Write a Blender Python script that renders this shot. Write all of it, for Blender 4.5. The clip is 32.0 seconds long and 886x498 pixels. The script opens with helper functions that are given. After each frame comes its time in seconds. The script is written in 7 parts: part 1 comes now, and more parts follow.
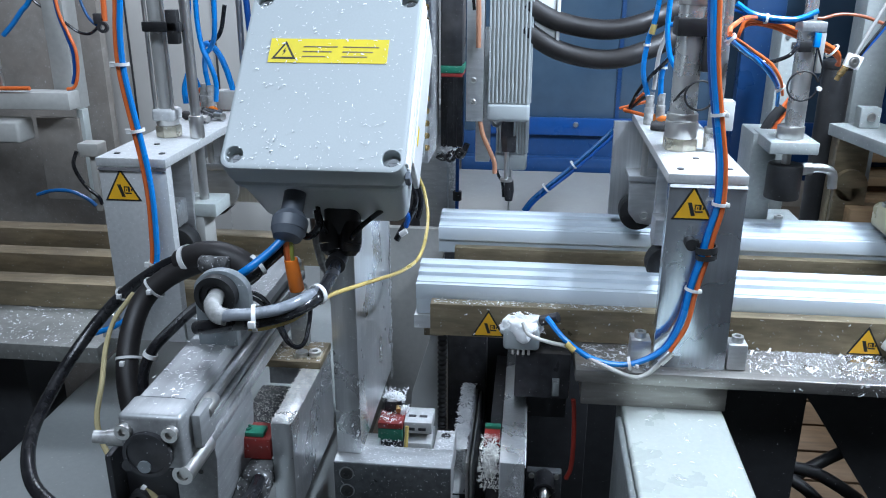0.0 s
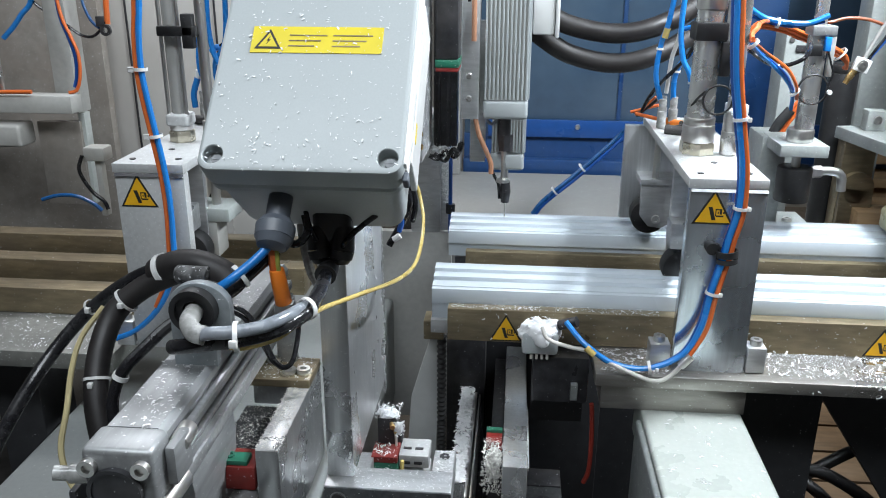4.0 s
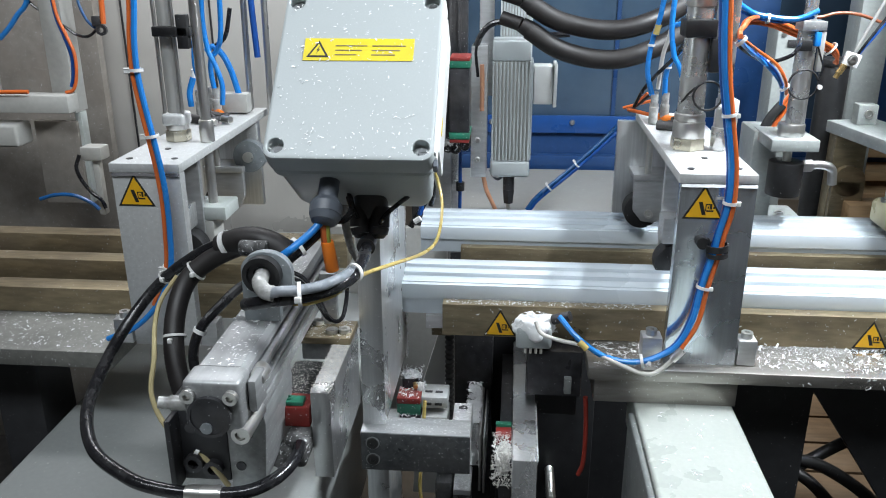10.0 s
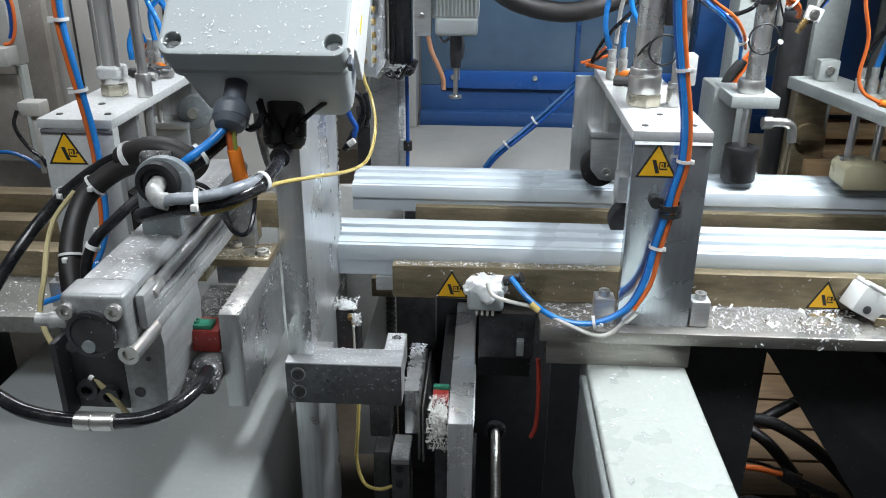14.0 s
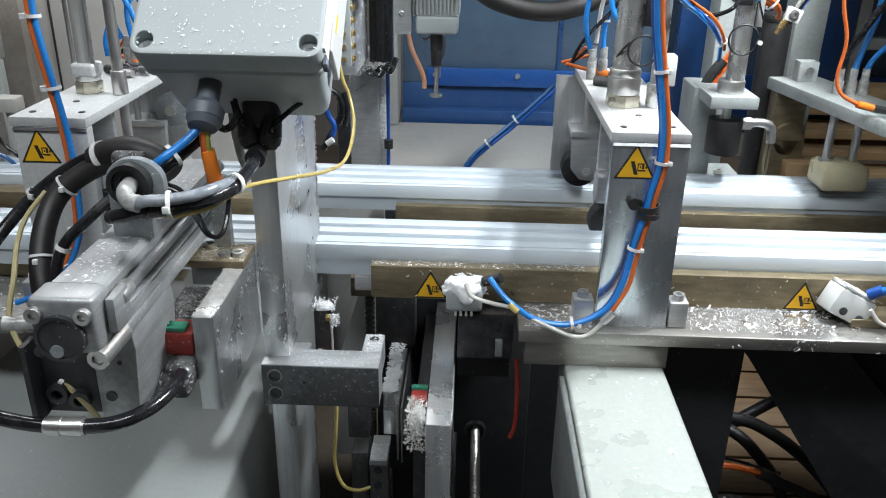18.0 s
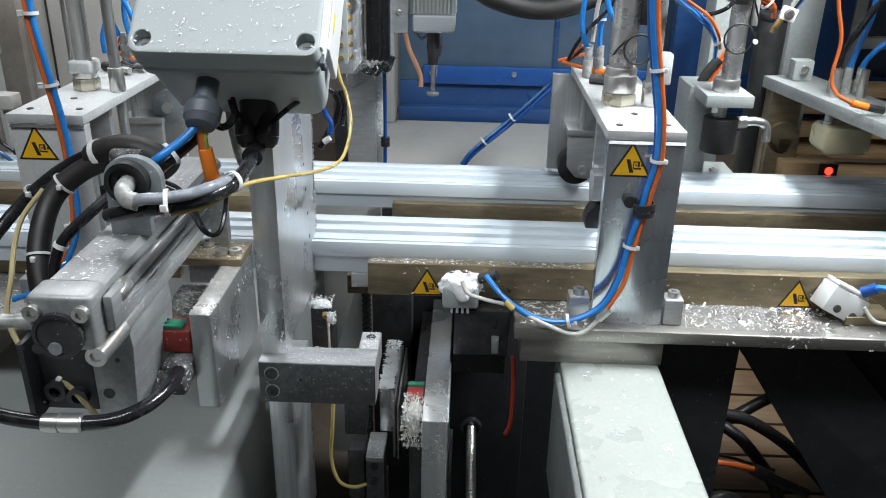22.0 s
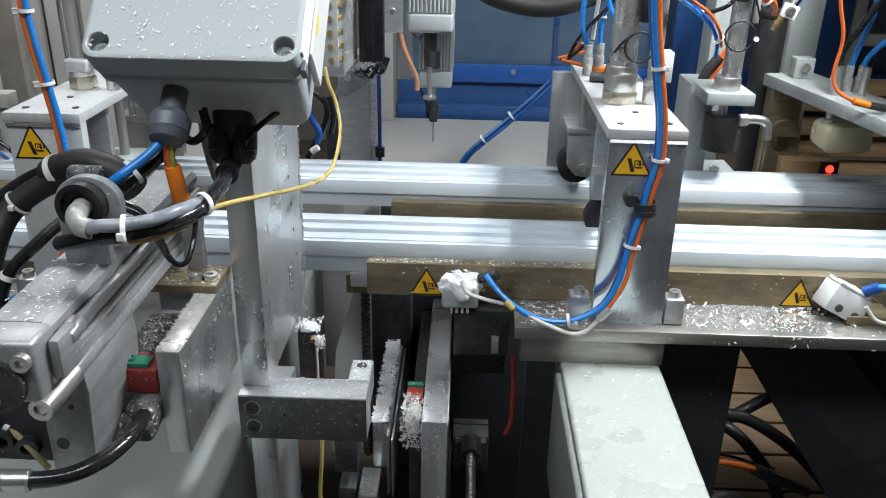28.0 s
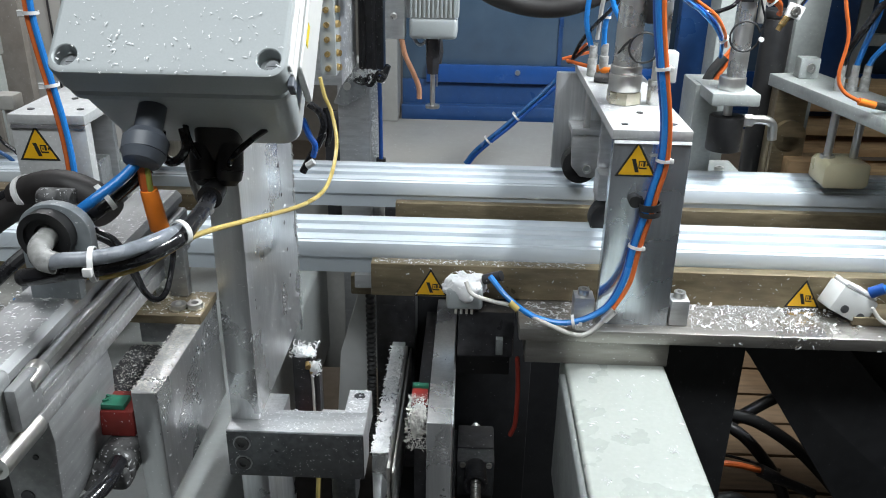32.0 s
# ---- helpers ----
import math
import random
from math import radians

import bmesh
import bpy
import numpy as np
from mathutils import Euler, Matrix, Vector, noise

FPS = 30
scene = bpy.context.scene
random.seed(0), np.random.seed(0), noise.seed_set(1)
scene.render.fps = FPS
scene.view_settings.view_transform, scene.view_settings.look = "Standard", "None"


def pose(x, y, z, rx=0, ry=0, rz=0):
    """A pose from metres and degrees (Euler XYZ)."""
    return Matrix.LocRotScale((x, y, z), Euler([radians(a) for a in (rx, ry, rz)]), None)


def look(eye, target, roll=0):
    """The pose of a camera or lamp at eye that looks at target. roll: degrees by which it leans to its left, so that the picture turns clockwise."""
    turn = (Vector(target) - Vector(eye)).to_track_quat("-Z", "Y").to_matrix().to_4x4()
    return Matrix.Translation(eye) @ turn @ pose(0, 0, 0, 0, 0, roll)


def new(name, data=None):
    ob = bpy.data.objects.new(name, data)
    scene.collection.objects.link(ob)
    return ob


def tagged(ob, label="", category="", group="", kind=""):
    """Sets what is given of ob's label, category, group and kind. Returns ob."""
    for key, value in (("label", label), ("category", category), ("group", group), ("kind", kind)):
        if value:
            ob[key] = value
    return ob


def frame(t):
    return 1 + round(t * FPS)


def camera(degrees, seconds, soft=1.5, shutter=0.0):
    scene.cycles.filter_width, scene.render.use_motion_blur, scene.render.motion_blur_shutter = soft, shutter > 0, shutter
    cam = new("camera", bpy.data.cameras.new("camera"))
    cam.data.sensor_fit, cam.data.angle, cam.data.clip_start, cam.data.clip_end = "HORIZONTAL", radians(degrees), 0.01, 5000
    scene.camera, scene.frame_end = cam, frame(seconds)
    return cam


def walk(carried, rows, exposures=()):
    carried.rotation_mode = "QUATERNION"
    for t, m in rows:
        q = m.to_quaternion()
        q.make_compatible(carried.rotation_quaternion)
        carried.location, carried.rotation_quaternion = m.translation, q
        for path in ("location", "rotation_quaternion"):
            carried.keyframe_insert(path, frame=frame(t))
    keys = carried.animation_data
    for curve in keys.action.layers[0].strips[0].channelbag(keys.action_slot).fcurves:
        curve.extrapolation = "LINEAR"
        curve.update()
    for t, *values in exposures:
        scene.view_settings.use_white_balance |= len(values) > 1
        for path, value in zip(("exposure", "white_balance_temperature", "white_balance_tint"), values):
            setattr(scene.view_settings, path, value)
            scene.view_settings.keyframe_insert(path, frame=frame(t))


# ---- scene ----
cam = camera(57.0, 32.0, 1.0)
PATH = [
    (0, (0.06, 0.11, 1.423), (-0.142, 1.98, 0.742), 0.1),
    (0.5, (0.037, 0.101, 1.422), (-0.127, 1.964, 0.714), -0.0),
    (1, (0.03, 0.085, 1.424), (-0.132, 1.957, 0.739), -0.3),
    (1.5, (0.022, 0.096, 1.425), (-0.147, 1.967, 0.737), -0.1),
    (2, (0.019, 0.105, 1.426), (-0.152, 1.974, 0.734), 0.0),
    (2.5, (0.009, 0.104, 1.426), (-0.159, 1.975, 0.74), 0.3),
    (4.5, (0.012, 0.112, 1.429), (-0.152, 1.986, 0.749), 0.1),
    (5, (0.017, 0.114, 1.427), (-0.138, 1.987, 0.742), -0.2),
    (5.5, (0.018, 0.12, 1.424), (-0.115, 1.981, 0.702), 0.3),
    (6, (0.015, 0.124, 1.425), (-0.129, 1.981, 0.697), 0.0),
    (6.5, (0.014, 0.124, 1.424), (-0.131, 1.983, 0.7), 0.0),
    (7, (0.018, 0.124, 1.424), (-0.137, 1.982, 0.7), -0.4),
    (7.5, (0.021, 0.131, 1.424), (-0.138, 1.99, 0.704), -0.6),
    (8, (0.02, 0.12, 1.428), (-0.136, 1.981, 0.714), -0.4),
    (8.5, (0.018, 0.118, 1.427), (-0.137, 1.979, 0.711), -0.4),
    (9, (0.019, 0.11, 1.428), (-0.142, 1.974, 0.721), -0.5),
    (9.5, (0.019, 0.108, 1.43), (-0.141, 1.975, 0.73), -0.5),
    (10, (0.018, 0.098, 1.435), (-0.145, 1.967, 0.744), -0.2),
    (10.5, (0.015, 0.1, 1.433), (-0.147, 1.971, 0.745), -0.1),
    (11, (0.015, 0.097, 1.433), (-0.145, 1.968, 0.745), -0.1),
    (11.5, (0.016, 0.095, 1.433), (-0.152, 1.963, 0.738), -0.2),
    (12, (0.015, 0.096, 1.433), (-0.151, 1.964, 0.74), -0.2),
    (12.5, (0.017, 0.095, 1.43), (-0.136, 1.963, 0.731), -0.1),
    (13, (0.02, 0.095, 1.428), (-0.109, 1.959, 0.715), -0.1),
    (13.5, (0.027, 0.109, 1.421), (-0.103, 1.954, 0.661), -0.3),
    (14, (0.051, 0.136, 1.424), (-0.044, 1.973, 0.638), 0.4),
    (14.5, (0.053, 0.134, 1.429), (-0.057, 1.984, 0.676), -0.2),
    (15, (0.056, 0.139, 1.429), (-0.012, 1.989, 0.67), 0.2),
    (15.5, (0.061, 0.14, 1.43), (0.002, 1.985, 0.659), 1.1),
    (17.5, (0.059, 0.144, 1.431), (0.001, 1.978, 0.635), 0.9),
    (18, (0.06, 0.144, 1.429), (0.002, 1.978, 0.633), 1.0),
    (18.5, (0.059, 0.143, 1.43), (0.003, 1.979, 0.637), 1.0),
    (19, (0.059, 0.144, 1.431), (0.003, 1.981, 0.642), 1.0),
    (19.5, (0.06, 0.144, 1.43), (0.004, 1.979, 0.637), 1.0),
    (20, (0.059, 0.144, 1.431), (0.006, 1.976, 0.629), 1.1),
    (20.5, (0.06, 0.145, 1.43), (0.007, 1.975, 0.625), 1.1),
    (21, (0.059, 0.144, 1.43), (0.007, 1.976, 0.629), 1.1),
    (21.5, (0.061, 0.144, 1.431), (0.007, 1.976, 0.629), 1.2),
    (22, (0.06, 0.139, 1.43), (0.011, 1.971, 0.63), 1.2),
    (22.5, (0.06, 0.146, 1.429), (0.014, 1.975, 0.622), 1.2),
    (23, (0.059, 0.153, 1.429), (0.014, 1.984, 0.625), 1.3),
    (23.5, (0.06, 0.147, 1.43), (0.015, 1.981, 0.633), 1.3),
    (24, (0.06, 0.146, 1.428), (0.014, 1.98, 0.63), 1.2),
    (24.5, (0.059, 0.147, 1.43), (0.015, 1.977, 0.623), 1.3),
    (25, (0.059, 0.148, 1.431), (0.014, 1.977, 0.624), 1.3),
    (25.5, (0.06, 0.148, 1.43), (0.014, 1.98, 0.628), 1.3),
    (27.5, (0.059, 0.148, 1.431), (0.013, 1.974, 0.618), 1.2),
    (28, (0.058, 0.148, 1.43), (0.013, 1.978, 0.623), 1.2),
    (28.5, (0.058, 0.147, 1.43), (0.009, 1.976, 0.621), 1.2),
    (29, (0.06, 0.147, 1.43), (0.011, 1.976, 0.623), 1.2),
    (29.5, (0.059, 0.147, 1.431), (0.011, 1.976, 0.622), 1.2),
    (30, (0.059, 0.148, 1.43), (0.011, 1.977, 0.623), 1.1),
    (30.5, (0.058, 0.148, 1.43), (0.011, 1.976, 0.621), 1.2),
    (31, (0.059, 0.148, 1.429), (0.009, 1.979, 0.626), 1.1),
    (31.5, (0.058, 0.148, 1.43), (0.004, 1.977, 0.623), 1.0),
    (32, (0.059, 0.149, 1.43), (0.002, 1.978, 0.625), 1.0),
]
walk(cam, [(t, look(eye, target, roll)) for t, eye, target, roll in PATH],
     [(0, 0.0, 5600, 10), (1, 0.0, 5900, 10), (2.5, 0.0, 6150, 10), (5, 0.11, 6380, 10), (8, 0.10, 6380, 10), (15, 0.08, 6480, 10), (22, 0.05, 6550, 10), (28, 0.0, 6550, 10), (32, -0.02, 6550, 10)])

# ---- light ----
world = bpy.data.worlds.new("hall")
scene.world = world
world.use_nodes = True
world.node_tree.nodes["Background"].inputs[0].default_value = (0.85, 0.92, 1.0, 1)
world.node_tree.nodes["Background"].inputs[1].default_value = 0.35


def area_lamp(name, eye, target, sx, sy, watts, colour):
    data = bpy.data.lights.new(name, "AREA")
    data.shape, data.size, data.size_y, data.energy, data.color = "RECTANGLE", sx, sy, watts, colour
    ob = new(name, data)
    ob.matrix_world = look(eye, target)
    return ob


# tube fixtures under the hood of the machine, and the lamp of the hall
area_lamp("hood_lamp", (0.84, 1.28, 2.15), (0.40, 1.36, 0.9), 0.6, 0.06, 44, (0.90, 0.96, 1.0))
area_lamp("hood_lamp_left", (-0.75, 1.9, 2.2), (-0.6, 1.5, 0.9), 0.8, 0.12, 10, (0.96, 0.97, 1.0))
area_lamp("hall_lamp", (-0.35, -0.15, 3.2), (-0.2, 0.9, 0.9), 2.0, 0.5, 50, (0.90, 0.96, 1.0))
# warm fill added behind, aimed low to brighten the pallet and boards
area_lamp("warm_back_fill", (1.3, 4.2, 2.6), (0.8, 1.9, 0.1), 1.2, 0.3, 105, (1.0, 0.86, 0.68))


# ---- materials ----
def material(name, colour, rough=0.5, metal=0.0, grain=40.0, vary=0.12, bump=0.05, stain=None, stain_scale=6.0,
             stain_amount=0.5, stretch=(1, 1, 1), coat=0.0, rough_vary=0.15, dust=0.0):
    """A principled material with grain and stains at two scales, in metres."""
    m = bpy.data.materials.new(name)
    m.use_nodes = True
    nt = m.node_tree
    nodes, links = nt.nodes, nt.links
    bsdf = nodes["Principled BSDF"]
    coord = nodes.new("ShaderNodeTexCoord")
    mapping = nodes.new("ShaderNodeMapping")
    mapping.inputs["Scale"].default_value = stretch
    links.new(coord.outputs["Object"], mapping.inputs["Vector"])
    fine = nodes.new("ShaderNodeTexNoise")
    fine.inputs["Scale"].default_value, fine.inputs["Detail"].default_value = grain, 5.0
    links.new(mapping.outputs["Vector"], fine.inputs["Vector"])
    coarse = nodes.new("ShaderNodeTexNoise")
    coarse.inputs["Scale"].default_value, coarse.inputs["Detail"].default_value = stain_scale, 6.0
    links.new(coord.outputs["Object"], coarse.inputs["Vector"])
    ramp = nodes.new("ShaderNodeMapRange")
    ramp.inputs["From Min"].default_value, ramp.inputs["From Max"].default_value = 0.3, 0.7
    ramp.inputs["To Min"].default_value, ramp.inputs["To Max"].default_value = 1 - vary, 1 + vary
    links.new(fine.outputs["Fac"], ramp.inputs["Value"])
    mult = nodes.new("ShaderNodeVectorMath")
    mult.operation = "SCALE"
    mult.inputs[0].default_value = colour
    links.new(ramp.outputs["Result"], mult.inputs["Scale"])
    mix = nodes.new("ShaderNodeMix")
    mix.data_type = "RGBA"
    links.new(mult.outputs["Vector"], mix.inputs["A"])
    dark = stain if stain else tuple(c * 0.6 for c in colour)
    mix.inputs["B"].default_value = (*dark, 1)
    patch = nodes.new("ShaderNodeMapRange")
    patch.inputs["From Min"].default_value, patch.inputs["From Max"].default_value = 0.45, 0.75
    patch.inputs["To Max"].default_value = stain_amount
    links.new(coarse.outputs["Fac"], patch.inputs["Value"])
    links.new(patch.outputs["Result"], mix.inputs["Factor"])
    colour_out = mix.outputs["Result"]
    if dust:
        # fine plastic dust clinging in specks
        speck = nodes.new("ShaderNodeTexNoise")
        speck.inputs["Scale"].default_value, speck.inputs["Detail"].default_value = 300.0, 2.5
        links.new(coord.outputs["Object"], speck.inputs["Vector"])
        cut = nodes.new("ShaderNodeMapRange")
        cut.inputs["From Min"].default_value, cut.inputs["From Max"].default_value = 0.735 - 0.10 * dust, 0.78 - 0.08 * dust
        links.new(speck.outputs["Fac"], cut.inputs["Value"])
        dusted = nodes.new("ShaderNodeMix")
        dusted.data_type = "RGBA"
        links.new(cut.outputs["Result"], dusted.inputs["Factor"])
        links.new(colour_out, dusted.inputs["A"])
        dusted.inputs["B"].default_value = (0.72, 0.73, 0.74, 1)
        colour_out = dusted.outputs["Result"]
        less = nodes.new("ShaderNodeMath")
        less.operation, less.use_clamp = "MULTIPLY_ADD", True
        less.inputs[1].default_value, less.inputs[2].default_value = -metal, metal
        links.new(cut.outputs["Result"], less.inputs[0])
        links.new(less.outputs["Value"], bsdf.inputs["Metallic"])
    links.new(colour_out, bsdf.inputs["Base Color"])
    rr = nodes.new("ShaderNodeMapRange")
    rr.inputs["From Min"].default_value, rr.inputs["From Max"].default_value = 0.3, 0.7
    rr.inputs["To Min"].default_value, rr.inputs["To Max"].default_value = max(0.03, rough - rough_vary), min(1, rough + rough_vary)
    links.new(coarse.outputs["Fac"], rr.inputs["Value"])
    links.new(rr.outputs["Result"], bsdf.inputs["Roughness"])
    bsdf.inputs["Metallic"].default_value = metal
    bsdf.inputs["Coat Weight"].default_value = coat
    if bump:
        b = nodes.new("ShaderNodeBump")
        b.inputs["Strength"].default_value, b.inputs["Distance"].default_value = bump, 0.002
        links.new(fine.outputs["Fac"], b.inputs["Height"])
        links.new(b.outputs["Normal"], bsdf.inputs["Normal"])
    return m


def glow(name, colour, strength):
    m = material(name, colour, 0.4)
    bsdf = m.node_tree.nodes["Principled BSDF"]
    bsdf.inputs["Emission Color"].default_value = (*colour, 1)
    bsdf.inputs["Emission Strength"].default_value = strength
    return m


ALU = material("machined_aluminium", (0.74, 0.76, 0.78), 0.36, 0.85, 220, 0.13, 0.04, (0.42, 0.43, 0.43), 9, 0.5, (1, 1, 0.04), dust=0.65)
ALU_FLAT = material("milled_aluminium_plate", (0.58, 0.59, 0.60), 0.42, 0.8, 160, 0.12, 0.04, (0.40, 0.40, 0.39), 7, 0.55, (0.2, 1, 1), dust=0.6)
ALU_DUSTY = material("dust_coated_aluminium", (0.51, 0.52, 0.52), 0.55, 0.25, 160, 0.08, 0.03, (0.42, 0.42, 0.41), 8, 0.6, dust=0.8)
ALU_DULL = material("dull_dusty_aluminium", (0.37, 0.38, 0.385), 0.46, 0.55, 130, 0.16, 0.05, (0.17, 0.17, 0.17), 11, 0.6, (1, 0.08, 1), dust=0.6)
EAR_PAINT = material("worn_dark_grey_paint", (0.21, 0.235, 0.25), 0.42, 0.0, 90, 0.15, 0.05, (0.32, 0.33, 0.33), 30, 0.4, dust=0.7)
DUSTY_LUMP = material("chip_caked_rubber", (0.05, 0.05, 0.05), 0.7, 0.0, 120, 0.4, 0.5, (0.25, 0.25, 0.25), 60, 0.7, dust=1.2)
BEAM_PAINT = material("dusty_beam_paint", (0.265, 0.28, 0.275), 0.45, 0.0, 120, 0.04, 0.02, (0.22, 0.23, 0.225), 3, 0.6, dust=0.3)
STEEL = material("bright_steel", (0.66, 0.65, 0.63), 0.32, 0.95, 160, 0.05, 0.008, (0.48, 0.46, 0.43), 30, 0.2, (1, 1, 0.05), rough_vary=0.05, dust=0.1)
# dark steel parts, and the shaded front of the cross block
DARK_FACE = material("shade_and_dark_steel", (0.10, 0.105, 0.11), 0.42, 0.6, 120, 0.25, 0.04, (0.16, 0.16, 0.16), 14, 0.5, dust=0.4)
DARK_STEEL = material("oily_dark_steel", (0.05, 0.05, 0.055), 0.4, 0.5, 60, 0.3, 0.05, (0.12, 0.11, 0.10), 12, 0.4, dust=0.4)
SCREW_STEEL = material("oily_screw_steel", (0.07, 0.07, 0.07), 0.4, 0.7, 60, 0.2, 0.02, (0.08, 0.08, 0.08), 12, 0.4)
ZINC = material("yellow_zinc_steel", (0.27, 0.22, 0.14), 0.40, 0.6, 110, 0.22, 0.04, (0.14, 0.11, 0.08), 8, 0.65, (0.25, 1, 1), dust=0.3)
ZINC_BRIGHT = material("yellow_passivated_nut", (0.62, 0.58, 0.47), 0.3, 0.8, 90, 0.1, 0.02, (0.4, 0.36, 0.28), 20, 0.4, dust=0.3)
RUST_SHEET = material("dusty_brown_sheet", (0.27, 0.248, 0.222), 0.55, 0.1, 40, 0.15, 0.04, (0.21, 0.175, 0.145), 5, 0.7, dust=0.5)
HOSE_RED = material("dull_red_cable", (0.22, 0.025, 0.015), 0.5)
TABLE_STEEL = material("worn_table_steel", (0.36, 0.345, 0.32), 0.34, 0.8, 140, 0.15, 0.03, (0.22, 0.20, 0.18), 7, 0.6, (0.15, 1, 1), dust=0.5)
ALU_FACE = material("satin_aluminium_face", (0.60, 0.65, 0.71), 0.24, 0.88, 220, 0.10, 0.03, (0.44, 0.46, 0.48), 9, 0.5, (1, 1, 0.04), dust=0.4)
BRASS = material("brass", (0.65, 0.46, 0.2), 0.3, 0.9)
GREY_PAINT = material("pale_grey_green_paint", (0.445, 0.48, 0.465), 0.35, 0.0, 150, 0.05, 0.02, (0.38, 0.40, 0.38), 5, 0.4, dust=0.25)
FRAME_PAINT = material("dusty_grey_paint", (0.40, 0.40, 0.38), 0.5, 0.0, 80, 0.06, 0.02, (0.26, 0.24, 0.21), 4, 0.5)
BOX_PLASTIC = material("grey_box_plastic", (0.385, 0.415, 0.42), 0.42, 0.0, 500, 0.03, 0.03, (0.375, 0.405, 0.415), 5, 0.4)
GLAND_PLASTIC = material("grey_gland_plastic", (0.11, 0.125, 0.15), 0.4)
SIDE_ALU = material("stained_aluminium_side", (0.44, 0.45, 0.455), 0.32, 0.85, 140, 0.10, 0.03, (0.62, 0.62, 0.60), 7, 0.6, (1, 1, 0.2), rough_vary=0.12, dust=0.5)
POST_ALU = material("dusted_aluminium_post", (0.70, 0.715, 0.725), 0.30, 0.8, 220, 0.08, 0.03, (0.52, 0.53, 0.54), 9, 0.5, (1, 1, 0.04), dust=0.7)
CLAMP_PAINT = material("dull_grey_green_paint", (0.33, 0.355, 0.345), 0.42, 0.0, 120, 0.08, 0.03, (0.22, 0.235, 0.225), 9, 0.55, dust=0.45)
CHIP_DUSTY = material("dusty_grey_chips", (0.50, 0.49, 0.46), 0.6, 0.0, 100, 0.3, 0.0)
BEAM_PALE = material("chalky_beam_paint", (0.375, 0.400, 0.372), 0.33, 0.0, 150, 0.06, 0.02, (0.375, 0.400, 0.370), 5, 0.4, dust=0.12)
# dusty plate colour lowered because the left table lies in shadow
SHADED_PLATE = material("shaded_dusty_plate", (0.20, 0.20, 0.185), 0.5, 0.3, 90, 0.15, 0.03, (0.10, 0.098, 0.088), 5, 0.65, dust=0.6)
# dusty grey taken darker than the beam top, to hold its side's shade
BEAM_SIDE = material("shaded_dusty_sheet", (0.18, 0.192, 0.19), 0.5, 0.2, 60, 0.12, 0.03, (0.11, 0.115, 0.115), 9, 0.5, dust=0.4)
CYL_STEEL = material("satin_steel_cylinder", (0.60, 0.60, 0.59), 0.28, 0.78, 160, 0.06, 0.01, (0.46, 0.45, 0.43), 20, 0.4, (1, 1, 0.05), rough_vary=0.08, dust=0.25)
SUCTION = material("matte_brown_black_hose", (0.013, 0.011, 0.011), 0.55, 0.0, 120, 0.25, 0.05, (0.03, 0.026, 0.024), 20, 0.5)
PALE_TUBE = material("pale_clear_cylinder", (0.46, 0.46, 0.44), 0.14, 0.3, 120, 0.08, 0.01, (0.36, 0.355, 0.34), 14, 0.5, (1, 1, 0.05))
PVC = material("white_pvc", (0.61, 0.672, 0.722), 0.16, 0.0, 30, 0.015, 0.0, (0.62, 0.68, 0.73), 4, 0.4, (0.1, 1, 1), 0.2)
BLUE_PAINT = material("blue_paint", (0.013, 0.046, 0.14), 0.38, 0.0, 60, 0.10, 0.02, (0.035, 0.08, 0.17), 5, 0.6, dust=0.2)
BLUE_BRIGHT = material("bright_blue_paint", (0.010, 0.058, 0.22), 0.32, 0.0, 60, 0.06, 0.02)
BED_PAINT = material("dull_bed_paint", (0.25, 0.25, 0.24), 0.5, 0.0, 60, 0.05, 0.02, (0.30, 0.29, 0.27), 4, 0.7, dust=0.2)
BLUE_GLASS = material("blue_tinted_sheet", (0.046, 0.078, 0.122), 0.16, 0.0, 20, 0.10, 0.01, (0.10, 0.145, 0.195), 4, 0.6)
WHITE_PAINT = material("off_white_paint", (0.62, 0.63, 0.62), 0.4, 0.0, 60, 0.03, 0.02, (0.45, 0.45, 0.43), 4, 0.4)
RUBBER = material("black_rubber", (0.014, 0.014, 0.015), 0.48, 0.0, 90, 0.2, 0.05, (0.03, 0.03, 0.03), 25, 0.5, dust=0.04)
HOSE_BLACK = material("glossy_black_hose", (0.012, 0.012, 0.014), 0.22, 0.0, 150, 0.3, 0.04, (0.06, 0.06, 0.06), 30, 0.35)
HOSE_BLUE = material("blue_air_tube", (0.02, 0.21, 0.62), 0.28, 0.0, 60, 0.06, 0.0)
HOSE_NAVY = material("navy_air_tube", (0.012, 0.075, 0.32), 0.3, 0.0, 60, 0.06, 0.0)
HOSE_MID = material("dull_blue_air_tube", (0.012, 0.085, 0.25), 0.3, 0.0, 60, 0.1, 0.0)
PANEL_STEEL = material("dull_stainless_panel", (0.56, 0.545, 0.515), 0.38, 0.35, 12, 0.06, 0.01, (0.36, 0.34, 0.31), 2.2, 0.7, (1, 1, 0.15))
CLEAR_YELLOW = material("thin_yellowed_tube", (0.42, 0.36, 0.20), 0.25)
HOSE_ORANGE = material("orange_cable", (0.62, 0.13, 0.025), 0.4, 0.0, 60, 0.06, 0.0, (0.5, 0.16, 0.06), 30, 0.4)
HOSE_GREENISH = material("yellow_green_wire", (0.32, 0.34, 0.06), 0.4, 0.0, 60, 0.08, 0.0)
RUST_CABLE = material("dull_rust_cable", (0.26, 0.075, 0.03), 0.45, 0.0, 60, 0.1, 0.0)
HOSE_YELLOW = material("yellowed_clear_tube", (0.55, 0.42, 0.14), 0.25, 0.0, 60, 0.08, 0.0)
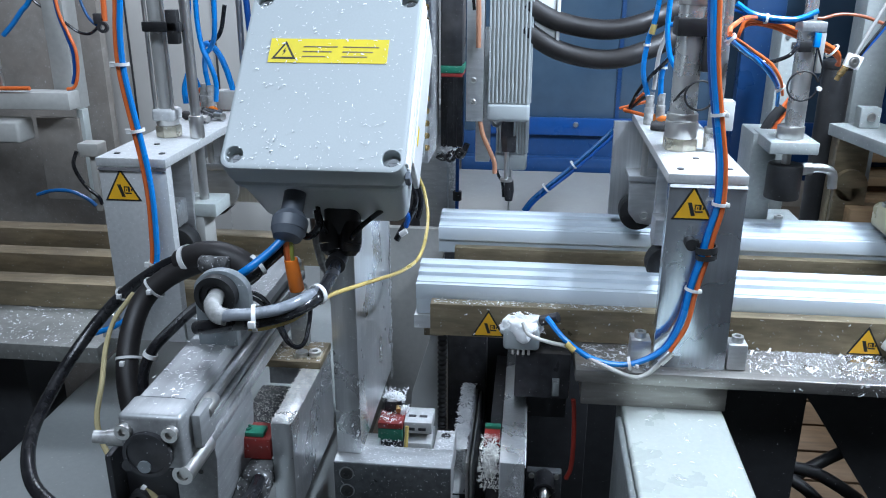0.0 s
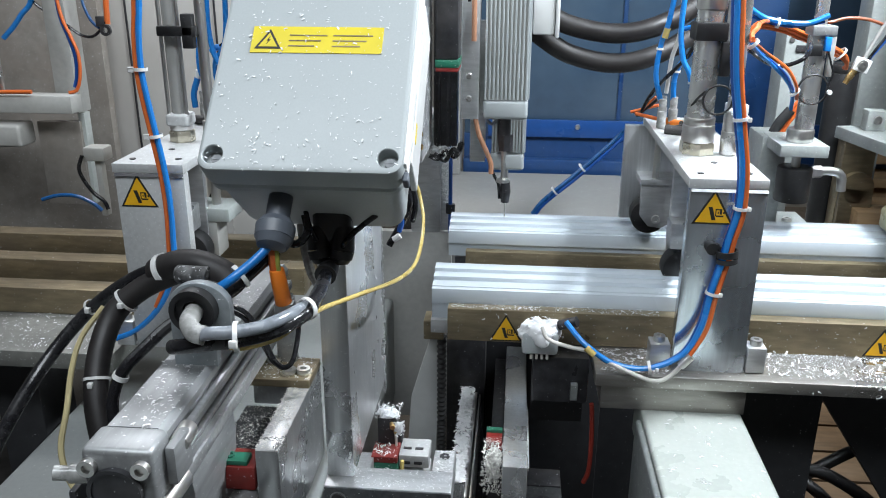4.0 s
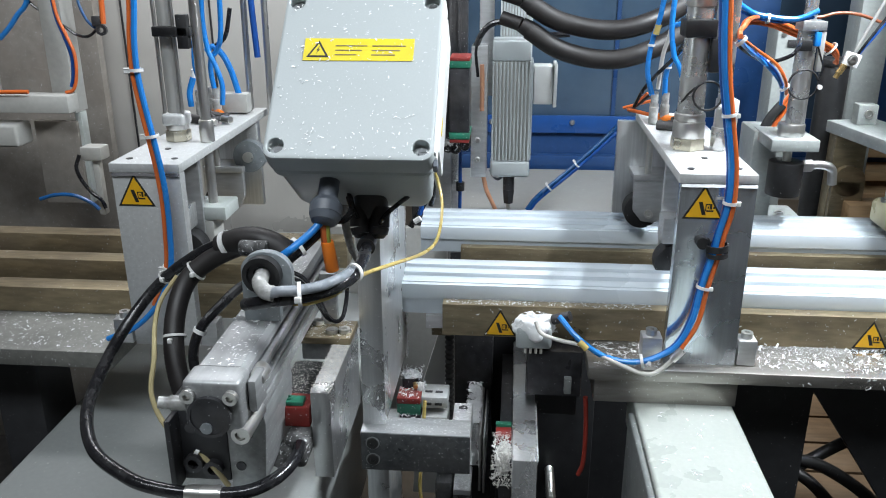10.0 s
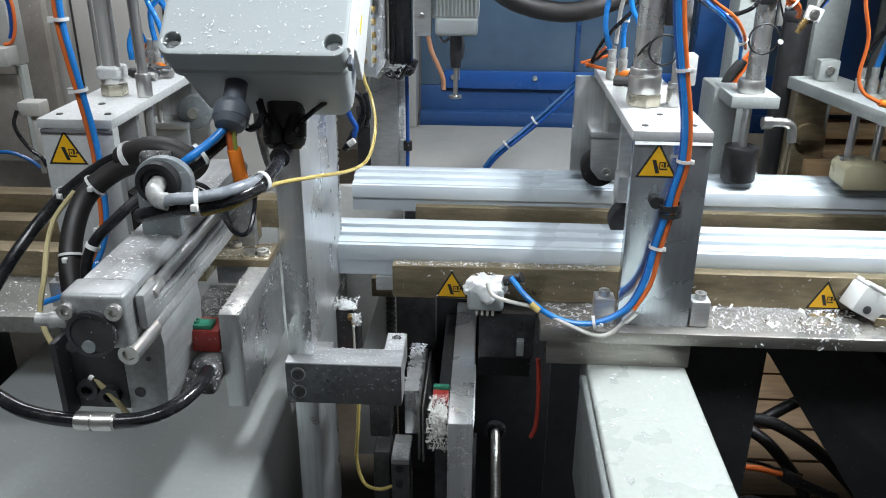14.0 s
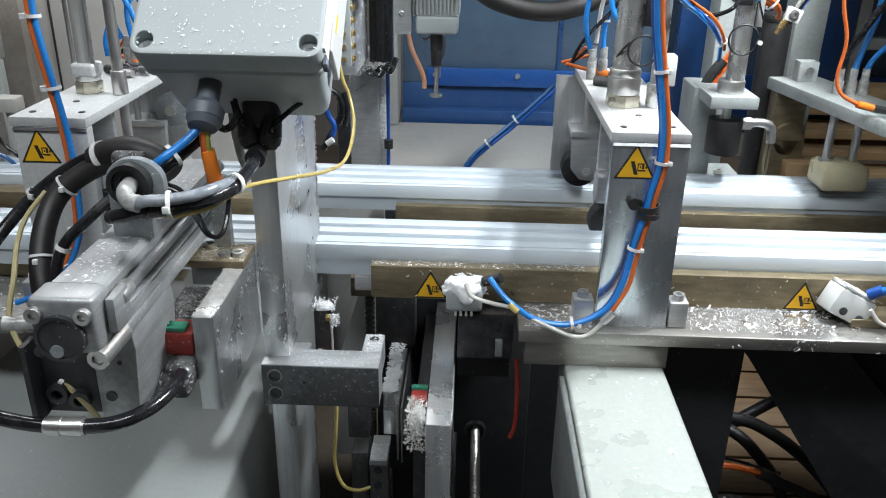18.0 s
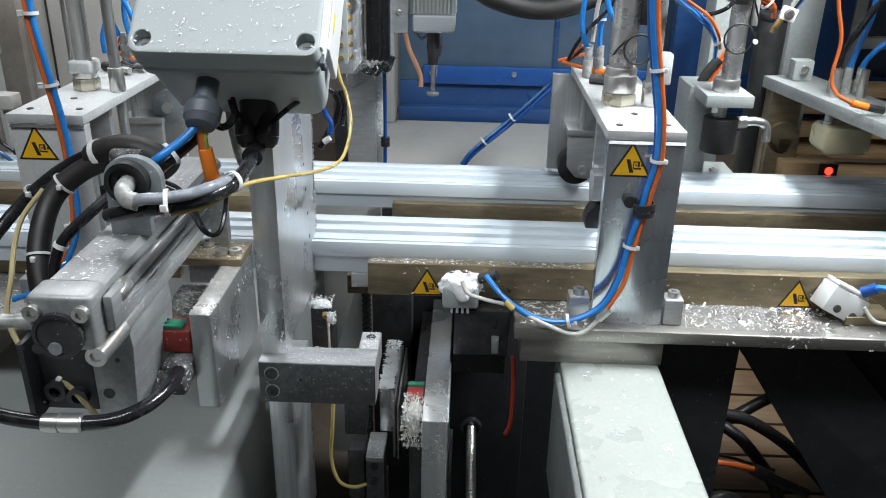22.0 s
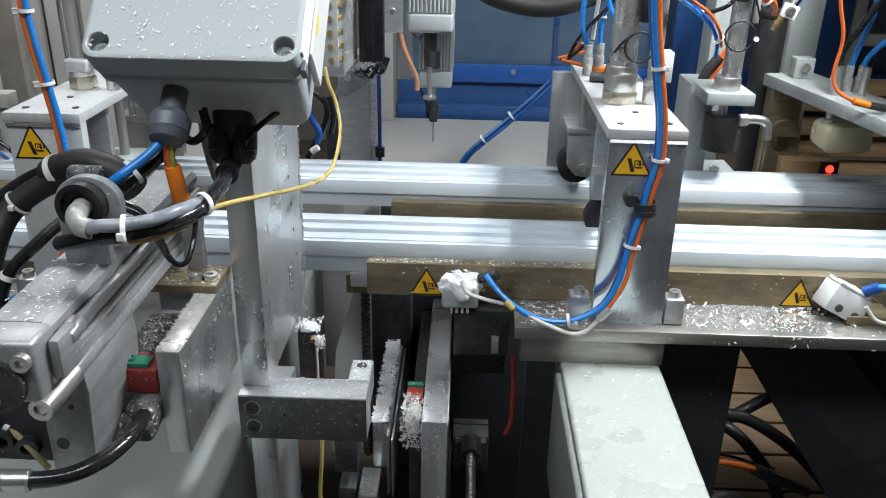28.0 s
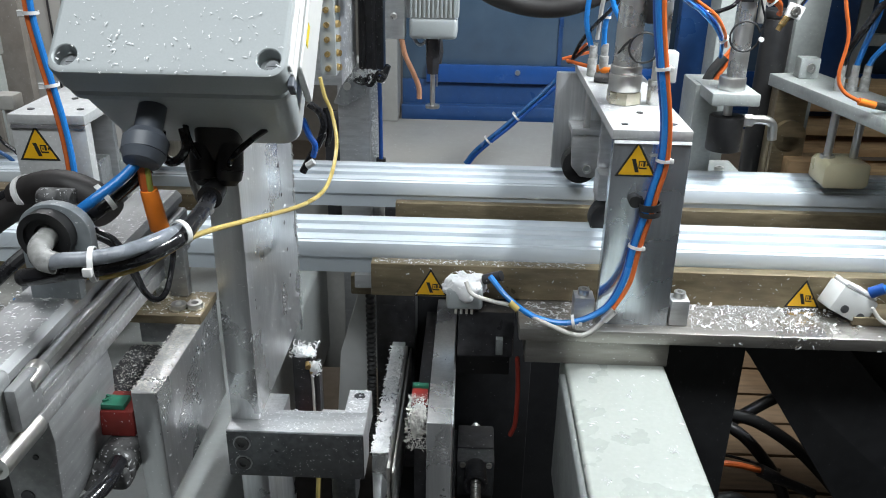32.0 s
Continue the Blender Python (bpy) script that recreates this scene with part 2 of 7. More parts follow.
HOSE_GREY = material("milky_grey_hose", (0.23, 0.25, 0.28), 0.26, 0.0, 120, 0.2, 0.03, (0.38, 0.40, 0.43), 30, 0.6)
CABLE_PALE = material("pale_cable", (0.58, 0.56, 0.52), 0.45)
TIE = material("white_nylon", (0.75, 0.75, 0.74), 0.4)
STICKER = material("yellow_sticker", (0.80, 0.44, 0.012), 0.45, 0.0, 80, 0.04, 0.0)
STICKER_LABEL = material("lemon_label", (0.72, 0.58, 0.02), 0.4, 0.0, 80, 0.04, 0.0)
INK = material("black_print", (0.015, 0.015, 0.015), 0.5)
CHIP = material("white_plastic_chips", (0.82, 0.83, 0.84), 0.5, 0.0, 100, 0.08, 0.0)
RED_PLASTIC = material("red_plastic", (0.22, 0.020, 0.016), 0.5, 0.0, 60, 0.2, 0.03, (0.2, 0.06, 0.05), 40, 0.5, dust=0.7)
GREEN_PLASTIC = material("green_plastic", (0.018, 0.15, 0.09), 0.5, 0.0, 60, 0.2, 0.03, (0.05, 0.15, 0.11), 40, 0.5, dust=0.6)
ORANGE_PLASTIC = material("orange_plastic", (0.85, 0.22, 0.02), 0.35)
WOOD = material("raw_pine", (0.42, 0.29, 0.155), 0.7, 0.0, 12, 0.25, 0.1, (0.17, 0.105, 0.05), 5, 0.6, (1, 6, 6))
# dirty concrete, brought near black for the shade under the machine
CONCRETE = material("shaded_dirty_concrete", (0.045, 0.043, 0.042), 0.75, 0.0, 30, 0.2, 0.2, (0.028, 0.026, 0.025), 2, 0.6)
DARK_PAINT = material("dark_machine_paint", (0.026, 0.027, 0.03), 0.5, 0.0, 40, 0.2, 0.03, (0.035, 0.035, 0.035), 5, 0.4, dust=0.25)
PAD = material("cream_polyurethane", (0.62, 0.57, 0.38), 0.35, 0.0, 50, 0.05, 0.02)
HALL_WALL = material("hall_wall_paint", (0.22, 0.23, 0.24), 0.7, 0.0, 20, 0.1, 0.05)
# pine darkened to carry the shade under the machine
WOOD_SHADED = material("shaded_pallet_wood", (0.105, 0.072, 0.042), 0.75, 0.0, 12, 0.3, 0.1, (0.06, 0.042, 0.027), 5, 0.6, (1, 6, 6))
WOOD_DARK = material("old_brown_board", (0.34, 0.225, 0.12), 0.7, 0.0, 12, 0.25, 0.1, (0.14, 0.09, 0.05), 5, 0.6, (1, 6, 6))
LED = glow("red_lamp", (1.0, 0.04, 0.02), 3.0)
COPPER = material("pale_copper_tube", (0.55, 0.28, 0.17), 0.4, 0.3)
CLEAR_TUBE = material("milky_tube", (0.30, 0.30, 0.29), 0.22, 0.0, 120, 0.2, 0.02, (0.5, 0.5, 0.5), 60, 0.6)


# ---- mesh helpers ----
def join(*meshes):
    out = bmesh.new()
    for b in meshes:
        me = bpy.data.meshes.new("tmp")
        b.to_mesh(me)
        b.free()
        out.from_mesh(me)
        bpy.data.meshes.remove(me)
    return out


def block(x0, x1, y0, y1, z0, z1, bevel=0.0012, seg=2):
    b = bmesh.new()
    bmesh.ops.create_cube(b, size=1.0)
    for v in b.verts:
        v.co = Vector(((x0 + x1) / 2 + v.co.x * (x1 - x0), (y0 + y1) / 2 + v.co.y * (y1 - y0), (z0 + z1) / 2 + v.co.z * (z1 - z0)))
    if bevel:
        bmesh.ops.bevel(b, geom=b.edges[:], offset=bevel, segments=seg, profile=0.5, affect="EDGES", clamp_overlap=True)
    return b


def rod(p0, p1, r, seg=20, r1=None, bevel=0.0):
    """A round bar from p0 to p1, tapered to r1 where given."""
    p0, p1 = Vector(p0), Vector(p1)
    d = p1 - p0
    b = bmesh.new()
    bmesh.ops.create_cone(b, cap_ends=True, segments=seg, radius1=r, radius2=r if r1 is None else r1, depth=d.length)
    if bevel:
        rims = [e for e in b.edges if len({round(v.co.z, 5) for v in e.verts}) == 1]
        bmesh.ops.bevel(b, geom=rims, offset=bevel, segments=2, profile=0.5, affect="EDGES")
    m = Matrix.Translation((p0 + p1) / 2) @ d.to_track_quat("Z", "Y").to_matrix().to_4x4()
    b.transform(m)
    return b


def ring(p0, p1, r_out, r_in, seg=28):
    """A pipe piece with a hole."""
    p0, p1 = Vector(p0), Vector(p1)
    d = p1 - p0
    q = d.to_track_quat("Z", "Y").to_matrix().to_4x4()
    b = bmesh.new()
    rows = []
    for r, h in ((r_out, 0), (r_out, d.length), (r_in, d.length), (r_in, 0)):
        rows.append([b.verts.new(Matrix.Translation(p0) @ q @ Vector((r * math.cos(a), r * math.sin(a), h)))
                     for a in (2 * math.pi * k / seg for k in range(seg))])
    for i in range(4):
        a, c = rows[i], rows[(i + 1) % 4]
        for k in range(seg):
            b.faces.new((a[k], a[(k + 1) % seg], c[(k + 1) % seg], c[k]))
    bmesh.ops.recalc_face_normals(b, faces=b.faces)
    return b


def smooth_line(points, steps=8):
    """A Catmull-Rom line through the points."""
    p = [Vector(q) for q in points]
    p = [2 * p[0] - p[1]] + p + [2 * p[-1] - p[-2]]
    out = []
    for i in range(1, len(p) - 2):
        for k in range(steps):
            t = k / steps
            a, b, c, d = p[i - 1], p[i], p[i + 1], p[i + 2]
            out.append(0.5 * (2 * b + (c - a) * t + (2 * a - 5 * b + 4 * c - d) * t * t + (3 * b - a - 3 * c + d) * t ** 3))
    out.append(p[-2])
    return out


def tube(points, r, seg=10, steps=8, ribs=0.0, pitch=0.006):
    """A hose along a smooth line; ribs gives a corrugated skin."""
    line = smooth_line(points, steps)
    if ribs:
        fine = [line[0]]
        for a, c in zip(line, line[1:]):
            n = max(1, round((c - a).length / (pitch / 2)))
            fine += [a.lerp(c, k / n) for k in range(1, n + 1)]
        line = fine
    b = bmesh.new()
    rows, up = [], Vector((0.31, 0.17, 0.93))
    for i, q in enumerate(line):
        d = (line[min(i + 1, len(line) - 1)] - line[max(i - 1, 0)]).normalized()
        s = d.cross(up)
        if s.length < 1e-4:
            s = d.orthogonal()
        s.normalize()
        up = s.cross(d).normalized()
        rad = r * (1 + (ribs if i % 2 else -ribs)) if ribs else r
        rows.append([b.verts.new(q + rad * (s * math.cos(a) + up * math.sin(a))) for a in (2 * math.pi * k / seg for k in range(seg))])
    for a, c in zip(rows, rows[1:]):
        for k in range(seg):
            b.faces.new((a[k], a[(k + 1) % seg], c[(k + 1) % seg], c[k]))
    b.faces.new(rows[0][::-1]), b.faces.new(rows[-1])
    bmesh.ops.recalc_face_normals(b, faces=b.faces)
    return b


def prism(outline, axis, a0, a1, bevel=0.0):
    """A flat outline drawn out along an axis; the outline's pairs are the two other axes in order."""
    b = bmesh.new()
    def put(u, v, w):
        return {"x": (w, u, v), "y": (u, w, v), "z": (u, v, w)}[axis]
    lo = [b.verts.new(put(u, v, a0)) for u, v in outline]
    hi = [b.verts.new(put(u, v, a1)) for u, v in outline]
    n = len(outline)
    for k in range(n):
        b.faces.new((lo[k], lo[(k + 1) % n], hi[(k + 1) % n], hi[k]))
    b.faces.new(lo[::-1]), b.faces.new(hi)
    bmesh.ops.recalc_face_normals(b, faces=b.faces)
    if bevel:
        bmesh.ops.bevel(b, geom=b.edges[:], offset=bevel, segments=2, profile=0.5, affect="EDGES", clamp_overlap=True)
    return b


def finish(name, b, mat, angle=35):
    me = bpy.data.meshes.new(name)
    b.to_mesh(me)
    b.free()
    me.materials.append(mat)
    me.shade_smooth()
    me.set_sharp_from_angle(angle=radians(angle))
    return me


def thing(name, base, label, category, group="", kind=""):
    ob = new(name)
    ob.empty_display_size = 0.05
    ob.location = base
    return tagged(ob, label, category, group, kind)


def part(name, b, mat, parent, label=""):
    """One mesh under a thing or a part; b is drawn in world places."""
    top = parent
    while top.parent:
        top = top.parent
    b.transform(Matrix.Translation(-Vector(top.location)))
    ob = new(name, finish(name, b, mat))
    ob.parent = parent
    return tagged(ob, label)


def solid(name, b, mat, label, category, group="", kind=""):
    """A thing of one single mesh, with its origin at its base."""
    xs = [v.co.copy() for v in b.verts]
    c = Vector((sum(v.x for v in xs) / len(xs), sum(v.y for v in xs) / len(xs), min(v.z for v in xs)))
    b.transform(Matrix.Translation(-c))
    ob = new(name, finish(name, b, mat))
    ob.location = c
    return tagged(ob, label, category, group, kind)


def hex_bolt(p, d, r=0.0065, h=0.006):
    """A socket head screw with its recess, head out along d."""
    p, d = Vector(p), Vector(d).normalized()
    return join(ring(p, p + d * h, r, r * 0.5, 18), rod(p, p + d * h * 0.4, r * 0.55, 6))


def flakes(rnd, n, place, size=(0.003, 0.009)):
    """Curled shavings strewn by place(), which gives a point and a normal."""
    verts, faces = [], []
    for _ in range(n):
        p, nor = place()
        p, nor = Vector(p), Vector(nor).normalized()
        t = nor.orthogonal().normalized()
        t.rotate(Matrix.Rotation(rnd.uniform(0, 6.28), 3, nor))
        s = nor.cross(t)
        ln = 0.72 * (size[0] + (size[1] - size[0]) * rnd.random() ** 2.2)
        w, c = max(0.0005, ln * rnd.uniform(0.14, 0.44)), ln * rnd.uniform(0.02, 0.22)
        i = len(verts)
        for k in range(4):
            u = k / 3 - 0.5
            lift = c * (1 - 4 * u * u) + 0.0004
            bend = s * (ln * 0.16 * (u * u) * rnd.choice((-1, 1)))
            for side in (-0.5, 0.5):
                verts.append(p + t * ln * u + bend + s * w * side + nor * (lift + abs(side) * 0.0006))
        for k in range(3):
            a = i + 2 * k
            faces.append((a, a + 1, a + 3, a + 2))
    return verts, faces


def chips(name, n, place, label, parent=None, size=(0.003, 0.009), seed=1, mat=None):
    rnd = random.Random(seed)
    me = bpy.data.meshes.new(name)
    v, f = flakes(rnd, n, lambda: place(rnd), size)
    if parent is not None:
        v = [q - Vector(parent.location) for q in v]
    me.from_pydata(v, [], f)
    me.materials.append(mat or CHIP)
    ob = new(name, me)
    if parent is not None:
        ob.parent = parent
        return tagged(ob, "", "", "", "stuff")
    return tagged(ob, label, "plastic chips", "", "stuff")


def flat_area(x0, x1, y0, y1, z):
    return lambda r: ((r.uniform(x0, x1), r.uniform(y0, y1), z), (0, 0, 1))


def warning_sticker(parent, x, y, z, w=0.05):
    """A triangular hazard sign on a face that looks towards -y; x, z: the middle of its base."""
    h = w * 0.88
    tri = lambda s, d0, d1, dz=0.0: prism([(x - w / 2 * s, z + dz), (x + w / 2 * s, z + dz), (x, z + dz + h * s)], "y", y - d1, y - d0)
    base = part("sticker", tri(1.0, -0.001, 0.0006), INK, parent, "yellow triangular crushing hazard sticker")
    part("sticker_field", tri(0.84, 0.0, 0.0009, h * 0.05), STICKER, base)
    k = w / 0.05
    def bar(x0, z0, x1, z1):
        return prism([(x + x0 * k, z + z0 * k), (x + x1 * k, z + z0 * k), (x + x1 * k, z + z1 * k), (x + x0 * k, z + z1 * k)], "y", y - 0.0012, y)
    g = [prism([(x + a * k, z + c * k) for a, c in ((-0.0012, 0.0055), (0.0036, 0.0055), (-0.0016, 0.0222), (-0.0064, 0.0222))], "y", y - 0.0012, y),
         bar(0.0024, 0.0105, 0.0036, 0.0198), bar(0.0024, 0.0184, 0.0105, 0.0198), bar(0.0078, 0.0128, 0.0105, 0.0184), bar(0.0036, 0.0096, 0.0125, 0.0116), bar(0.0118, 0.0135, 0.0138, 0.0165), bar(0.0052, 0.0138, 0.0066, 0.0165)]
    part("pictogram", join(*g), INK, base)
    return base


# ---- setting ----
def setting(name, b, mat, label, category):
    return solid(name, b, mat, label, category, "", "structure")


setting("floor", block(-4, 4, -3, 5, -0.1, 0.0, 0), CONCRETE, "dirty concrete floor darkened for the shade under the machine", "floor")
setting("ceiling", block(-4, 4, -3, 5, 4.0, 4.1, 0), HALL_WALL, "dim grey hall ceiling", "ceiling")
setting("wall_west", block(-4.1, -4, -3, 5, 0, 4, 0), HALL_WALL, "plain grey hall wall", "wall")
setting("wall_east", block(4, 4.1, -3, 5, 0, 4, 0), HALL_WALL, "plain grey hall wall", "wall")
setting("wall_south", block(-4, 4, -3.1, -3, 0, 4, 0), HALL_WALL, "plain grey hall wall", "wall")
setting("wall_north", block(-4, 4, 5, 5.1, 0, 4, 0), HALL_WALL, "plain grey hall wall", "wall")

# back of the machine: blue cover with its strip, tinted sheet above, pale base below
cover = thing("back_cover", (0.35, 2.5, 0.815), "blue painted sheet steel cover behind the spindles", "machine cover", "", "structure")
part("lower_sheet", block(-0.14, 1.6, 2.50, 2.53, 0.815, 0.93, 0.002), BLUE_PAINT, cover)
part("bottom_flange", block(-0.14, 1.6, 2.46, 2.499, 0.815, 0.862, 0.003), BLUE_PAINT, cover)
part("strip", block(-0.07, 1.6, 2.485, 2.499, 0.925, 0.976, 0.002), BLUE_BRIGHT, cover, "bright blue strip with button head screws")
part("sheet", block(-0.14, 1.6, 2.505, 2.53, 0.93, 1.9, 0.002), BLUE_GLASS, cover, "blue grey translucent sheet")
part("pane_seam", block(0.300, 0.312, 2.498, 2.5045, 0.977, 1.9, 0.001), BLUE_PAINT, cover)
for x in (-0.045, 0.19, 0.43, 0.67, 0.91):
    part("screw", rod((x, 2.487, 0.957), (x, 2.478, 0.957), 0.009, 16, 0.006), STEEL, cover)
base = thing("back_base", (0.3, 2.2, 0.0), "pale grey painted machine bed behind the profiles", "machine bed", "", "structure")
part("bed", block(-0.19, 0.66, 1.86, 2.44, 0.55, 0.828, 0.004), BED_PAINT, base)
part("left_upright", block(-0.22, -0.145, 2.40, 2.52, 0.829, 1.9, 0.003), BED_PAINT, base)
setting("left_panel", block(-2.6, -0.5, 2.25, 2.29, 0.0, 1.9, 0.002), PANEL_STEEL, "dusty grey sheet panel behind the left clamps", "machine panel")


def cross_beam(name, x0, x1, y0, y1, z0, z1, label, mat):
    return setting(name, block(x0, x1, y0, y1, z0, z1, 0.012, 4), mat, label, "machine beam")


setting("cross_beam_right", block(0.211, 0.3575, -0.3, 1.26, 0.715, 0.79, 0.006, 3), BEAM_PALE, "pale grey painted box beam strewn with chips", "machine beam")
# the beam's left face as its own sheet, shade put into the colour
setting("beam_side_shade", block(0.2010, 0.2108, -0.3, 1.18, 0.60, 0.783, 0.004, 3), BEAM_SIDE, "dusty side of the box beam with its shade in the colour", "machine beam")
cross_beam("cross_beam_left", -0.725, -0.25, -0.3, 2.2, 0.45, 0.70, "dusty grey painted wide box beam", BEAM_PAINT)
setting("table_right", join(block(0.139, 2.2, 1.185, 1.34, 0.832, 0.852, 0.0025), block(0.15, 0.36, 1.195, 1.33, 0.79, 0.832, 0.0015)), TABLE_STEEL,
        "milled aluminium table plate under the profile rails", "machine table")
setting("table_left", block(-2.2, -0.60, 1.19, 1.42, 0.815, 0.843, 0.0015), SHADED_PLATE, "dusty table plate under the left rails, its shade in the colour", "machine table")
setting("bed_under", block(-0.08, 0.19, 1.50, 1.6, 0.2, 0.80, 0.003), DARK_PAINT, "dark machine frame under the rails", "machine frame")

# fixed rails
rail = thing("near_rail", (0.8, 1.29, 0.852), "brownish zinc plated steel guide rail with hazard stickers", "guide rail")
part("bar", block(-0.086, 2.2, 1.275, 1.298, 0.853, 0.907, 0.001), ZINC, rail)
part("seat", block(-0.115, 2.2, 1.298, 1.40, 0.853, 0.876, 0.001), ALU_FLAT, rail)
warning_sticker(rail, 0.006, 1.275, 0.855, 0.052)
warning_sticker(rail, 0.573, 1.275, 0.855, 0.053)
far_rail = thing("far_rail", (0.8, 1.64, 0.83), "brownish zinc plated steel support rail", "guide rail")
part("bar", block(-0.078, 2.2, 1.598, 1.618, 0.83, 0.885, 0.001), ZINC, far_rail)
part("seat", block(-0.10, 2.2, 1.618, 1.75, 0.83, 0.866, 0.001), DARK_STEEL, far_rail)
for y, z, x1 in ((1.585, 0.90, -0.30), (1.46, 0.895, -0.36), (1.34, 0.89, -0.40)):
    r = thing("left_rail", (-1.2, y, 0.843), "dusty brown steel rail", "guide rail", "left rails")
    part("bar", block(-2.2, x1, y - 0.012, y + 0.03, 0.844, z, 0.001), ZINC, r)
    part("lip", block(-2.2, x1, y + 0.03, y + 0.07, 0.844, z - 0.02, 0.001), ZINC, r)


# ---- profiles ----
def profile_bar(name, y0, z0, label):
    """A stepped white window profile along x; its left end lies at x = 0."""
    t = thing(name, (0, y0, z0), label, "window profile", "profiles being machined")
    def strip(name, pts):
        part(name, prism([(y0 + a, z0 + c) for a, c in pts], "x", 0.0, 2.4, 0.0006), PVC, t)
    strip("front_chamber", [(0, 0), (0, 0.026), (-0.004, 0.027), (-0.004, 0.0525), (0.0045, 0.0525), (0.0045, 0.0545), (0.0262, 0.0555), (0.0262, 0.0)])
    strip("middle_chamber", [(0.0268, 0.0), (0.0268, 0.0615), (0.0472, 0.0622), (0.0472, 0.0)])
    strip("rear_chamber", [(0.0478, 0.0), (0.0478, 0.0675), (0.072, 0.0682), (0.072, 0.0)])
    return t


near_profile = profile_bar("near_profile", 1.304, 0.877, "white stepped plastic window profile lying on the near rail")
far_profile = profile_bar("far_profile", 1.624, 0.866, "white stepped plastic window profile lying on the far rail")


# ---- clamp towers ----
def clamp_tower(left=False):
    """The left tower is dustier and has thinner rods; it is drawn beside its twin and set in place at the end."""
    label = "clamp tower dulled by white dust, with two steel rods" if left else "machined aluminium clamp tower with a hazard sticker and air cylinder"
    t = thing("clamp_tower", (0.302, 1.40, 0.852), label, "clamp tower", "clamp towers")
    dusty = ALU_DUSTY if left else ALU_FACE
    part("front_plate", block(0.251, 0.354, 1.207, 1.225, 0.852, 1.130, 0.001), dusty, t)
    part("top_plate", block(0.248, 0.354, 1.207, 1.655, 1.1305, 1.144, 0.0012), ALU_DUSTY, t)
    part("back_plate", block(0.215, 0.335, 1.640, 1.656, 0.95, 1.130, 0.001), ALU, t)
    part("foot", block(0.357, 0.384, 1.207, 1.235, 0.853, 0.893, 0.0015), ALU_FLAT, t)
    part("foot_left", block(0.218, 0.247, 1.207, 1.235, 0.853, 0.893, 0.0015), ALU_FLAT, t)
    for x in (0.371, 0.232):
        part("bolt", hex_bolt((x, 1.221, 0.893), (0, 0, 1), 0.0085, 0.009), STEEL, t)
    warning_sticker(t, 0.284, 1.207, 1.080, 0.056)
    x, r, s = (0.2935, 0.0125, 0.020) if left else (0.286, 0.0195, 0.0265)
    part("nut", rod((x, 1.362, 1.1445), (x, 1.362, 1.162), s, 6, None, 0.001), ZINC_BRIGHT, t)
    part("gland_nut", rod((x, 1.362, 1.1625), (x, 1.362, 1.188), s * 0.9, 24, None, 0.002), STEEL, t)
    if left:
        part("cylinder", rod((x, 1.362, 1.188), (x, 1.362, 1.62), r, 28), PALE_TUBE, t, "pale dusty air cylinder")
        for dx in (-0.0140, 0.0145):
            part("tie_rod", rod((x + dx, 1.352, 1.185), (x + dx, 1.352, 1.62), 0.0030, 12), STEEL, t)
        part("cylinder_head", block(x - 0.0185, x + 0.0185, 1.343, 1.380, 1.170, 1.190, 0.005, 3), ALU_DUSTY, t)
    else:
        part("cylinder", rod((x, 1.362, 1.188), (x, 1.362, 1.62), r, 32), CYL_STEEL, t, "bright steel air cylinder")
        part("lower_ferrule", rod((x, 1.362, 1.188), (x, 1.362, 1.200), r + 0.0035, 28, None, 0.002), STEEL, t)
        part("upper_ferrule", rod((x, 1.362, 1.355), (x, 1.362, 1.40), r + 0.002, 28, None, 0.002), STEEL, t)
        part("switch_rod", rod((x + 0.026, 1.350, 1.30), (x + 0.026, 1.350, 1.62), 0.005, 14), PALE_TUBE, t)
        part("reed_sensor", block(x + 0.016, x + 0.031, 1.338, 1.352, 1.262, 1.312, 0.003), RUBBER, t)
    q, c = (0.3435, 0.0115) if left else (0.332, 0.0135)
    part("rod_sleeve", join(rod((q, 1.355, 1.1445), (q, 1.355, 1.18), c, 20, None, 0.001), rod((q, 1.355, 1.18), (q, 1.355, 1.60), c * 0.72, 18)), STEEL if left else CYL_STEEL, t)
    for q in ((0.268, 1.235), (0.335, 1.24), (0.30, 1.30)):
        part("plate_screw", join(rod((q[0], q[1], 1.1442), (q[0], q[1], 1.1452), 0.0048, 14)), DARK_STEEL, t)
    part("seam_strip", prism([(1.2069, 1.1300), (1.2069, 1.1255), (1.2040, 1.1262)], "x", 0.2515, 0.3535), DARK_STEEL if left else ALU_DULL, t)
    if left:
        part("guide_roller", rod((0.329, 1.59, 1.061), (0.329, 1.615, 1.061), 0.031, 32, None, 0.002), EAR_PAINT, t, "dusty grey guide roller")
        part("roller_axle", rod((0.329, 1.583, 1.061), (0.329, 1.59, 1.061), 0.010, 18), STEEL, t)
        part("roller_hanger", block(0.318, 0.340, 1.616, 1.628, 1.05, 1.1303, 0.002), ALU_DUSTY, t)
        part("sensor_bracket", join(block(0.280, 0.341, 1.335, 1.347, 1.310, 1.325, 0.002), block(0.319, 0.337, 1.335, 1.349, 1.292, 1.343, 0.002)), RUBBER, t, "black sensor bracket")
    else:
        part("sensor_band", block(0.263, 0.309, 1.339, 1.385, 1.312, 1.338, 0.003), RUBBER, t)
        part("valve_block", block(0.362, 0.395, 1.50, 1.53, 1.145, 1.195, 0.002), WHITE_PAINT, t)
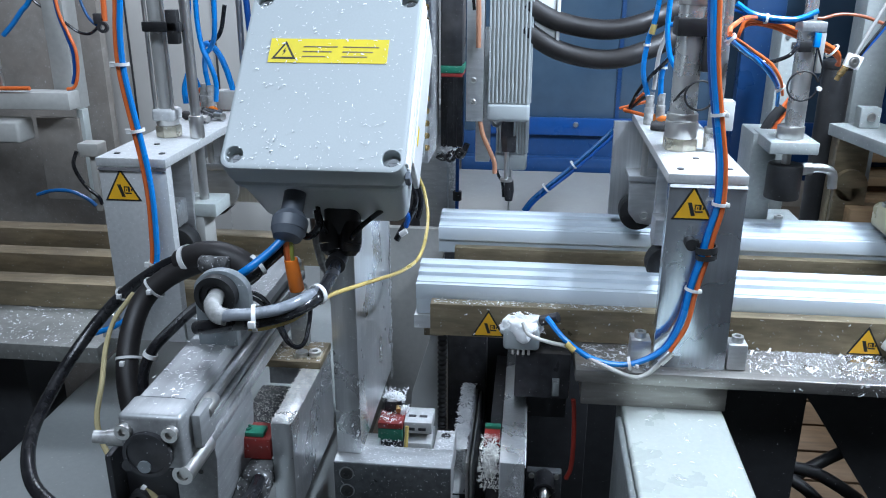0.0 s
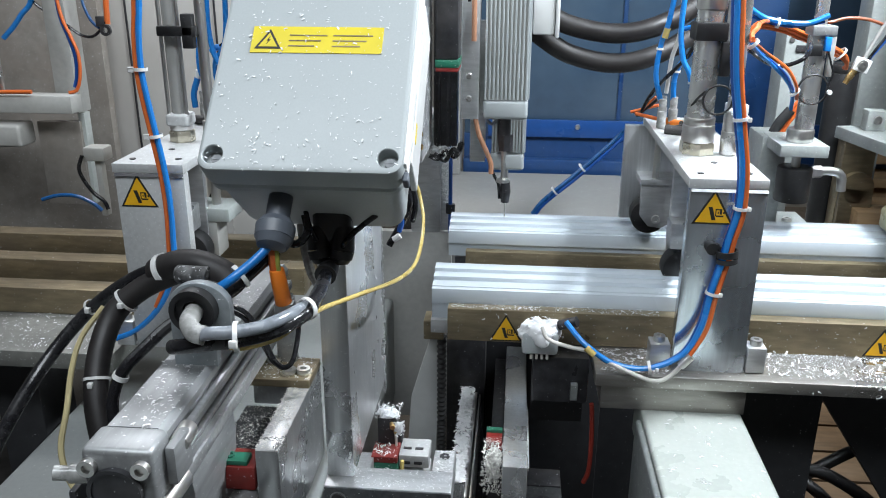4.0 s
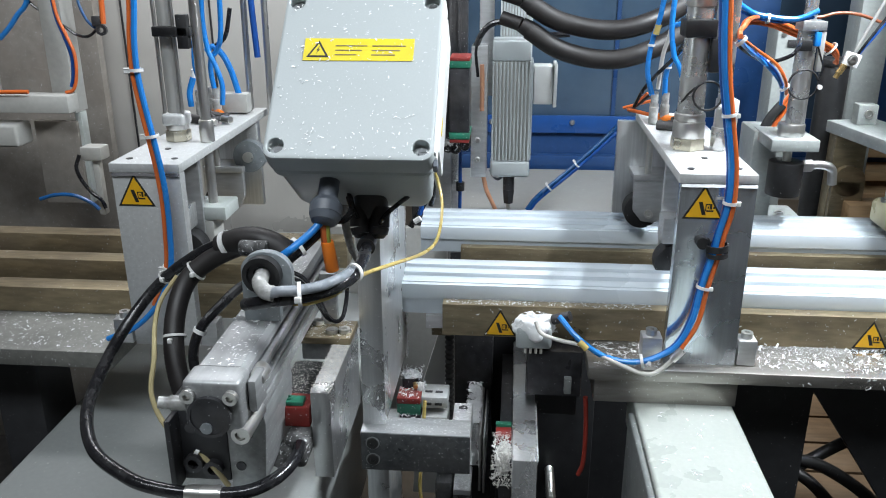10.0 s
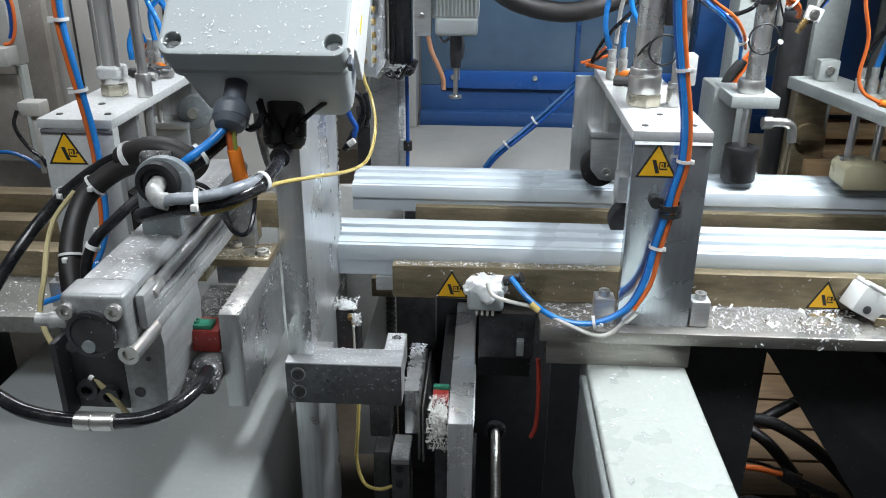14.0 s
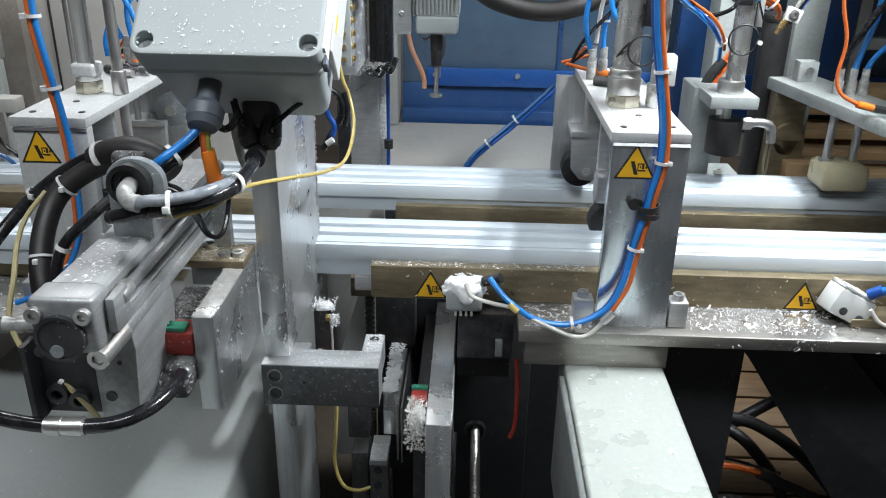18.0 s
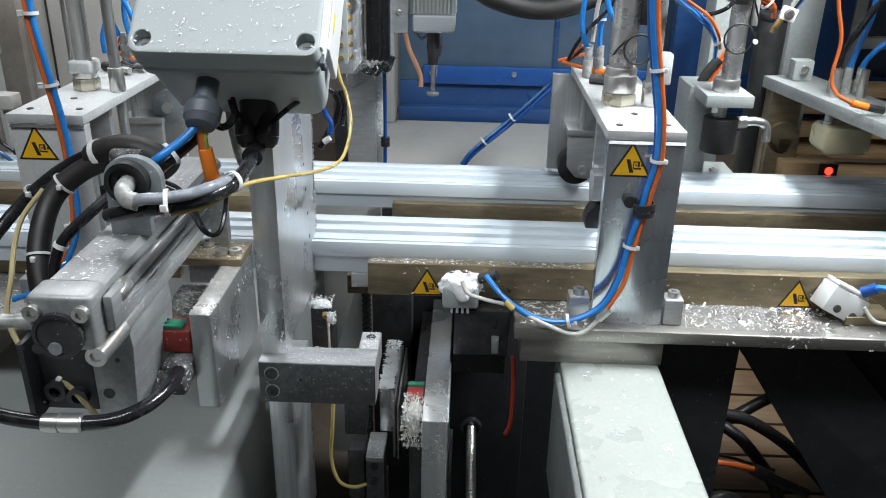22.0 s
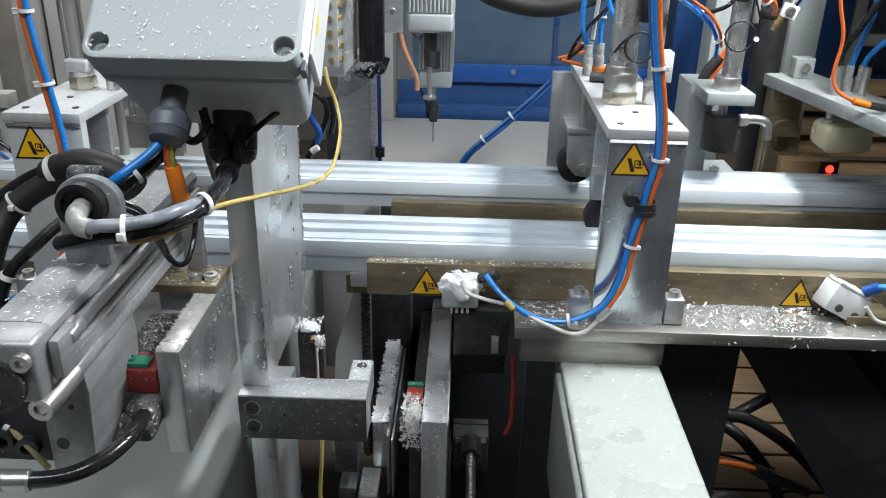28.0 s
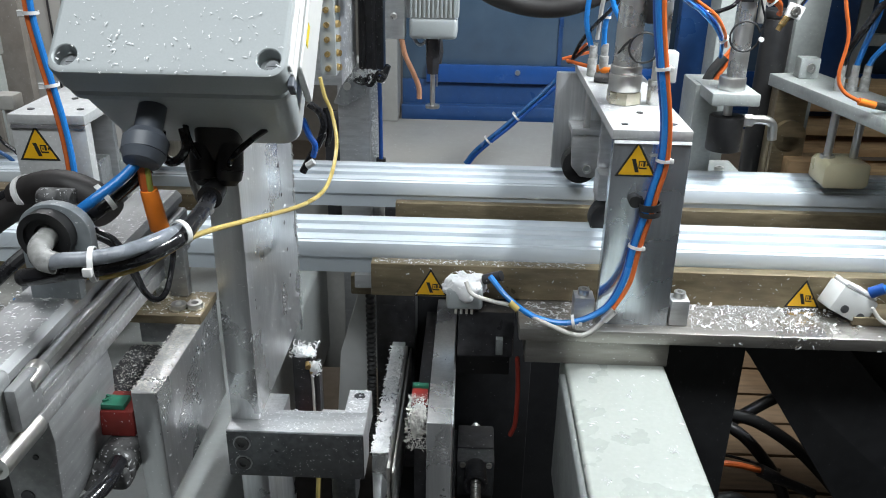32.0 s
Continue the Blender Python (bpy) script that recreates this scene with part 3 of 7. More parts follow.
    for k, (x, y) in enumerate(((0.268, 1.58), (0.285, 1.57), (0.262, 1.545))):
        f = part("fitting", join(rod((x, y, 1.145), (x, y, 1.175), 0.008, 14, None, 0.001), rod((x, y, 1.175), (x, y, 1.195), 0.0065, 14)), CLEAR_TUBE, t, "grey push-in air fitting")
    part("elbow", join(rod((0.262, 1.50, 1.152), (0.30, 1.485, 1.152), 0.008, 14), rod((0.30, 1.485, 1.152), (0.315, 1.48, 1.152), 0.006, 12)), DARK_STEEL, t)
    part("guide_rod", rod((0.268, 1.585, 1.03), (0.268, 1.585, 1.131), 0.006, 14), STEEL, t)
    part("roller_fork", prism([(0.243, 1.032), (0.318, 1.032), (0.318, 0.985), (0.306, 0.962), (0.285, 0.950), (0.262, 0.953), (0.246, 0.972)], "y", 1.580, 1.592, 0.002), ALU_FLAT, t)
    part("fork_cap", block(0.241, 0.320, 1.576, 1.64, 1.032, 1.044, 0.002), ALU_FLAT, t)
    part("roller", rod((0.264, 1.594, 0.968), (0.264, 1.628, 0.968), 0.033, 32, None, 0.002), RUBBER, t, "black rubber pressure roller")
    part("axle", hex_bolt((0.274, 1.580, 0.968), (0, -1, 0), 0.008, 0.006), STEEL, t)
    part("roller", rod((0.286, 1.352, 0.955), (0.286, 1.385, 0.955), 0.034, 32, None, 0.003), RUBBER, t)
    part("roller_arm", join(block(0.262, 0.31, 1.386, 1.398, 0.945, 1.131, 0.002), block(0.258, 0.30, 1.345, 1.3855, 0.992, 1.035, 0.003)), ALU_FLAT, t)
    if not left:
        part("hose_clip", join(ring((0.3055, 1.190, 1.040), (0.3045, 1.190, 1.049), 0.0150, 0.0128), ring((0.3062, 1.190, 1.031), (0.3055, 1.190, 1.0375), 0.0145, 0.0128), block(0.281, 0.297, 1.197, 1.2065, 1.040, 1.054, 0.003), rod((0.285, 1.207, 1.049), (0.285, 1.190, 1.049), 0.0085, 16)), RUBBER, t, "black hose clip")
    else:
        t.location.x -= 0.815
    return t


def air_lines(label, down, ties, side=1):
    """Blue, navy and orange lines side by side down the face of a tower."""
    t = thing("air_line_bundle", (down[-1][0], 1.18, 0.862), label, "air hoses", "tower hoses")
    part("blue_tube", tube(down, 0.0042), HOSE_BLUE, t)
    if side > 0:
        part("navy_tube", tube([(x - 0.0022 + 0.0012 * math.sin(7 * z), y + 0.0076, z - 0.004) for x, y, z in down[:-1]], 0.0036), HOSE_NAVY, t)
    part("orange_cable", tube([(x + side * (0.0070 + 0.0008 * math.sin(9 * z)), y - 0.001, z - 0.004) for x, y, z in down[:11]], 0.0034), HOSE_ORANGE, t)
    for k in ties:
        p = Vector(down[k])
        d = (Vector(down[k + 1]) - Vector(down[k - 1])).normalized() * 0.0022
        c = p + Vector((side * 0.0025, 0.002, 0))
        tie = part("cable_tie", ring(c - d, c + d, 0.0102, 0.0092, 18), TIE, t)
        part("tie_head", block(c.x + side * 0.007, c.x + side * 0.012, c.y - 0.009, c.y - 0.005, c.z - 0.003, c.z + 0.003, 0.001), TIE, tie)
    return t


tower = clamp_tower()
clamp_tower(True)
line = air_lines("blue and orange air lines looping from clamp tower to sensor block",
                 [(0.266, 1.20, 1.50), (0.276, 1.19, 1.40), (0.285, 1.186, 1.30), (0.297, 1.184, 1.23), (0.309, 1.184, 1.165), (0.312, 1.186, 1.11), (0.305, 1.188, 1.067), (0.300, 1.188, 1.035),
                  (0.289, 1.186, 0.985), (0.280, 1.182, 0.935), (0.258, 1.178, 0.893), (0.212, 1.178, 0.869), (0.163, 1.185, 0.871), (0.122, 1.20, 0.893), (0.095, 1.225, 0.915)], (3, 5, 8, 11))
part("steel_ferrule", rod((0.270, 1.175, 0.892), (0.256, 1.174, 0.876), 0.0058, 12), STEEL, line)
part("pale_cable", tube([(0.258, 1.174, 0.878), (0.238, 1.172, 0.857), (0.215, 1.172, 0.853), (0.17, 1.18, 0.868), (0.13, 1.20, 0.880), (0.10, 1.21, 0.882), (0.07, 1.215, 0.890), (0.06, 1.225, 0.905)], 0.0032), CABLE_PALE, line)
part("yellow_sleeve", rod((0.136, 1.190, 0.880), (0.124, 1.195, 0.889), 0.0052, 12), HOSE_YELLOW, line)
line_left = air_lines("dusty blue and orange air lines hanging down the clamp tower",
                      [(-0.48, 1.19, 1.50), (-0.486, 1.186, 1.38), (-0.492, 1.184, 1.326), (-0.494, 1.184, 1.281), (-0.490, 1.184, 1.238), (-0.4835, 1.184, 1.19), (-0.479, 1.186, 1.146), (-0.477, 1.188, 1.10),
                       (-0.478, 1.188, 1.05), (-0.484, 1.188, 0.99), (-0.508, 1.186, 0.935), (-0.55, 1.186, 0.892), (-0.60, 1.19, 0.868)], (3, 5, 9), -1)


def crust_lump(centre, radii, seed, detail=4):
    """A lumpy heap of caked chips round a centre."""
    b = bmesh.new()
    bmesh.ops.create_icosphere(b, subdivisions=detail, radius=1.0)
    rnd = random.Random(seed)
    lumps = [(Vector((rnd.gauss(0, 1), rnd.gauss(0, 1), rnd.gauss(0.3, 1))).normalized(), rnd.uniform(0.25, 0.6), rnd.uniform(0.06, 0.3)) for _ in range(60)]
    for v in b.verts:
        d = v.co.normalized()
        k = 0.80 + sum(a * max(0.0, 1 - (d - c).length / w) for c, w, a in lumps) + rnd.uniform(-0.03, 0.05)
        v.co = Vector(centre) + Vector((radii[0] * d.x, radii[1] * d.y, radii[2] * d.z)) * k
    return b


def sensor_box(x, label):
    t = thing("sensor_block", (x, 1.26, 0.86), label, "sensor block", "sensor blocks")
    part("body", block(x - 0.031, x + 0.024, 1.228, 1.274, 0.856, 0.892, 0.006, 3), BOX_PLASTIC, t)
    part("connector", rod((x + 0.025, 1.245, 0.900), (x + 0.05, 1.235, 0.912), 0.008, 12), DARK_STEEL, t)
    def heap(r):
        a, e = r.uniform(0, 6.28), r.uniform(0, 1.4)
        return ((x - 0.004 + 0.036 * math.cos(a) * math.cos(e), 1.247 + 0.024 * math.sin(a) * math.cos(e), 0.880 + 0.030 * math.sin(e)),
                (math.cos(a) * math.cos(e), math.sin(a) * math.cos(e), math.sin(e) + 0.1))
    crust = crust_lump((x - 0.004, 1.247, 0.884), (0.033, 0.021, 0.024), 77)
    part("chip_crust", crust, CHIP, t, "crust of caked white chips")
    chips("chip_litter", 150, heap, "", t, (0.003, 0.012), 5)
    for k in range(4):
        part("pin", rod((x - 0.016 + 0.008 * k, 1.233, 0.856), (x - 0.016 + 0.008 * k, 1.233, 0.848), 0.0022, 8), CABLE_PALE, t)
    return t


sensor_box(0.062, "white sensor block thickly covered with plastic chips")


def tilted_sensor():
    t = thing("sensor_block", (0.62, 1.26, 0.852), "grey sensor block tilted on the rail, sprinkled with chips", "sensor block", "sensor blocks")
    turn = Matrix.Translation((0.628, 1.25, 0.877)) @ Matrix.Rotation(radians(27), 4, "Y") @ Matrix.Rotation(radians(-8), 4, "X")
    def turned(b):
        b.transform(turn)
        return b
    part("body", turned(block(-0.032, 0.030, -0.020, 0.022, -0.019, 0.022, 0.003)), WHITE_PAINT, t)
    part("cover", turned(block(-0.030, 0.025, -0.018, 0.020, 0.0225, 0.027, 0.002)), TIE, t)
    for x in (-0.012, 0.016):
        part("port", turned(rod((x, -0.0202, -0.008), (x, -0.0212, -0.008), 0.0062, 16)), DARK_FACE, t)
    part("bracket", block(0.63, 0.70, 1.225, 1.274, 0.853, 0.866, 0.001), ZINC, t)
    part("plug", rod((0.652, 1.24, 0.900), (0.667, 1.232, 0.912), 0.0085, 14), HOSE_NAVY, t)
    part("blue_lead", tube([(0.660, 1.236, 0.908), (0.675, 1.228, 0.914), (0.70, 1.22, 0.905), (0.76, 1.215, 0.885), (0.83, 1.22, 0.87)], 0.0052), HOSE_BLUE, t)
    part("pale_lead", tube([(0.650, 1.222, 0.885), (0.664, 1.216, 0.868), (0.685, 1.212, 0.864), (0.74, 1.212, 0.868), (0.82, 1.22, 0.862)], 0.003), CABLE_PALE, t)
    def top(r):
        return turn @ Vector((r.uniform(-0.033, 0.03), r.uniform(-0.02, 0.02), 0.0275)), (0.4, 0, 0.9)
    chips("chip_litter", 130, top, "", t, (0.003, 0.016), 5)
    return t


tilted_sensor()


# ---- clamps beyond the tower ----
def rubber_clamp():
    t = thing("rubber_clamp", (0.53, 1.75, 0.83), "pale grey clamp frame with a steel cylinder", "clamp")
    part("frame", block(0.483, 0.53, 1.70, 1.80, 0.83, 1.102, 0.003), CLAMP_PAINT, t)
    part("shelf", block(0.531, 0.60, 1.705, 1.80, 0.83, 0.925, 0.003), CLAMP_PAINT, t)
    part("shelf_bolt", hex_bolt((0.56, 1.73, 0.925), (0, 0, 1), 0.009, 0.007), STEEL, t)
    part("arm", block(0.492, 0.578, 1.615, 1.74, 1.082, 1.104, 0.002), CLAMP_PAINT, t)
    part("cylinder", join(rod((0.5405, 1.655, 1.12), (0.5405, 1.655, 1.296), 0.0170, 26), rod((0.5405, 1.655, 1.313), (0.5405, 1.655, 1.52), 0.0115, 22)), CYL_STEEL, t)
    part("collar", rod((0.5355, 1.655, 1.104), (0.5355, 1.655, 1.128), 0.024, 22, None, 0.002), STEEL, t)
    part("upper_block", block(0.523, 0.565, 1.632, 1.676, 1.296, 1.313, 0.002), ALU_DULL, t)
    part("reed_sensor", block(0.519, 0.541, 1.622, 1.636, 1.262, 1.281, 0.002), RUBBER, t)
    part("sensor_face", block(0.545, 0.556, 1.626, 1.637, 1.270, 1.295, 0.002), HOSE_BLUE, t)
    part("sensor_rail", block(0.557, 0.566, 1.634, 1.646, 1.225, 1.295, 0.001), PALE_TUBE, t)
    part("sensor_lead", tube([(0.553, 1.63, 1.27), (0.560, 1.628, 1.25), (0.566, 1.628, 1.232), (0.562, 1.63, 1.21)], 0.0018, 8), HOSE_BLACK, t)
    part("elbow", tube([(0.575, 1.66, 1.045), (0.60, 1.66, 1.048), (0.622, 1.66, 1.040), (0.627, 1.66, 1.01)], 0.0085, 12), STEEL, t)
    part("elbow_nut", rod((0.567, 1.66, 1.045), (0.585, 1.66, 1.046), 0.012, 6), STEEL, t)
    part("wire_ring", tube([(0.537 + 0.026 * math.cos(a), 1.63, 1.203 + 0.026 * math.sin(a)) for a in (0.3 + 0.55 * k for k in range(12))], 0.0018, 8), RUBBER, t)
    part("tie_knot", rod((0.563, 1.625, 1.20), (0.563, 1.618, 1.20), 0.0042, 10), TIE, t)
    return t


def rubber_foot():
    t = thing("pressure_foot", (0.5355, 1.655, 0.99), "black rubber pressure foot that drops on the profile", "clamp foot")
    part("pad", rod((0.5355, 1.655, 0.990), (0.5355, 1.655, 1.056), 0.0315, 30, None, 0.003), RUBBER, t)
    part("stem", rod((0.5355, 1.655, 1.056), (0.5355, 1.655, 1.16), 0.008, 16), STEEL, t)
    return t


rubber_clamp()
foot = rubber_foot()


def pad_bracket():
    t = thing("pad_clamp_bracket", (0.74, 1.7, 0.83), "grey painted bracket arm with air fittings over the profiles", "clamp bracket")
    part("arm", prism([(0.661, 1.826), (0.765, 1.846), (0.86, 1.36), (0.752, 1.36)], "z", 1.078, 1.102, 0.002), CLAMP_PAINT, t)
    lug = part("lug", block(0.70, 0.738, 1.775, 1.805, 1.102, 1.142, 0.002), CLAMP_PAINT, t)
    part("lug_bolt", hex_bolt((0.72, 1.775, 1.124), (0, -1, 0), 0.0085, 0.005), STEEL, lug)
    part("leg", block(0.672, 0.735, 1.79, 1.83, 0.83, 1.078, 0.002), ZINC, t)
    part("slotted_plate", join(rod((0.705, 1.775, 0.985), (0.705, 1.789, 0.985), 0.032, 28), block(0.673, 0.737, 1.775, 1.789, 0.90, 0.985, 0.001)), ZINC, t)
    for x, y in ((0.737, 1.675), (0.761, 1.675), (0.783, 1.675)):
        part("fitting", join(rod((x, y, 1.102), (x, y, 1.128), 0.009, 14), rod((x, y, 1.128), (x, y, 1.15), 0.007, 14)), CLEAR_TUBE, t, "grey push-in air fitting")
    part("blue_tube", tube([(0.761, 1.675, 1.148), (0.762, 1.66, 1.19), (0.755, 1.62, 1.25), (0.745, 1.6, 1.32), (0.74, 1.6, 1.46)], 0.0052), HOSE_BLUE, t)
    part("blue_tube", tube([(0.783, 1.675, 1.148), (0.787, 1.665, 1.17), (0.80, 1.64, 1.20), (0.83, 1.62, 1.215), (0.90, 1.6, 1.22)], 0.0052), HOSE_BLUE, t)
    part("black_tube", tube([(0.737, 1.675, 1.148), (0.736, 1.66, 1.18), (0.745, 1.62, 1.24), (0.77, 1.6, 1.32), (0.80, 1.6, 1.46)], 0.006), HOSE_BLACK, t)
    part("orange_cable", tube([(0.655, 1.5, 1.40), (0.64, 1.5, 1.30), (0.658, 1.5, 1.226), (0.655, 1.5, 1.167), (0.668, 1.5, 1.139), (0.697, 1.5, 1.123)], 0.0031), HOSE_ORANGE, t)
    part("orange_plug", rod((0.697, 1.5, 1.123), (0.724, 1.5, 1.117), 0.0062, 14), ORANGE_PLASTIC, t)
    part("plug_tail", rod((0.724, 1.5, 1.117), (0.752, 1.5, 1.112), 0.0062, 14), RUBBER, t)
    return t


def press_pad():
    t = thing("press_pad", (0.752, 1.645, 0.936), "cream polyurethane pad on two steel rods pressing on the profile", "press pad")
    part("pad", prism([(0.716, 0.936), (0.788, 0.936), (0.795, 0.944), (0.794, 0.980), (0.787, 0.985), (0.718, 0.985), (0.710, 0.976), (0.710, 0.944)], "y", 1.60, 1.67, 0.004), PAD, t)
    for x in (0.727, 0.775):
        part("rod", rod((x, 1.64, 0.978), (x, 1.64, 1.085), 0.0075, 16), STEEL, t)
    part("nut", rod((0.727, 1.64, 0.978), (0.727, 1.64, 0.990), 0.013, 6), STEEL, t)
    return t


pad_bracket()
pad = press_pad()
lamp = thing("signal_lamp", (0.80, 1.78, 0.90), "small red glowing sensor lamp on a dusty block", "sensor")
part("block", block(0.70, 0.81, 1.74, 1.80, 0.83, 0.945, 0.002), WOOD_DARK, lamp)
part("housing", block(0.772, 0.808, 1.733, 1.7395, 0.916, 0.946, 0.001), RUBBER, lamp)
part("lens", rod((0.790, 1.738, 0.932), (0.790, 1.731, 0.932), 0.008, 14), LED, lamp, "red light")

# columns, hoses and boards behind the clamps
post = thing("grey_column", (0.76, 1.95, 0.83), "pale grey painted steel column", "machine column")
part("column", block(0.735, 0.80, 1.93, 2.0, 0.83, 1.6, 0.003), CLAMP_PAINT, post)
housing = thing("grey_housing", (0.63, 2.1, 0.83), "pale grey tall electrical housing with a small plate", "housing")
part("body", block(0.617, 0.672, 2.08, 2.165, 0.83, 1.262, 0.004), CLAMP_PAINT, housing)
part("plate", block(0.641, 0.667, 2.076, 2.0795, 1.221, 1.236, 0.0005), DARK_STEEL, housing)
part("cap_screw", rod((0.631, 2.0795, 1.249), (0.631, 2.076, 1.249), 0.006, 14), STEEL, housing)
blackcyl = thing("black_cylinder", (0.67, 1.87, 0.83), "tall black air cylinder with an orange cable", "air cylinder")
part("barrel", rod((0.676, 1.87, 0.83), (0.676, 1.87, 1.205), 0.029, 28, None, 0.003), RUBBER, blackcyl)
part("cap", rod((0.676, 1.87, 1.205), (0.676, 1.87, 1.222), 0.031, 28, None, 0.003), RUBBER, blackcyl)
orange = thing("orange_cable_bundle", (0.6, 1.75, 1.1), "bundle of orange cables bent behind the clamp cylinder", "cables")
for k in range(3):
    d = 0.005 * k
    part("cable", tube([(0.522 + d, 1.76, 1.095 - d), (0.532 + d, 1.76, 1.12 - d), (0.545 + d, 1.76, 1.142 - d), (0.56 + d, 1.76, 1.165 - d)], 0.0034, 8), HOSE_ORANGE, orange)
for d in (0.0, 0.006, 0.012):
    part("cable", tube([(0.446, 1.75 + d, 1.285 - d), (0.454, 1.75 + d, 1.304 - d), (0.474, 1.75 + d, 1.311 - d), (0.512, 1.75 + d, 1.304 - d), (0.540, 1.75 + d, 1.293 - d), (0.575, 1.75 + d, 1.280 - d), (0.605, 1.75 + d, 1.265 - d),
                        (0.621 + d / 2, 1.75 + d, 1.256 - d), (0.636 + d / 2, 1.76 + d, 1.243 - d), (0.645, 1.78 + d, 1.222)], 0.0036, 8), HOSE_ORANGE, orange)
part("cable", tube([(0.575, 1.78, 1.31), (0.602, 1.78, 1.309), (0.629, 1.78, 1.316), (0.658, 1.78, 1.316), (0.683, 1.78, 1.311), (0.72, 1.78, 1.298), (0.80, 1.78, 1.27)], 0.0032, 8), RUST_CABLE, orange)
part("cable_tie", ring((0.619, 1.757, 1.253), (0.622, 1.757, 1.2505), 0.0150, 0.0136, 16), TIE, orange)
part("blue_tube", tube([(0.400, 1.6, 1.345), (0.424, 1.6, 1.330), (0.445, 1.6, 1.324), (0.474, 1.6, 1.320), (0.504, 1.6, 1.320), (0.535, 1.6, 1.333)], 0.0046, 8), HOSE_BLUE, orange)
part("blue_tube", tube([(0.395, 1.6, 1.335), (0.43, 1.605, 1.322), (0.46, 1.605, 1.315), (0.49, 1.605, 1.314), (0.53, 1.605, 1.322)], 0.0026, 8), HOSE_NAVY, orange)
part("cable_tie", ring((0.450, 1.602, 1.320), (0.454, 1.602, 1.3195), 0.0092, 0.0080, 16), TIE, orange)
part("dark_wrap", tube([(0.512, 1.755, 1.085), (0.526, 1.755, 1.118), (0.545, 1.755, 1.145)], 0.010, 12), RUBBER, orange)
switch = thing("reed_switch", (0.645, 1.70, 1.21), "white square sensor bracket with a brass tip", "sensor")
lean = Matrix.Translation((0.641, 1.70, 1.239)) @ Matrix.Rotation(radians(17), 4, "Y")
for name, b, m in (("plate", block(-0.0145, 0.0145, -0.005, 0.005, -0.0125, 0.0125, 0.002), TIE), ("bolt", join(hex_bolt((0.0, -0.005, 0.0), (0, -1, 0), 0.0065, 0.005), ring((0.0, -0.005, 0.0), (0.0, -0.006, 0.0), 0.0095, 0.006, 18)), STEEL),
                   ("tip", join(rod((-0.008, 0.0, -0.0125), (-0.012, 0.0, -0.030), 0.0065, 12), rod((-0.012, 0.0, -0.030), (-0.0135, 0.0, -0.040), 0.0048, 10)), BRASS),
                   ("lead", tube([(0.0, 0.0, 0.012), (0.0, 0.0, 0.02), (0.004, 0.0, 0.06), (0.012, 0.0, 0.13)], 0.0034, 8), PALE_TUBE),
                   ("lead", tube([(0.007, 0.0, 0.012), (0.008, 0.0, 0.02), (0.018, 0.0, 0.06), (0.034, 0.0, 0.12)], 0.0024, 8), HOSE_BLACK),
                   ("lead", tube([(0.009, 0.002, 0.012), (0.011, 0.002, 0.02), (0.024, 0.002, 0.06), (0.042, 0.002, 0.12)], 0.0022, 8), HOSE_NAVY)):
    b.transform(lean)
    part(name, b, m, switch)
top = thing("overhead_air_lines", (0.45, 1.42, 1.32), "blue and orange air lines crossing between the clamps", "air hoses")
part("blue_tube", tube([(0.302, 1.19, 1.325), (0.330, 1.28, 1.310), (0.366, 1.36, 1.2885), (0.394, 1.41, 1.273), (0.421, 1.42, 1.250), (0.441, 1.44, 1.225), (0.452, 1.47, 1.195)], 0.0030), HOSE_BLUE, top)
part("orange_cable", tube([(0.303, 1.19, 1.330), (0.316, 1.25, 1.322), (0.345, 1.32, 1.309), (0.381, 1.39, 1.290), (0.415, 1.40, 1.268), (0.435, 1.41, 1.242), (0.452, 1.45, 1.215)], 0.0026), HOSE_ORANGE, top)
part("navy_tube", tube([(0.303, 1.195, 1.327), (0.324, 1.27, 1.315), (0.356, 1.345, 1.298), (0.390, 1.41, 1.280), (0.418, 1.415, 1.258), (0.438, 1.43, 1.232)], 0.0022), HOSE_NAVY, top)
part("black_cable", tube([(0.350, 1.42, 1.310), (0.382, 1.5, 1.285), (0.409, 1.5, 1.267), (0.435, 1.5, 1.259), (0.465, 1.5, 1.268), (0.480, 1.51, 1.280), (0.505, 1.58, 1.288)], 0.0034), HOSE_BLACK, top)
part("orange_cable", tube([(0.303, 1.19, 1.325), (0.309, 1.22, 1.333), (0.322, 1.25, 1.337), (0.368, 1.40, 1.334), (0.435, 1.60, 1.322), (0.500, 1.72, 1.306)], 0.0034, 8), HOSE_ORANGE, top)
for p in ((0.440, 1.43, 1.230), (0.303, 1.192, 1.325)):
    part("cable_tie", ring(p, (p[0] + 0.003, p[1], p[2] - 0.003), 0.0082, 0.0070, 16), TIE, top)

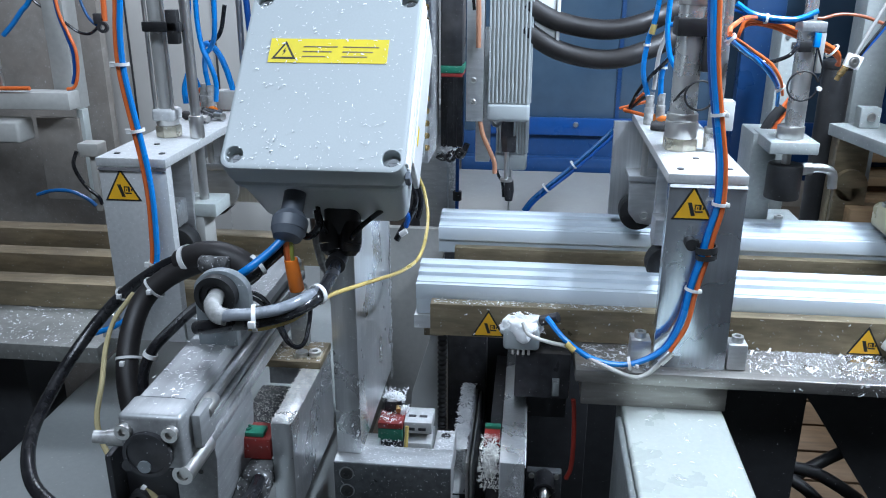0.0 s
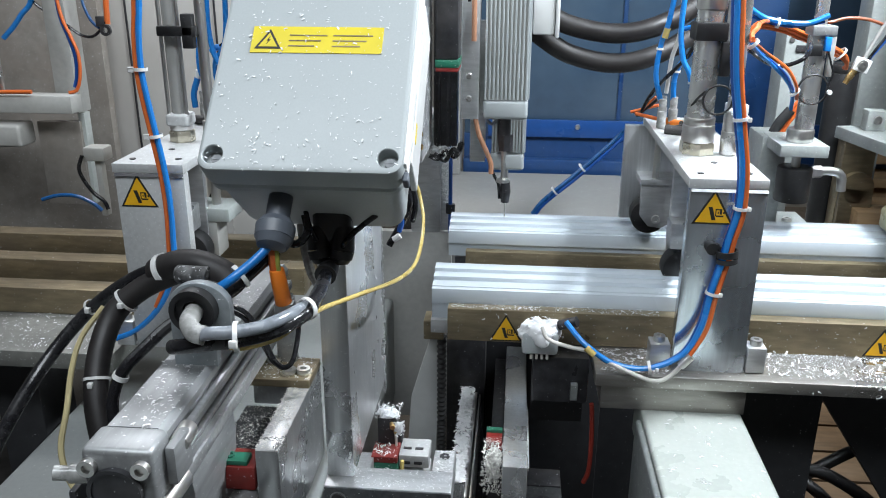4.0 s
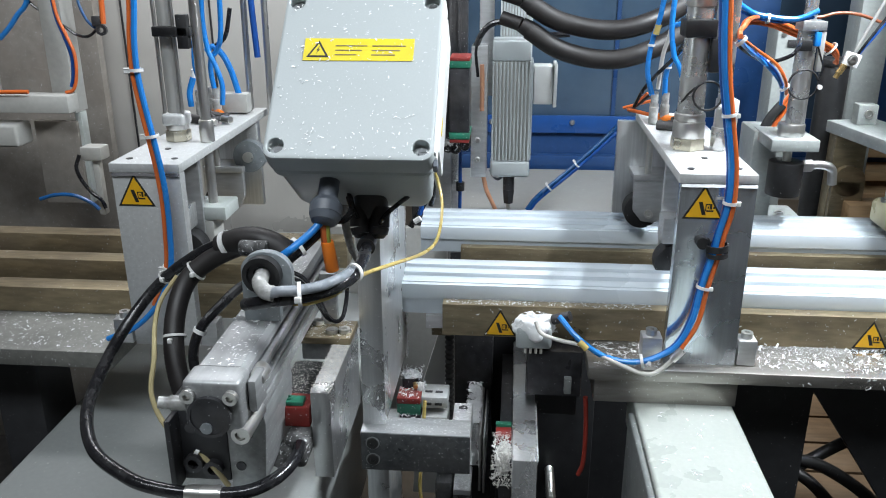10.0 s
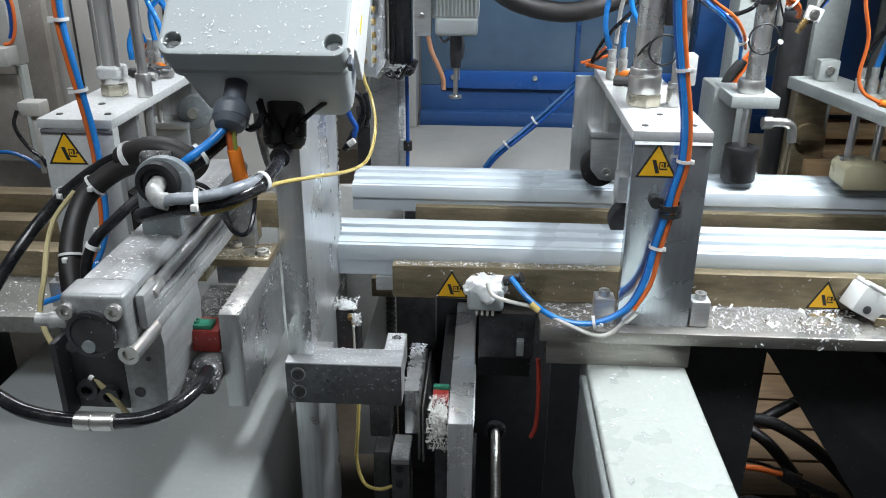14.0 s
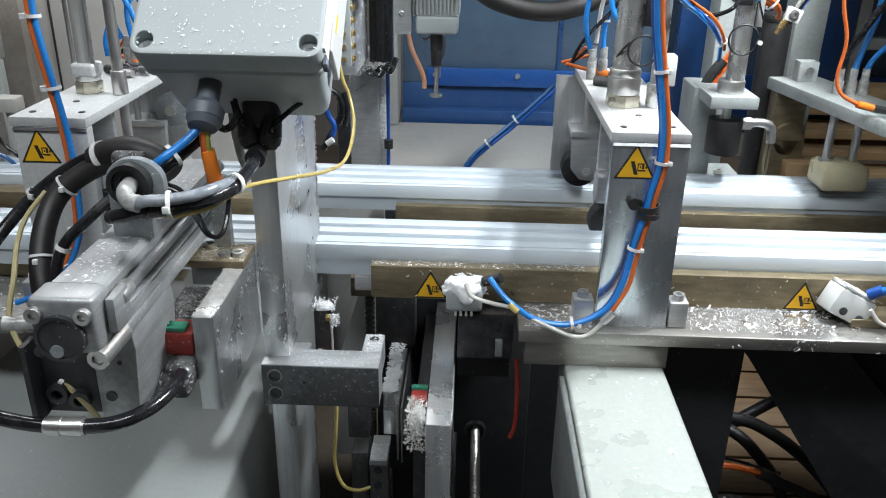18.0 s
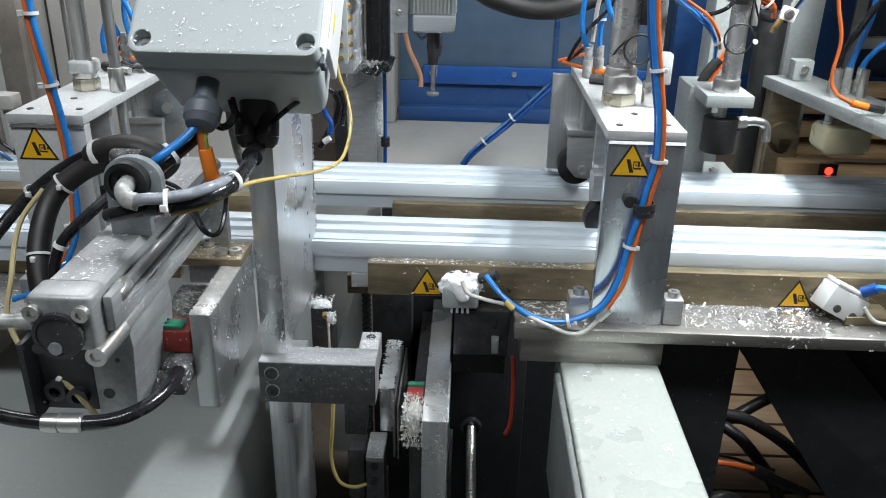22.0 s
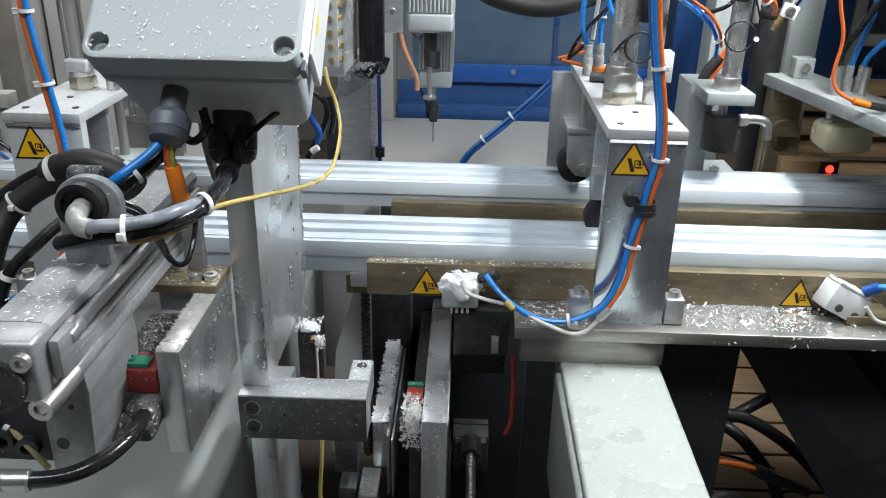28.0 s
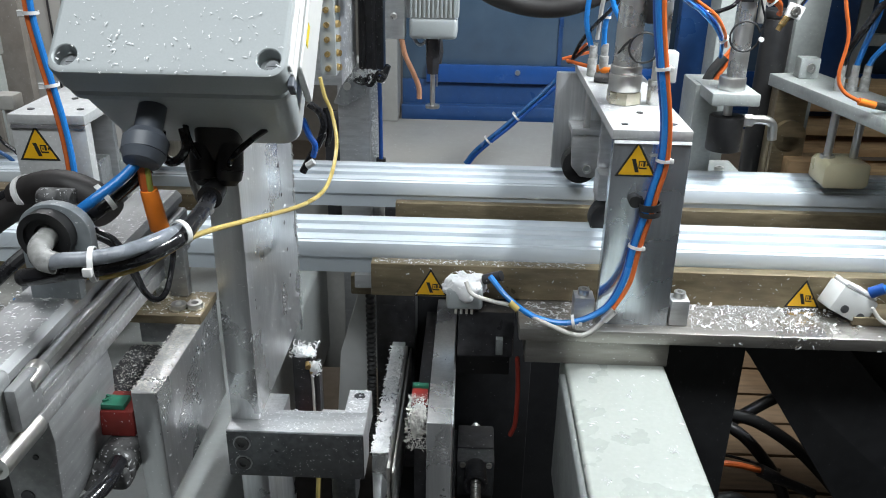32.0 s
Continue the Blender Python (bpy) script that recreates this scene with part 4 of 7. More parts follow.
# tubes on the towers' own fittings
def fitting_cluster(dx, label, dusty):
    f = thing("fitting_tubes", (0.28 + dx, 1.56, 1.15), label, "air hoses", "fitting tubes")
    def line(name, pts, r, mat):
        part(name, tube([(x + dx, y, z) for x, y, z in pts], r), mat, f)
    line("blue_tube", [(0.262, 1.575, 1.19), (0.250, 1.57, 1.233), (0.254, 1.57, 1.285), (0.263, 1.56, 1.33), (0.275, 1.55, 1.45)], 0.0046, HOSE_BLUE)
    line("blue_tube", [(0.283, 1.57, 1.19), (0.281, 1.565, 1.225), (0.286, 1.56, 1.25), (0.298, 1.56, 1.265), (0.312, 1.55, 1.30), (0.318, 1.55, 1.42)], 0.0046, HOSE_BLUE)
    line("blue_tube", [(0.306, 1.54, 1.17), (0.309, 1.54, 1.205), (0.300, 1.54, 1.240), (0.287, 1.545, 1.268), (0.281, 1.55, 1.33), (0.29, 1.55, 1.45)], 0.0046, HOSE_BLUE)
    if not dusty:
        line("pale_tube", [(0.272, 1.58, 1.20), (0.275, 1.575, 1.26), (0.284, 1.57, 1.31), (0.281, 1.56, 1.43)], 0.0036, CABLE_PALE)
        line("black_tube", [(0.236, 1.60, 1.165), (0.246, 1.585, 1.195), (0.262, 1.57, 1.222), (0.292, 1.55, 1.262), (0.31, 1.54, 1.30)], 0.0034, HOSE_BLACK)
        line("blue_branch", [(0.287, 1.55, 1.312), (0.305, 1.54, 1.318), (0.325, 1.53, 1.316), (0.345, 1.52, 1.322)], 0.0042, HOSE_BLUE)
        part("yellow_sleeve", rod((0.258 + dx, 1.565, 1.296), (0.261 + dx, 1.562, 1.312), 0.0055, 12), HOSE_YELLOW, f)
        part("wire_ring", tube([(0.301 + 0.021 * math.cos(a), 1.325, 1.231 + 0.021 * math.sin(a)) for a in (0.3 + 0.55 * k for k in range(12))], 0.0017, 8), RUBBER, f)
        part("ring_lead", tube([(0.283, 1.33, 1.242), (0.273, 1.345, 1.225), (0.268, 1.37, 1.20), (0.270, 1.39, 1.16)], 0.0019, 8), RUBBER, f)
        part("tie_knot", rod((0.319, 1.32, 1.217), (0.322, 1.316, 1.215), 0.004, 10), TIE, f)
        for p in ((0.253, 1.57, 1.275), (0.283, 1.563, 1.238), (0.306, 1.54, 1.222)):
            part("cable_tie", ring(p, (p[0], p[1], p[2] + 0.004), 0.0066, 0.0054, 14), TIE, f)
    part("orange_tag", rod((0.222 + dx, 1.64, 1.155), (0.268 + dx, 1.62, 1.172), 0.0028, 10), HOSE_ORANGE, f)
    part("orange_tag", rod((0.228 + dx, 1.62, 1.156), (0.292 + dx, 1.56, 1.150), 0.0034, 10), HOSE_ORANGE, f)
    part("orange_tag", rod((0.236 + dx, 1.615, 1.163), (0.258 + dx, 1.60, 1.190), 0.0024, 10), HOSE_ORANGE, f)
    part("dark_tag", rod((0.232 + dx, 1.63, 1.150), (0.262 + dx, 1.60, 1.185), 0.003, 10), RUBBER, f)
    part("orange_plug", rod((0.276 + dx, 1.58, 1.151), (0.298 + dx, 1.55, 1.151), 0.0068, 12), ORANGE_PLASTIC, f)
    part("coiled_lead", tube([(0.285 + dx, 1.52, 1.152), (0.296 + dx, 1.50, 1.158), (0.312 + dx, 1.495, 1.153), (0.322 + dx, 1.515, 1.157), (0.308 + dx, 1.53, 1.153), (0.29 + dx, 1.515, 1.160)], 0.0042, 10), DARK_STEEL, f)
    part("steel_nipple", join(rod((0.318 + dx, 1.50, 1.152), (0.336 + dx, 1.49, 1.152), 0.0065, 12), rod((0.300 + dx, 1.475, 1.152), (0.318 + dx, 1.468, 1.152), 0.006, 6)), STEEL, f)
    return f


fitting_cluster(0.0, "blue air tubes and orange tags on the tower's fittings", False)
fitting_cluster(-0.815, "dusty blue air tubes and orange tags on the tower's fittings", True)
lt = thing("left_tower_leads", (-0.5, 1.6, 1.15), "blue leads and bright rods behind the dusty clamp tower", "air hoses")
part("blue_tube", tube([(-0.592, 1.6, 1.155), (-0.592, 1.6, 1.182), (-0.582, 1.6, 1.21)], 0.0058), HOSE_BLUE, lt)
part("white_tip", rod((-0.582, 1.6, 1.209), (-0.579, 1.6, 1.224), 0.0055, 12), TIE, lt)
part("blue_tube", tube([(-0.552, 1.6, 1.258), (-0.538, 1.6, 1.266), (-0.522, 1.6, 1.252), (-0.508, 1.6, 1.222), (-0.496, 1.6, 1.175)], 0.0058), HOSE_BLUE, lt)
part("dark_lead", tube([(-0.549, 1.6, 1.262), (-0.530, 1.6, 1.270), (-0.512, 1.6, 1.288), (-0.50, 1.6, 1.335)], 0.004), HOSE_BLACK, lt)
part("blue_tube", tube([(-0.470, 1.62, 1.45), (-0.466, 1.62, 1.34), (-0.462, 1.62, 1.245)], 0.0058), HOSE_NAVY, lt)
part("valve", block(-0.528, -0.478, 1.585, 1.615, 1.146, 1.182, 0.003), FRAME_PAINT, lt)
for x in (-0.486, -0.447):
    part("rod", rod((x, 1.63, 1.146), (x + 0.004, 1.63, 1.6), 0.0058, 14), STEEL, lt)

# boards and dark frame parts low on the right, with cables over the floor
stack = thing("board_stack", (1.1, 2.1, 0.55), "raw pine boards stacked behind the bracket", "wooden boards")
for k, (z, y, m) in enumerate(((0.83, 2.02, WOOD), (0.87, 2.10, WOOD_DARK), (0.91, 2.14, WOOD), (0.955, 2.2, WOOD_DARK), (0.79, 1.95, WOOD_DARK), (0.99, 2.24, WOOD))):
    part("board", block(0.76 + 0.03 * k, 1.7, y, y + 0.12, z - 0.02, z, 0.002), m, stack)
for x in (1.25, 1.62):
    part("trestle_leg", block(x, x + 0.06, 2.0, 2.3, 0.0, 0.768, 0.003), WOOD_DARK, stack)
pallet = thing("pallet", (1.0, 2.0, 0.0), "raw pine pallet on the floor under the machine", "pallet")
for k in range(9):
    part("board", block(0.45, 1.7, 1.32 + 0.14 * k, 1.45 + 0.14 * k, 0.10, 0.122, 0.002), WOOD_SHADED, pallet)
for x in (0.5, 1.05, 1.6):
    part("bearer", block(x, x + 0.09, 1.32, 2.57, 0.0, 0.10, 0.003), WOOD_SHADED, pallet)
setting("frame_leg", block(0.38, 0.503, 1.275, 1.36, 0.0, 0.79, 0.003), DARK_PAINT, "dark painted leg of the machine frame", "machine frame")
setting("frame_brace", prism([(0.5165, 0.757), (0.490, 0.79), (0.655, 0.79), (1.40, 0.0), (1.03, 0.0)], "y", 1.285, 1.345, 0.002), DARK_PAINT, "dark painted diagonal brace of the machine frame", "machine frame")
setting("frame_panel", prism([(0.69, 0.80), (2.0, 0.80), (2.0, 0.0), (1.36, 0.0), (0.72, 0.70)], "y", 1.40, 1.42, 0.001), DARK_PAINT, "dark grey sheet panel of the machine frame", "machine frame")
cables = thing("floor_cables", (0.7, 1.6, 0.122), "black cables and an orange plug lying over the pallet", "cables")
for pts in ([(0.46, 1.52, 0.54), (0.566, 1.5, 0.506), (0.642, 1.5, 0.483), (0.744, 1.5, 0.41), (0.86, 1.5, 0.28), (0.95, 1.52, 0.14)], [(0.50, 1.62, 0.44), (0.60, 1.55, 0.44), (0.66, 1.52, 0.40), (0.72, 1.5, 0.31), (0.76, 1.5, 0.15)],
            [(0.5, 1.6, 0.34), (0.62, 1.62, 0.39), (0.74, 1.66, 0.44), (0.86, 1.7, 0.46)], [(0.52, 1.45, 0.30), (0.60, 1.46, 0.33), (0.66, 1.46, 0.28), (0.70, 1.46, 0.15)]):
    part("cable", tube(pts, 0.0125, 12, 10), RUBBER, cables)
part("orange_cable", tube([(0.50, 1.48, 0.385), (0.556, 1.48, 0.397), (0.60, 1.48, 0.397), (0.655, 1.48, 0.385)], 0.0065, 10), HOSE_ORANGE, cables)
part("plug", join(rod((0.655, 1.48, 0.385), (0.69, 1.48, 0.367), 0.013, 14), rod((0.69, 1.48, 0.367), (0.77, 1.48, 0.332), 0.0105, 14)), DARK_STEEL, cables)
part("thin_cable", tube([(0.50, 1.7, 0.135), (0.60, 1.66, 0.16), (0.70, 1.7, 0.13), (0.82, 1.66, 0.135), (0.95, 1.7, 0.135)], 0.004, 8), HOSE_YELLOW, cables)
part("thin_cable", tube([(0.50, 1.85, 0.20), (0.60, 1.80, 0.15), (0.72, 1.86, 0.13), (0.85, 1.8, 0.135)], 0.004, 8), HOSE_BLACK, cables)
# unseen sheet added overhead so the lamp leaves the right end in shade
setting("overhead_blocker", block(0.79, 2.6, 0.9, 2.4, 1.62, 1.65, 0.002), GREY_PAINT, "unseen grey sheet that blocks the lamp on the right", "machine hood")

# left background
bp = thing("blue_pillar", (0.62, 2.4, 0.83), "dark blue painted upright sheet behind the clamps", "machine column")
part("panel", block(0.600, 0.70, 2.36, 2.40, 0.83, 1.8, 0.003), BLUE_PAINT, bp)
bc = thing("blue_column", (0.93, 2.4, 0.83), "blue painted steel column beside the boards", "machine column")
part("column", block(0.955, 1.04, 2.33, 2.40, 0.83, 1.8, 0.003), BLUE_PAINT, bc)
gc = thing("grey_column", (1.07, 2.4, 0.83), "pale grey painted steel column beside the blue one", "machine column")
part("column", block(1.046, 1.078, 2.34, 2.40, 0.83, 1.8, 0.003), CLAMP_PAINT, gc)
part("cross_rail", block(1.079, 1.6, 2.35, 2.38, 1.075, 1.105, 0.003), CLAMP_PAINT, gc)
lpad = thing("left_press_plate", (-0.46, 1.42, 0.95), "pale press plate on two bright steel rods", "press plate")
part("plate", block(-0.57, -0.467, 1.39, 1.46, 0.998, 1.022, 0.003), GREY_PAINT, lpad)
for x in (-0.545, -0.498):
    part("rod", rod((x, 1.42, 1.022), (x, 1.42, 1.131), 0.008, 16), STEEL, lpad)
part("bearing", rod((-0.542, 1.40, 0.962), (-0.542, 1.43, 0.962), 0.028, 24, None, 0.003), DARK_STEEL, lpad)
part("bearing_plate", block(-0.512, -0.49, 1.39, 1.44, 0.935, 0.998, 0.003), FRAME_PAINT, lpad)
setting("rear_plate", block(-0.40, -0.12, 1.78, 1.80, 0.4, 0.86, 0.002), FRAME_PAINT, "dusty grey plate of the machine bed", "machine bed")
lp = thing("left_column", (-1.07, 2.0, 0.83), "pale dusty steel column with a blue and orange line", "machine column")
part("column", block(-1.10, -1.046, 2.0, 2.06, 1.06, 1.7, 0.003), FRAME_PAINT, lp)
part("lower_column", block(-1.057, -1.041, 2.01, 2.04, 0.83, 1.06, 0.002), GREY_PAINT, lp)
part("cross_arm", block(-1.6, -1.03, 1.94, 1.99, 1.07, 1.112, 0.003), FRAME_PAINT, lp)
part("brown_sheet", block(-1.16, -1.05, 2.0, 2.02, 0.83, 1.04, 0.002), RUST_SHEET, lp)
part("blue_tube", tube([(-1.052, 1.98, 1.42), (-1.048, 1.98, 1.30), (-1.034, 1.98, 1.244), (-1.024, 1.98, 1.20), (-1.027, 1.98, 1.155), (-1.036, 1.98, 1.128)], 0.005), HOSE_NAVY, lp)
part("orange_cable", tube([(-1.050, 1.975, 1.42), (-1.043, 1.975, 1.30), (-1.026, 1.975, 1.246), (-1.014, 1.975, 1.205), (-1.017, 1.975, 1.155), (-1.030, 1.975, 1.122), (-1.05, 1.975, 1.115)], 0.004), HOSE_ORANGE, lp)
part("orange_cable", tube([(-1.5, 1.935, 1.114), (-1.3, 1.935, 1.118), (-1.12, 1.935, 1.122)], 0.005), HOSE_ORANGE, lp)
part("cream_pad", block(-1.32, -1.165, 1.93, 2.0, 0.988, 1.043, 0.008, 3), FRAME_PAINT, lp, "dusty cream pad")
lf = thing("left_sensor", (-0.86, 1.7, 0.90), "pale sensor fitting with black and blue leads", "sensor")
part("body", join(block(-0.880, -0.834, 1.69, 1.73, 1.021, 1.050, 0.004), block(-0.862, -0.848, 1.70, 1.72, 0.90, 1.021, 0.003)), FRAME_PAINT, lf)
part("black_lead", tube([(-0.878, 1.685, 1.035), (-0.886, 1.68, 1.01), (-0.880, 1.68, 0.985), (-0.862, 1.68, 0.957), (-0.842, 1.68, 0.940), (-0.835, 1.68, 0.922)], 0.004), HOSE_BLACK, lf)
part("blue_lead", tube([(-0.965, 1.66, 0.945), (-0.93, 1.66, 0.955), (-0.89, 1.66, 0.955), (-0.855, 1.66, 0.940), (-0.838, 1.66, 0.925)], 0.004), HOSE_MID, lf)
for x in (-1.02, -0.78, -0.55):
    setting("panel_seam", block(x, x + 0.005, 2.245, 2.2495, 0.83, 1.9, 0.001), DARK_STEEL, "folded seam of the grey panel", "machine panel")
lever = thing("left_wire", (-1.02, 2.1, 1.26), "loose black cable looped on a small hook", "cable")
part("cable", tube([(-1.045, 2.0, 1.268), (-1.015, 2.0, 1.247), (-0.988, 2.0, 1.243), (-0.965, 2.0, 1.258), (-0.952, 2.0, 1.278)], 0.0035), HOSE_BLACK, lever)
part("blue_tube", tube([(-1.004, 2.005, 1.42), (-1.003, 2.005, 1.33), (-0.990, 2.005, 1.285), (-0.972, 2.005, 1.264), (-0.960, 2.005, 1.262)], 0.0035), HOSE_MID, lever)
part("orange_cable", tube([(-0.940, 2.005, 1.42), (-0.944, 2.005, 1.34), (-0.948, 2.005, 1.272)], 0.0065), HOSE_ORANGE, lever)
part("hook", join(ring((-0.951, 1.995, 1.258), (-0.951, 2.003, 1.258), 0.013, 0.006, 18), block(-0.972, -0.952, 1.995, 2.003, 1.266, 1.29, 0.002)), DARK_STEEL, lever)

# dark sheet added under the rails to stand for the deep shade there
setting("under_rail_shade", block(-0.02, 0.379, 1.70, 1.72, 0.0, 0.79, 0.002), DARK_PAINT, "dark sheet put in for the shade under the rails", "machine frame")
setting("side_panel", block(-1.9, -1.06, 2.18, 2.21, 0.0, 1.9, 0.002), RUST_SHEET, "dark dusty sheet beside the left column", "machine panel")
lw = thing("left_air_lines", (-1.22, 2.1, 1.2), "blue and orange air lines hanging in a loop", "air hoses")
part("blue_tube", tube([(-1.22, 2.02, 1.235), (-1.19, 2.02, 1.262), (-1.165, 2.02, 1.29), (-1.135, 2.02, 1.325), (-1.12, 2.02, 1.42)], 0.006), HOSE_BLUE, lw)
part("black_cable", tube([(-1.16, 2.03, 1.36), (-1.135, 2.03, 1.318), (-1.105, 2.03, 1.297), (-1.07, 2.03, 1.292)], 0.0035), HOSE_BLACK, lw)
part("steel_rod", rod((-1.208, 1.965, 1.112), (-1.208, 1.965, 1.6), 0.005, 14), STEEL, lw)
for n, x0, x1, z in (("beam_leg_right", 0.22, 0.34, 0.715), ("beam_leg_left", -0.56, -0.33, 0.45)):
    setting(n, block(x0, x1, -0.28, -0.16, 0.0, z, 0.003), DARK_PAINT, "dark painted leg under the box beam", "machine frame")
# unseen posts added under the light-blocking sheet
for n, y in (("blocker_post_front", 0.95), ("blocker_post_back", 2.30)):
    setting(n, block(2.5, 2.56, y, y + 0.06, 0.0, 1.62, 0.003), GREY_PAINT, "grey post added out of view to carry the overhead sheet", "machine frame")
for n, x in (("table_leg_left", -1.6), ("table_leg_middle", -0.85)):
    setting(n, block(x, x + 0.08, 1.25, 1.35, 0.0, 0.815, 0.003), DARK_PAINT, "dark painted leg under the left table", "machine frame")


# ---- the machining unit ----
UNIT = []


def unit_thing(name, base, label, category):
    t = thing(name, base, label, category)
    UNIT.append(t)
    return t


def slide():
    t = unit_thing("y_slide", (-0.25, 0.9, 0.77), "aluminium slide with post and motor that carries the spindles", "machine slide")
    part("post", block(-0.209, -0.176, 0.943, 1.188, 0.861, 1.30, 0.001), POST_ALU, t)
    for k in range(7):
        part("post_hole", rod((-0.1757, 1.135 - 0.006 * k, 0.955 + 0.040 * k), (-0.1752, 1.135 - 0.006 * k, 0.955 + 0.040 * k), 0.0026, 10), DARK_STEEL, t)
    part("cross_block", block(-0.210, -0.053, 0.9225, 0.965, 0.799, 0.861, 0.0015), ALU_FLAT, t)
    # thin dark plate that paints the block's unlit front; the block is plain aluminium
    part("front_shade_plate", block(-0.2093, -0.0537, 0.9195, 0.9223, 0.7995, 0.8605, 0.0008), DARK_FACE, t)
    part("block_seam", block(-0.0538, -0.053, 0.9197, 0.9222, 0.800, 0.860, 0.0), DARK_STEEL, t)
    part("dark_tube", join(block(-0.1755, -0.148, 1.112, 1.142, 0.70, 0.842, 0.002), block(-0.147, -0.140, 1.118, 1.140, 0.70, 0.824, 0.001)), DARK_STEEL, t, "dark square tube capped with chips")
    part("chip_crust", crust_lump((-0.160, 1.124, 0.843), (0.016, 0.013, 0.0055), 78, 3), CHIP, t, "crust of caked white chips")
    part("chip_crust", crust_lump((-0.144, 1.110, 0.828), (0.0065, 0.006, 0.010), 79, 3), CHIP, t)
    part("tube_wire", tube([(-0.150, 1.110, 0.838), (-0.1475, 1.108, 0.80), (-0.1475, 1.108, 0.74)], 0.0018, 8), CABLE_PALE, t)
    part("brass_bit", join(rod((-0.154, 1.114, 0.834), (-0.152, 1.104, 0.832), 0.004, 10), rod((-0.149, 1.114, 0.828), (-0.147, 1.106, 0.822), 0.0035, 8)), BRASS, t)
    part("tab", block(-0.081, -0.0535, 0.9655, 1.012, 0.822, 0.861, 0.0015), ALU_FLAT, t)
    part("tab_hole", rod((-0.067, 0.998, 0.8605), (-0.067, 0.998, 0.8616), 0.0068, 16), DARK_STEEL, t)
    for z in (0.845, 0.818):
        bolt = part("bolt", hex_bolt((-0.192, 0.9195, z), (0, -1, 0), 0.0082, 0.003), SCREW_STEEL, t)
        part("washer_ring", ring((-0.192, 0.9195, z), (-0.192, 0.9188, z), 0.0102, 0.0084, 20), ALU_DULL, bolt)
    part("lower_post", block(-0.209, -0.176, 0.958, 1.09, 0.5, 0.7985, 0.001), ALU, t)
    part("side_plate", block(-0.235, -0.211, 0.762, 0.941, 0.898, 1.016, 0.0015), SIDE_ALU, t, "chip covered aluminium side plate")
    part("bridge", block(-0.29, -0.2105, 0.886, 0.942, 1.0165, 1.026, 0.001), ZINC, t)
    part("bridge_web", block(-0.278, -0.214, 0.893, 0.903, 0.99, 1.0162, 0.001), ALU_DULL, t)
    for p in ((-0.2215, 0.905, 1.026), (-0.2375, 0.902, 1.026), (-0.262, 0.928, 1.026)):
        bolt = part("bolt", hex_bolt(p, (0, 0, 1), 0.0078, 0.006), STEEL, t)
        part("washer", ring(p, (p[0], p[1], p[2] + 0.0014), 0.0098, 0.004, 20), ZINC_BRIGHT, bolt)
    part("standoff", block(-0.258, -0.236, 0.928, 0.941, 1.026, 1.10, 0.001), ALU_DULL, t)
    # dark sheet that stands for the shade in the gap and carries its chips
    part("gap_shade_sheet", block(-0.285, -0.2365, 0.79, 0.886, 0.986, 0.991, 0.0005), DARK_STEEL, t)
    part("red_switch", block(-0.277, -0.238, 0.7655, 0.80, 0.966, 0.993, 0.002), RED_PLASTIC, t, "red limit switch")
    part("green_cap", join(block(-0.271, -0.246, 0.768, 0.785, 0.993, 0.9985, 0.001), ring((-0.266, 0.777, 0.9985), (-0.266, 0.777, 1.0005), 0.005, 0.003, 14)), GREEN_PLASTIC, t)
    part("switch_plug", join(block(-0.266, -0.2355, 0.742, 0.776, 0.934, 0.965, 0.007, 3), block(-0.258, -0.238, 0.735, 0.76, 0.928, 0.952, 0.006, 3),
                             rod((-0.262, 0.752, 0.948), (-0.272, 0.735, 0.928), 0.012, 14, 0.008)), DUSTY_LUMP, t)
    part("z_plate", block(-0.235, -0.1465, 1.445, 1.615, 1.140, 1.6, 0.002), ALU_FLAT, t, "aluminium plate that carries the spindles")
    part("terminal_rail", block(-0.172, -0.148, 1.400, 1.444, 1.165, 1.6, 0.001), BOX_PLASTIC, t)
    for k in range(13):
        z = 1.176 + 0.0215 * k
        part("brass_screw", join(rod((-0.1475, 1.412, z), (-0.1425, 1.410, z), 0.0058, 10, 0.005), rod((-0.160, 1.400, z), (-0.160, 1.395, z), 0.0045, 10)), BRASS, t)
    part("z_rail", join(block(-0.1455, -0.101, 1.632, 1.672, 1.128, 1.6, 0.002), block(-0.1385, -0.132, 1.628, 1.632, 1.128, 1.6, 0.0008), block(-0.120, -0.113, 1.628, 1.632, 1.128, 1.6, 0.0008)), DARK_STEEL, t, "dark linear rail with green carriage ends")
    part("cable_tangle", tube([(-0.150, 1.60, 1.118), (-0.135, 1.60, 1.112), (-0.118, 1.60, 1.125), (-0.10, 1.59, 1.120), (-0.088, 1.585, 1.146)], 0.0055, 10), HOSE_BLACK, t)
    part("cable_tangle", tube([(-0.140, 1.59, 1.124), (-0.12, 1.59, 1.110), (-0.105, 1.585, 1.133), (-0.092, 1.58, 1.128)], 0.004, 10), HOSE_BLACK, t)
    return t


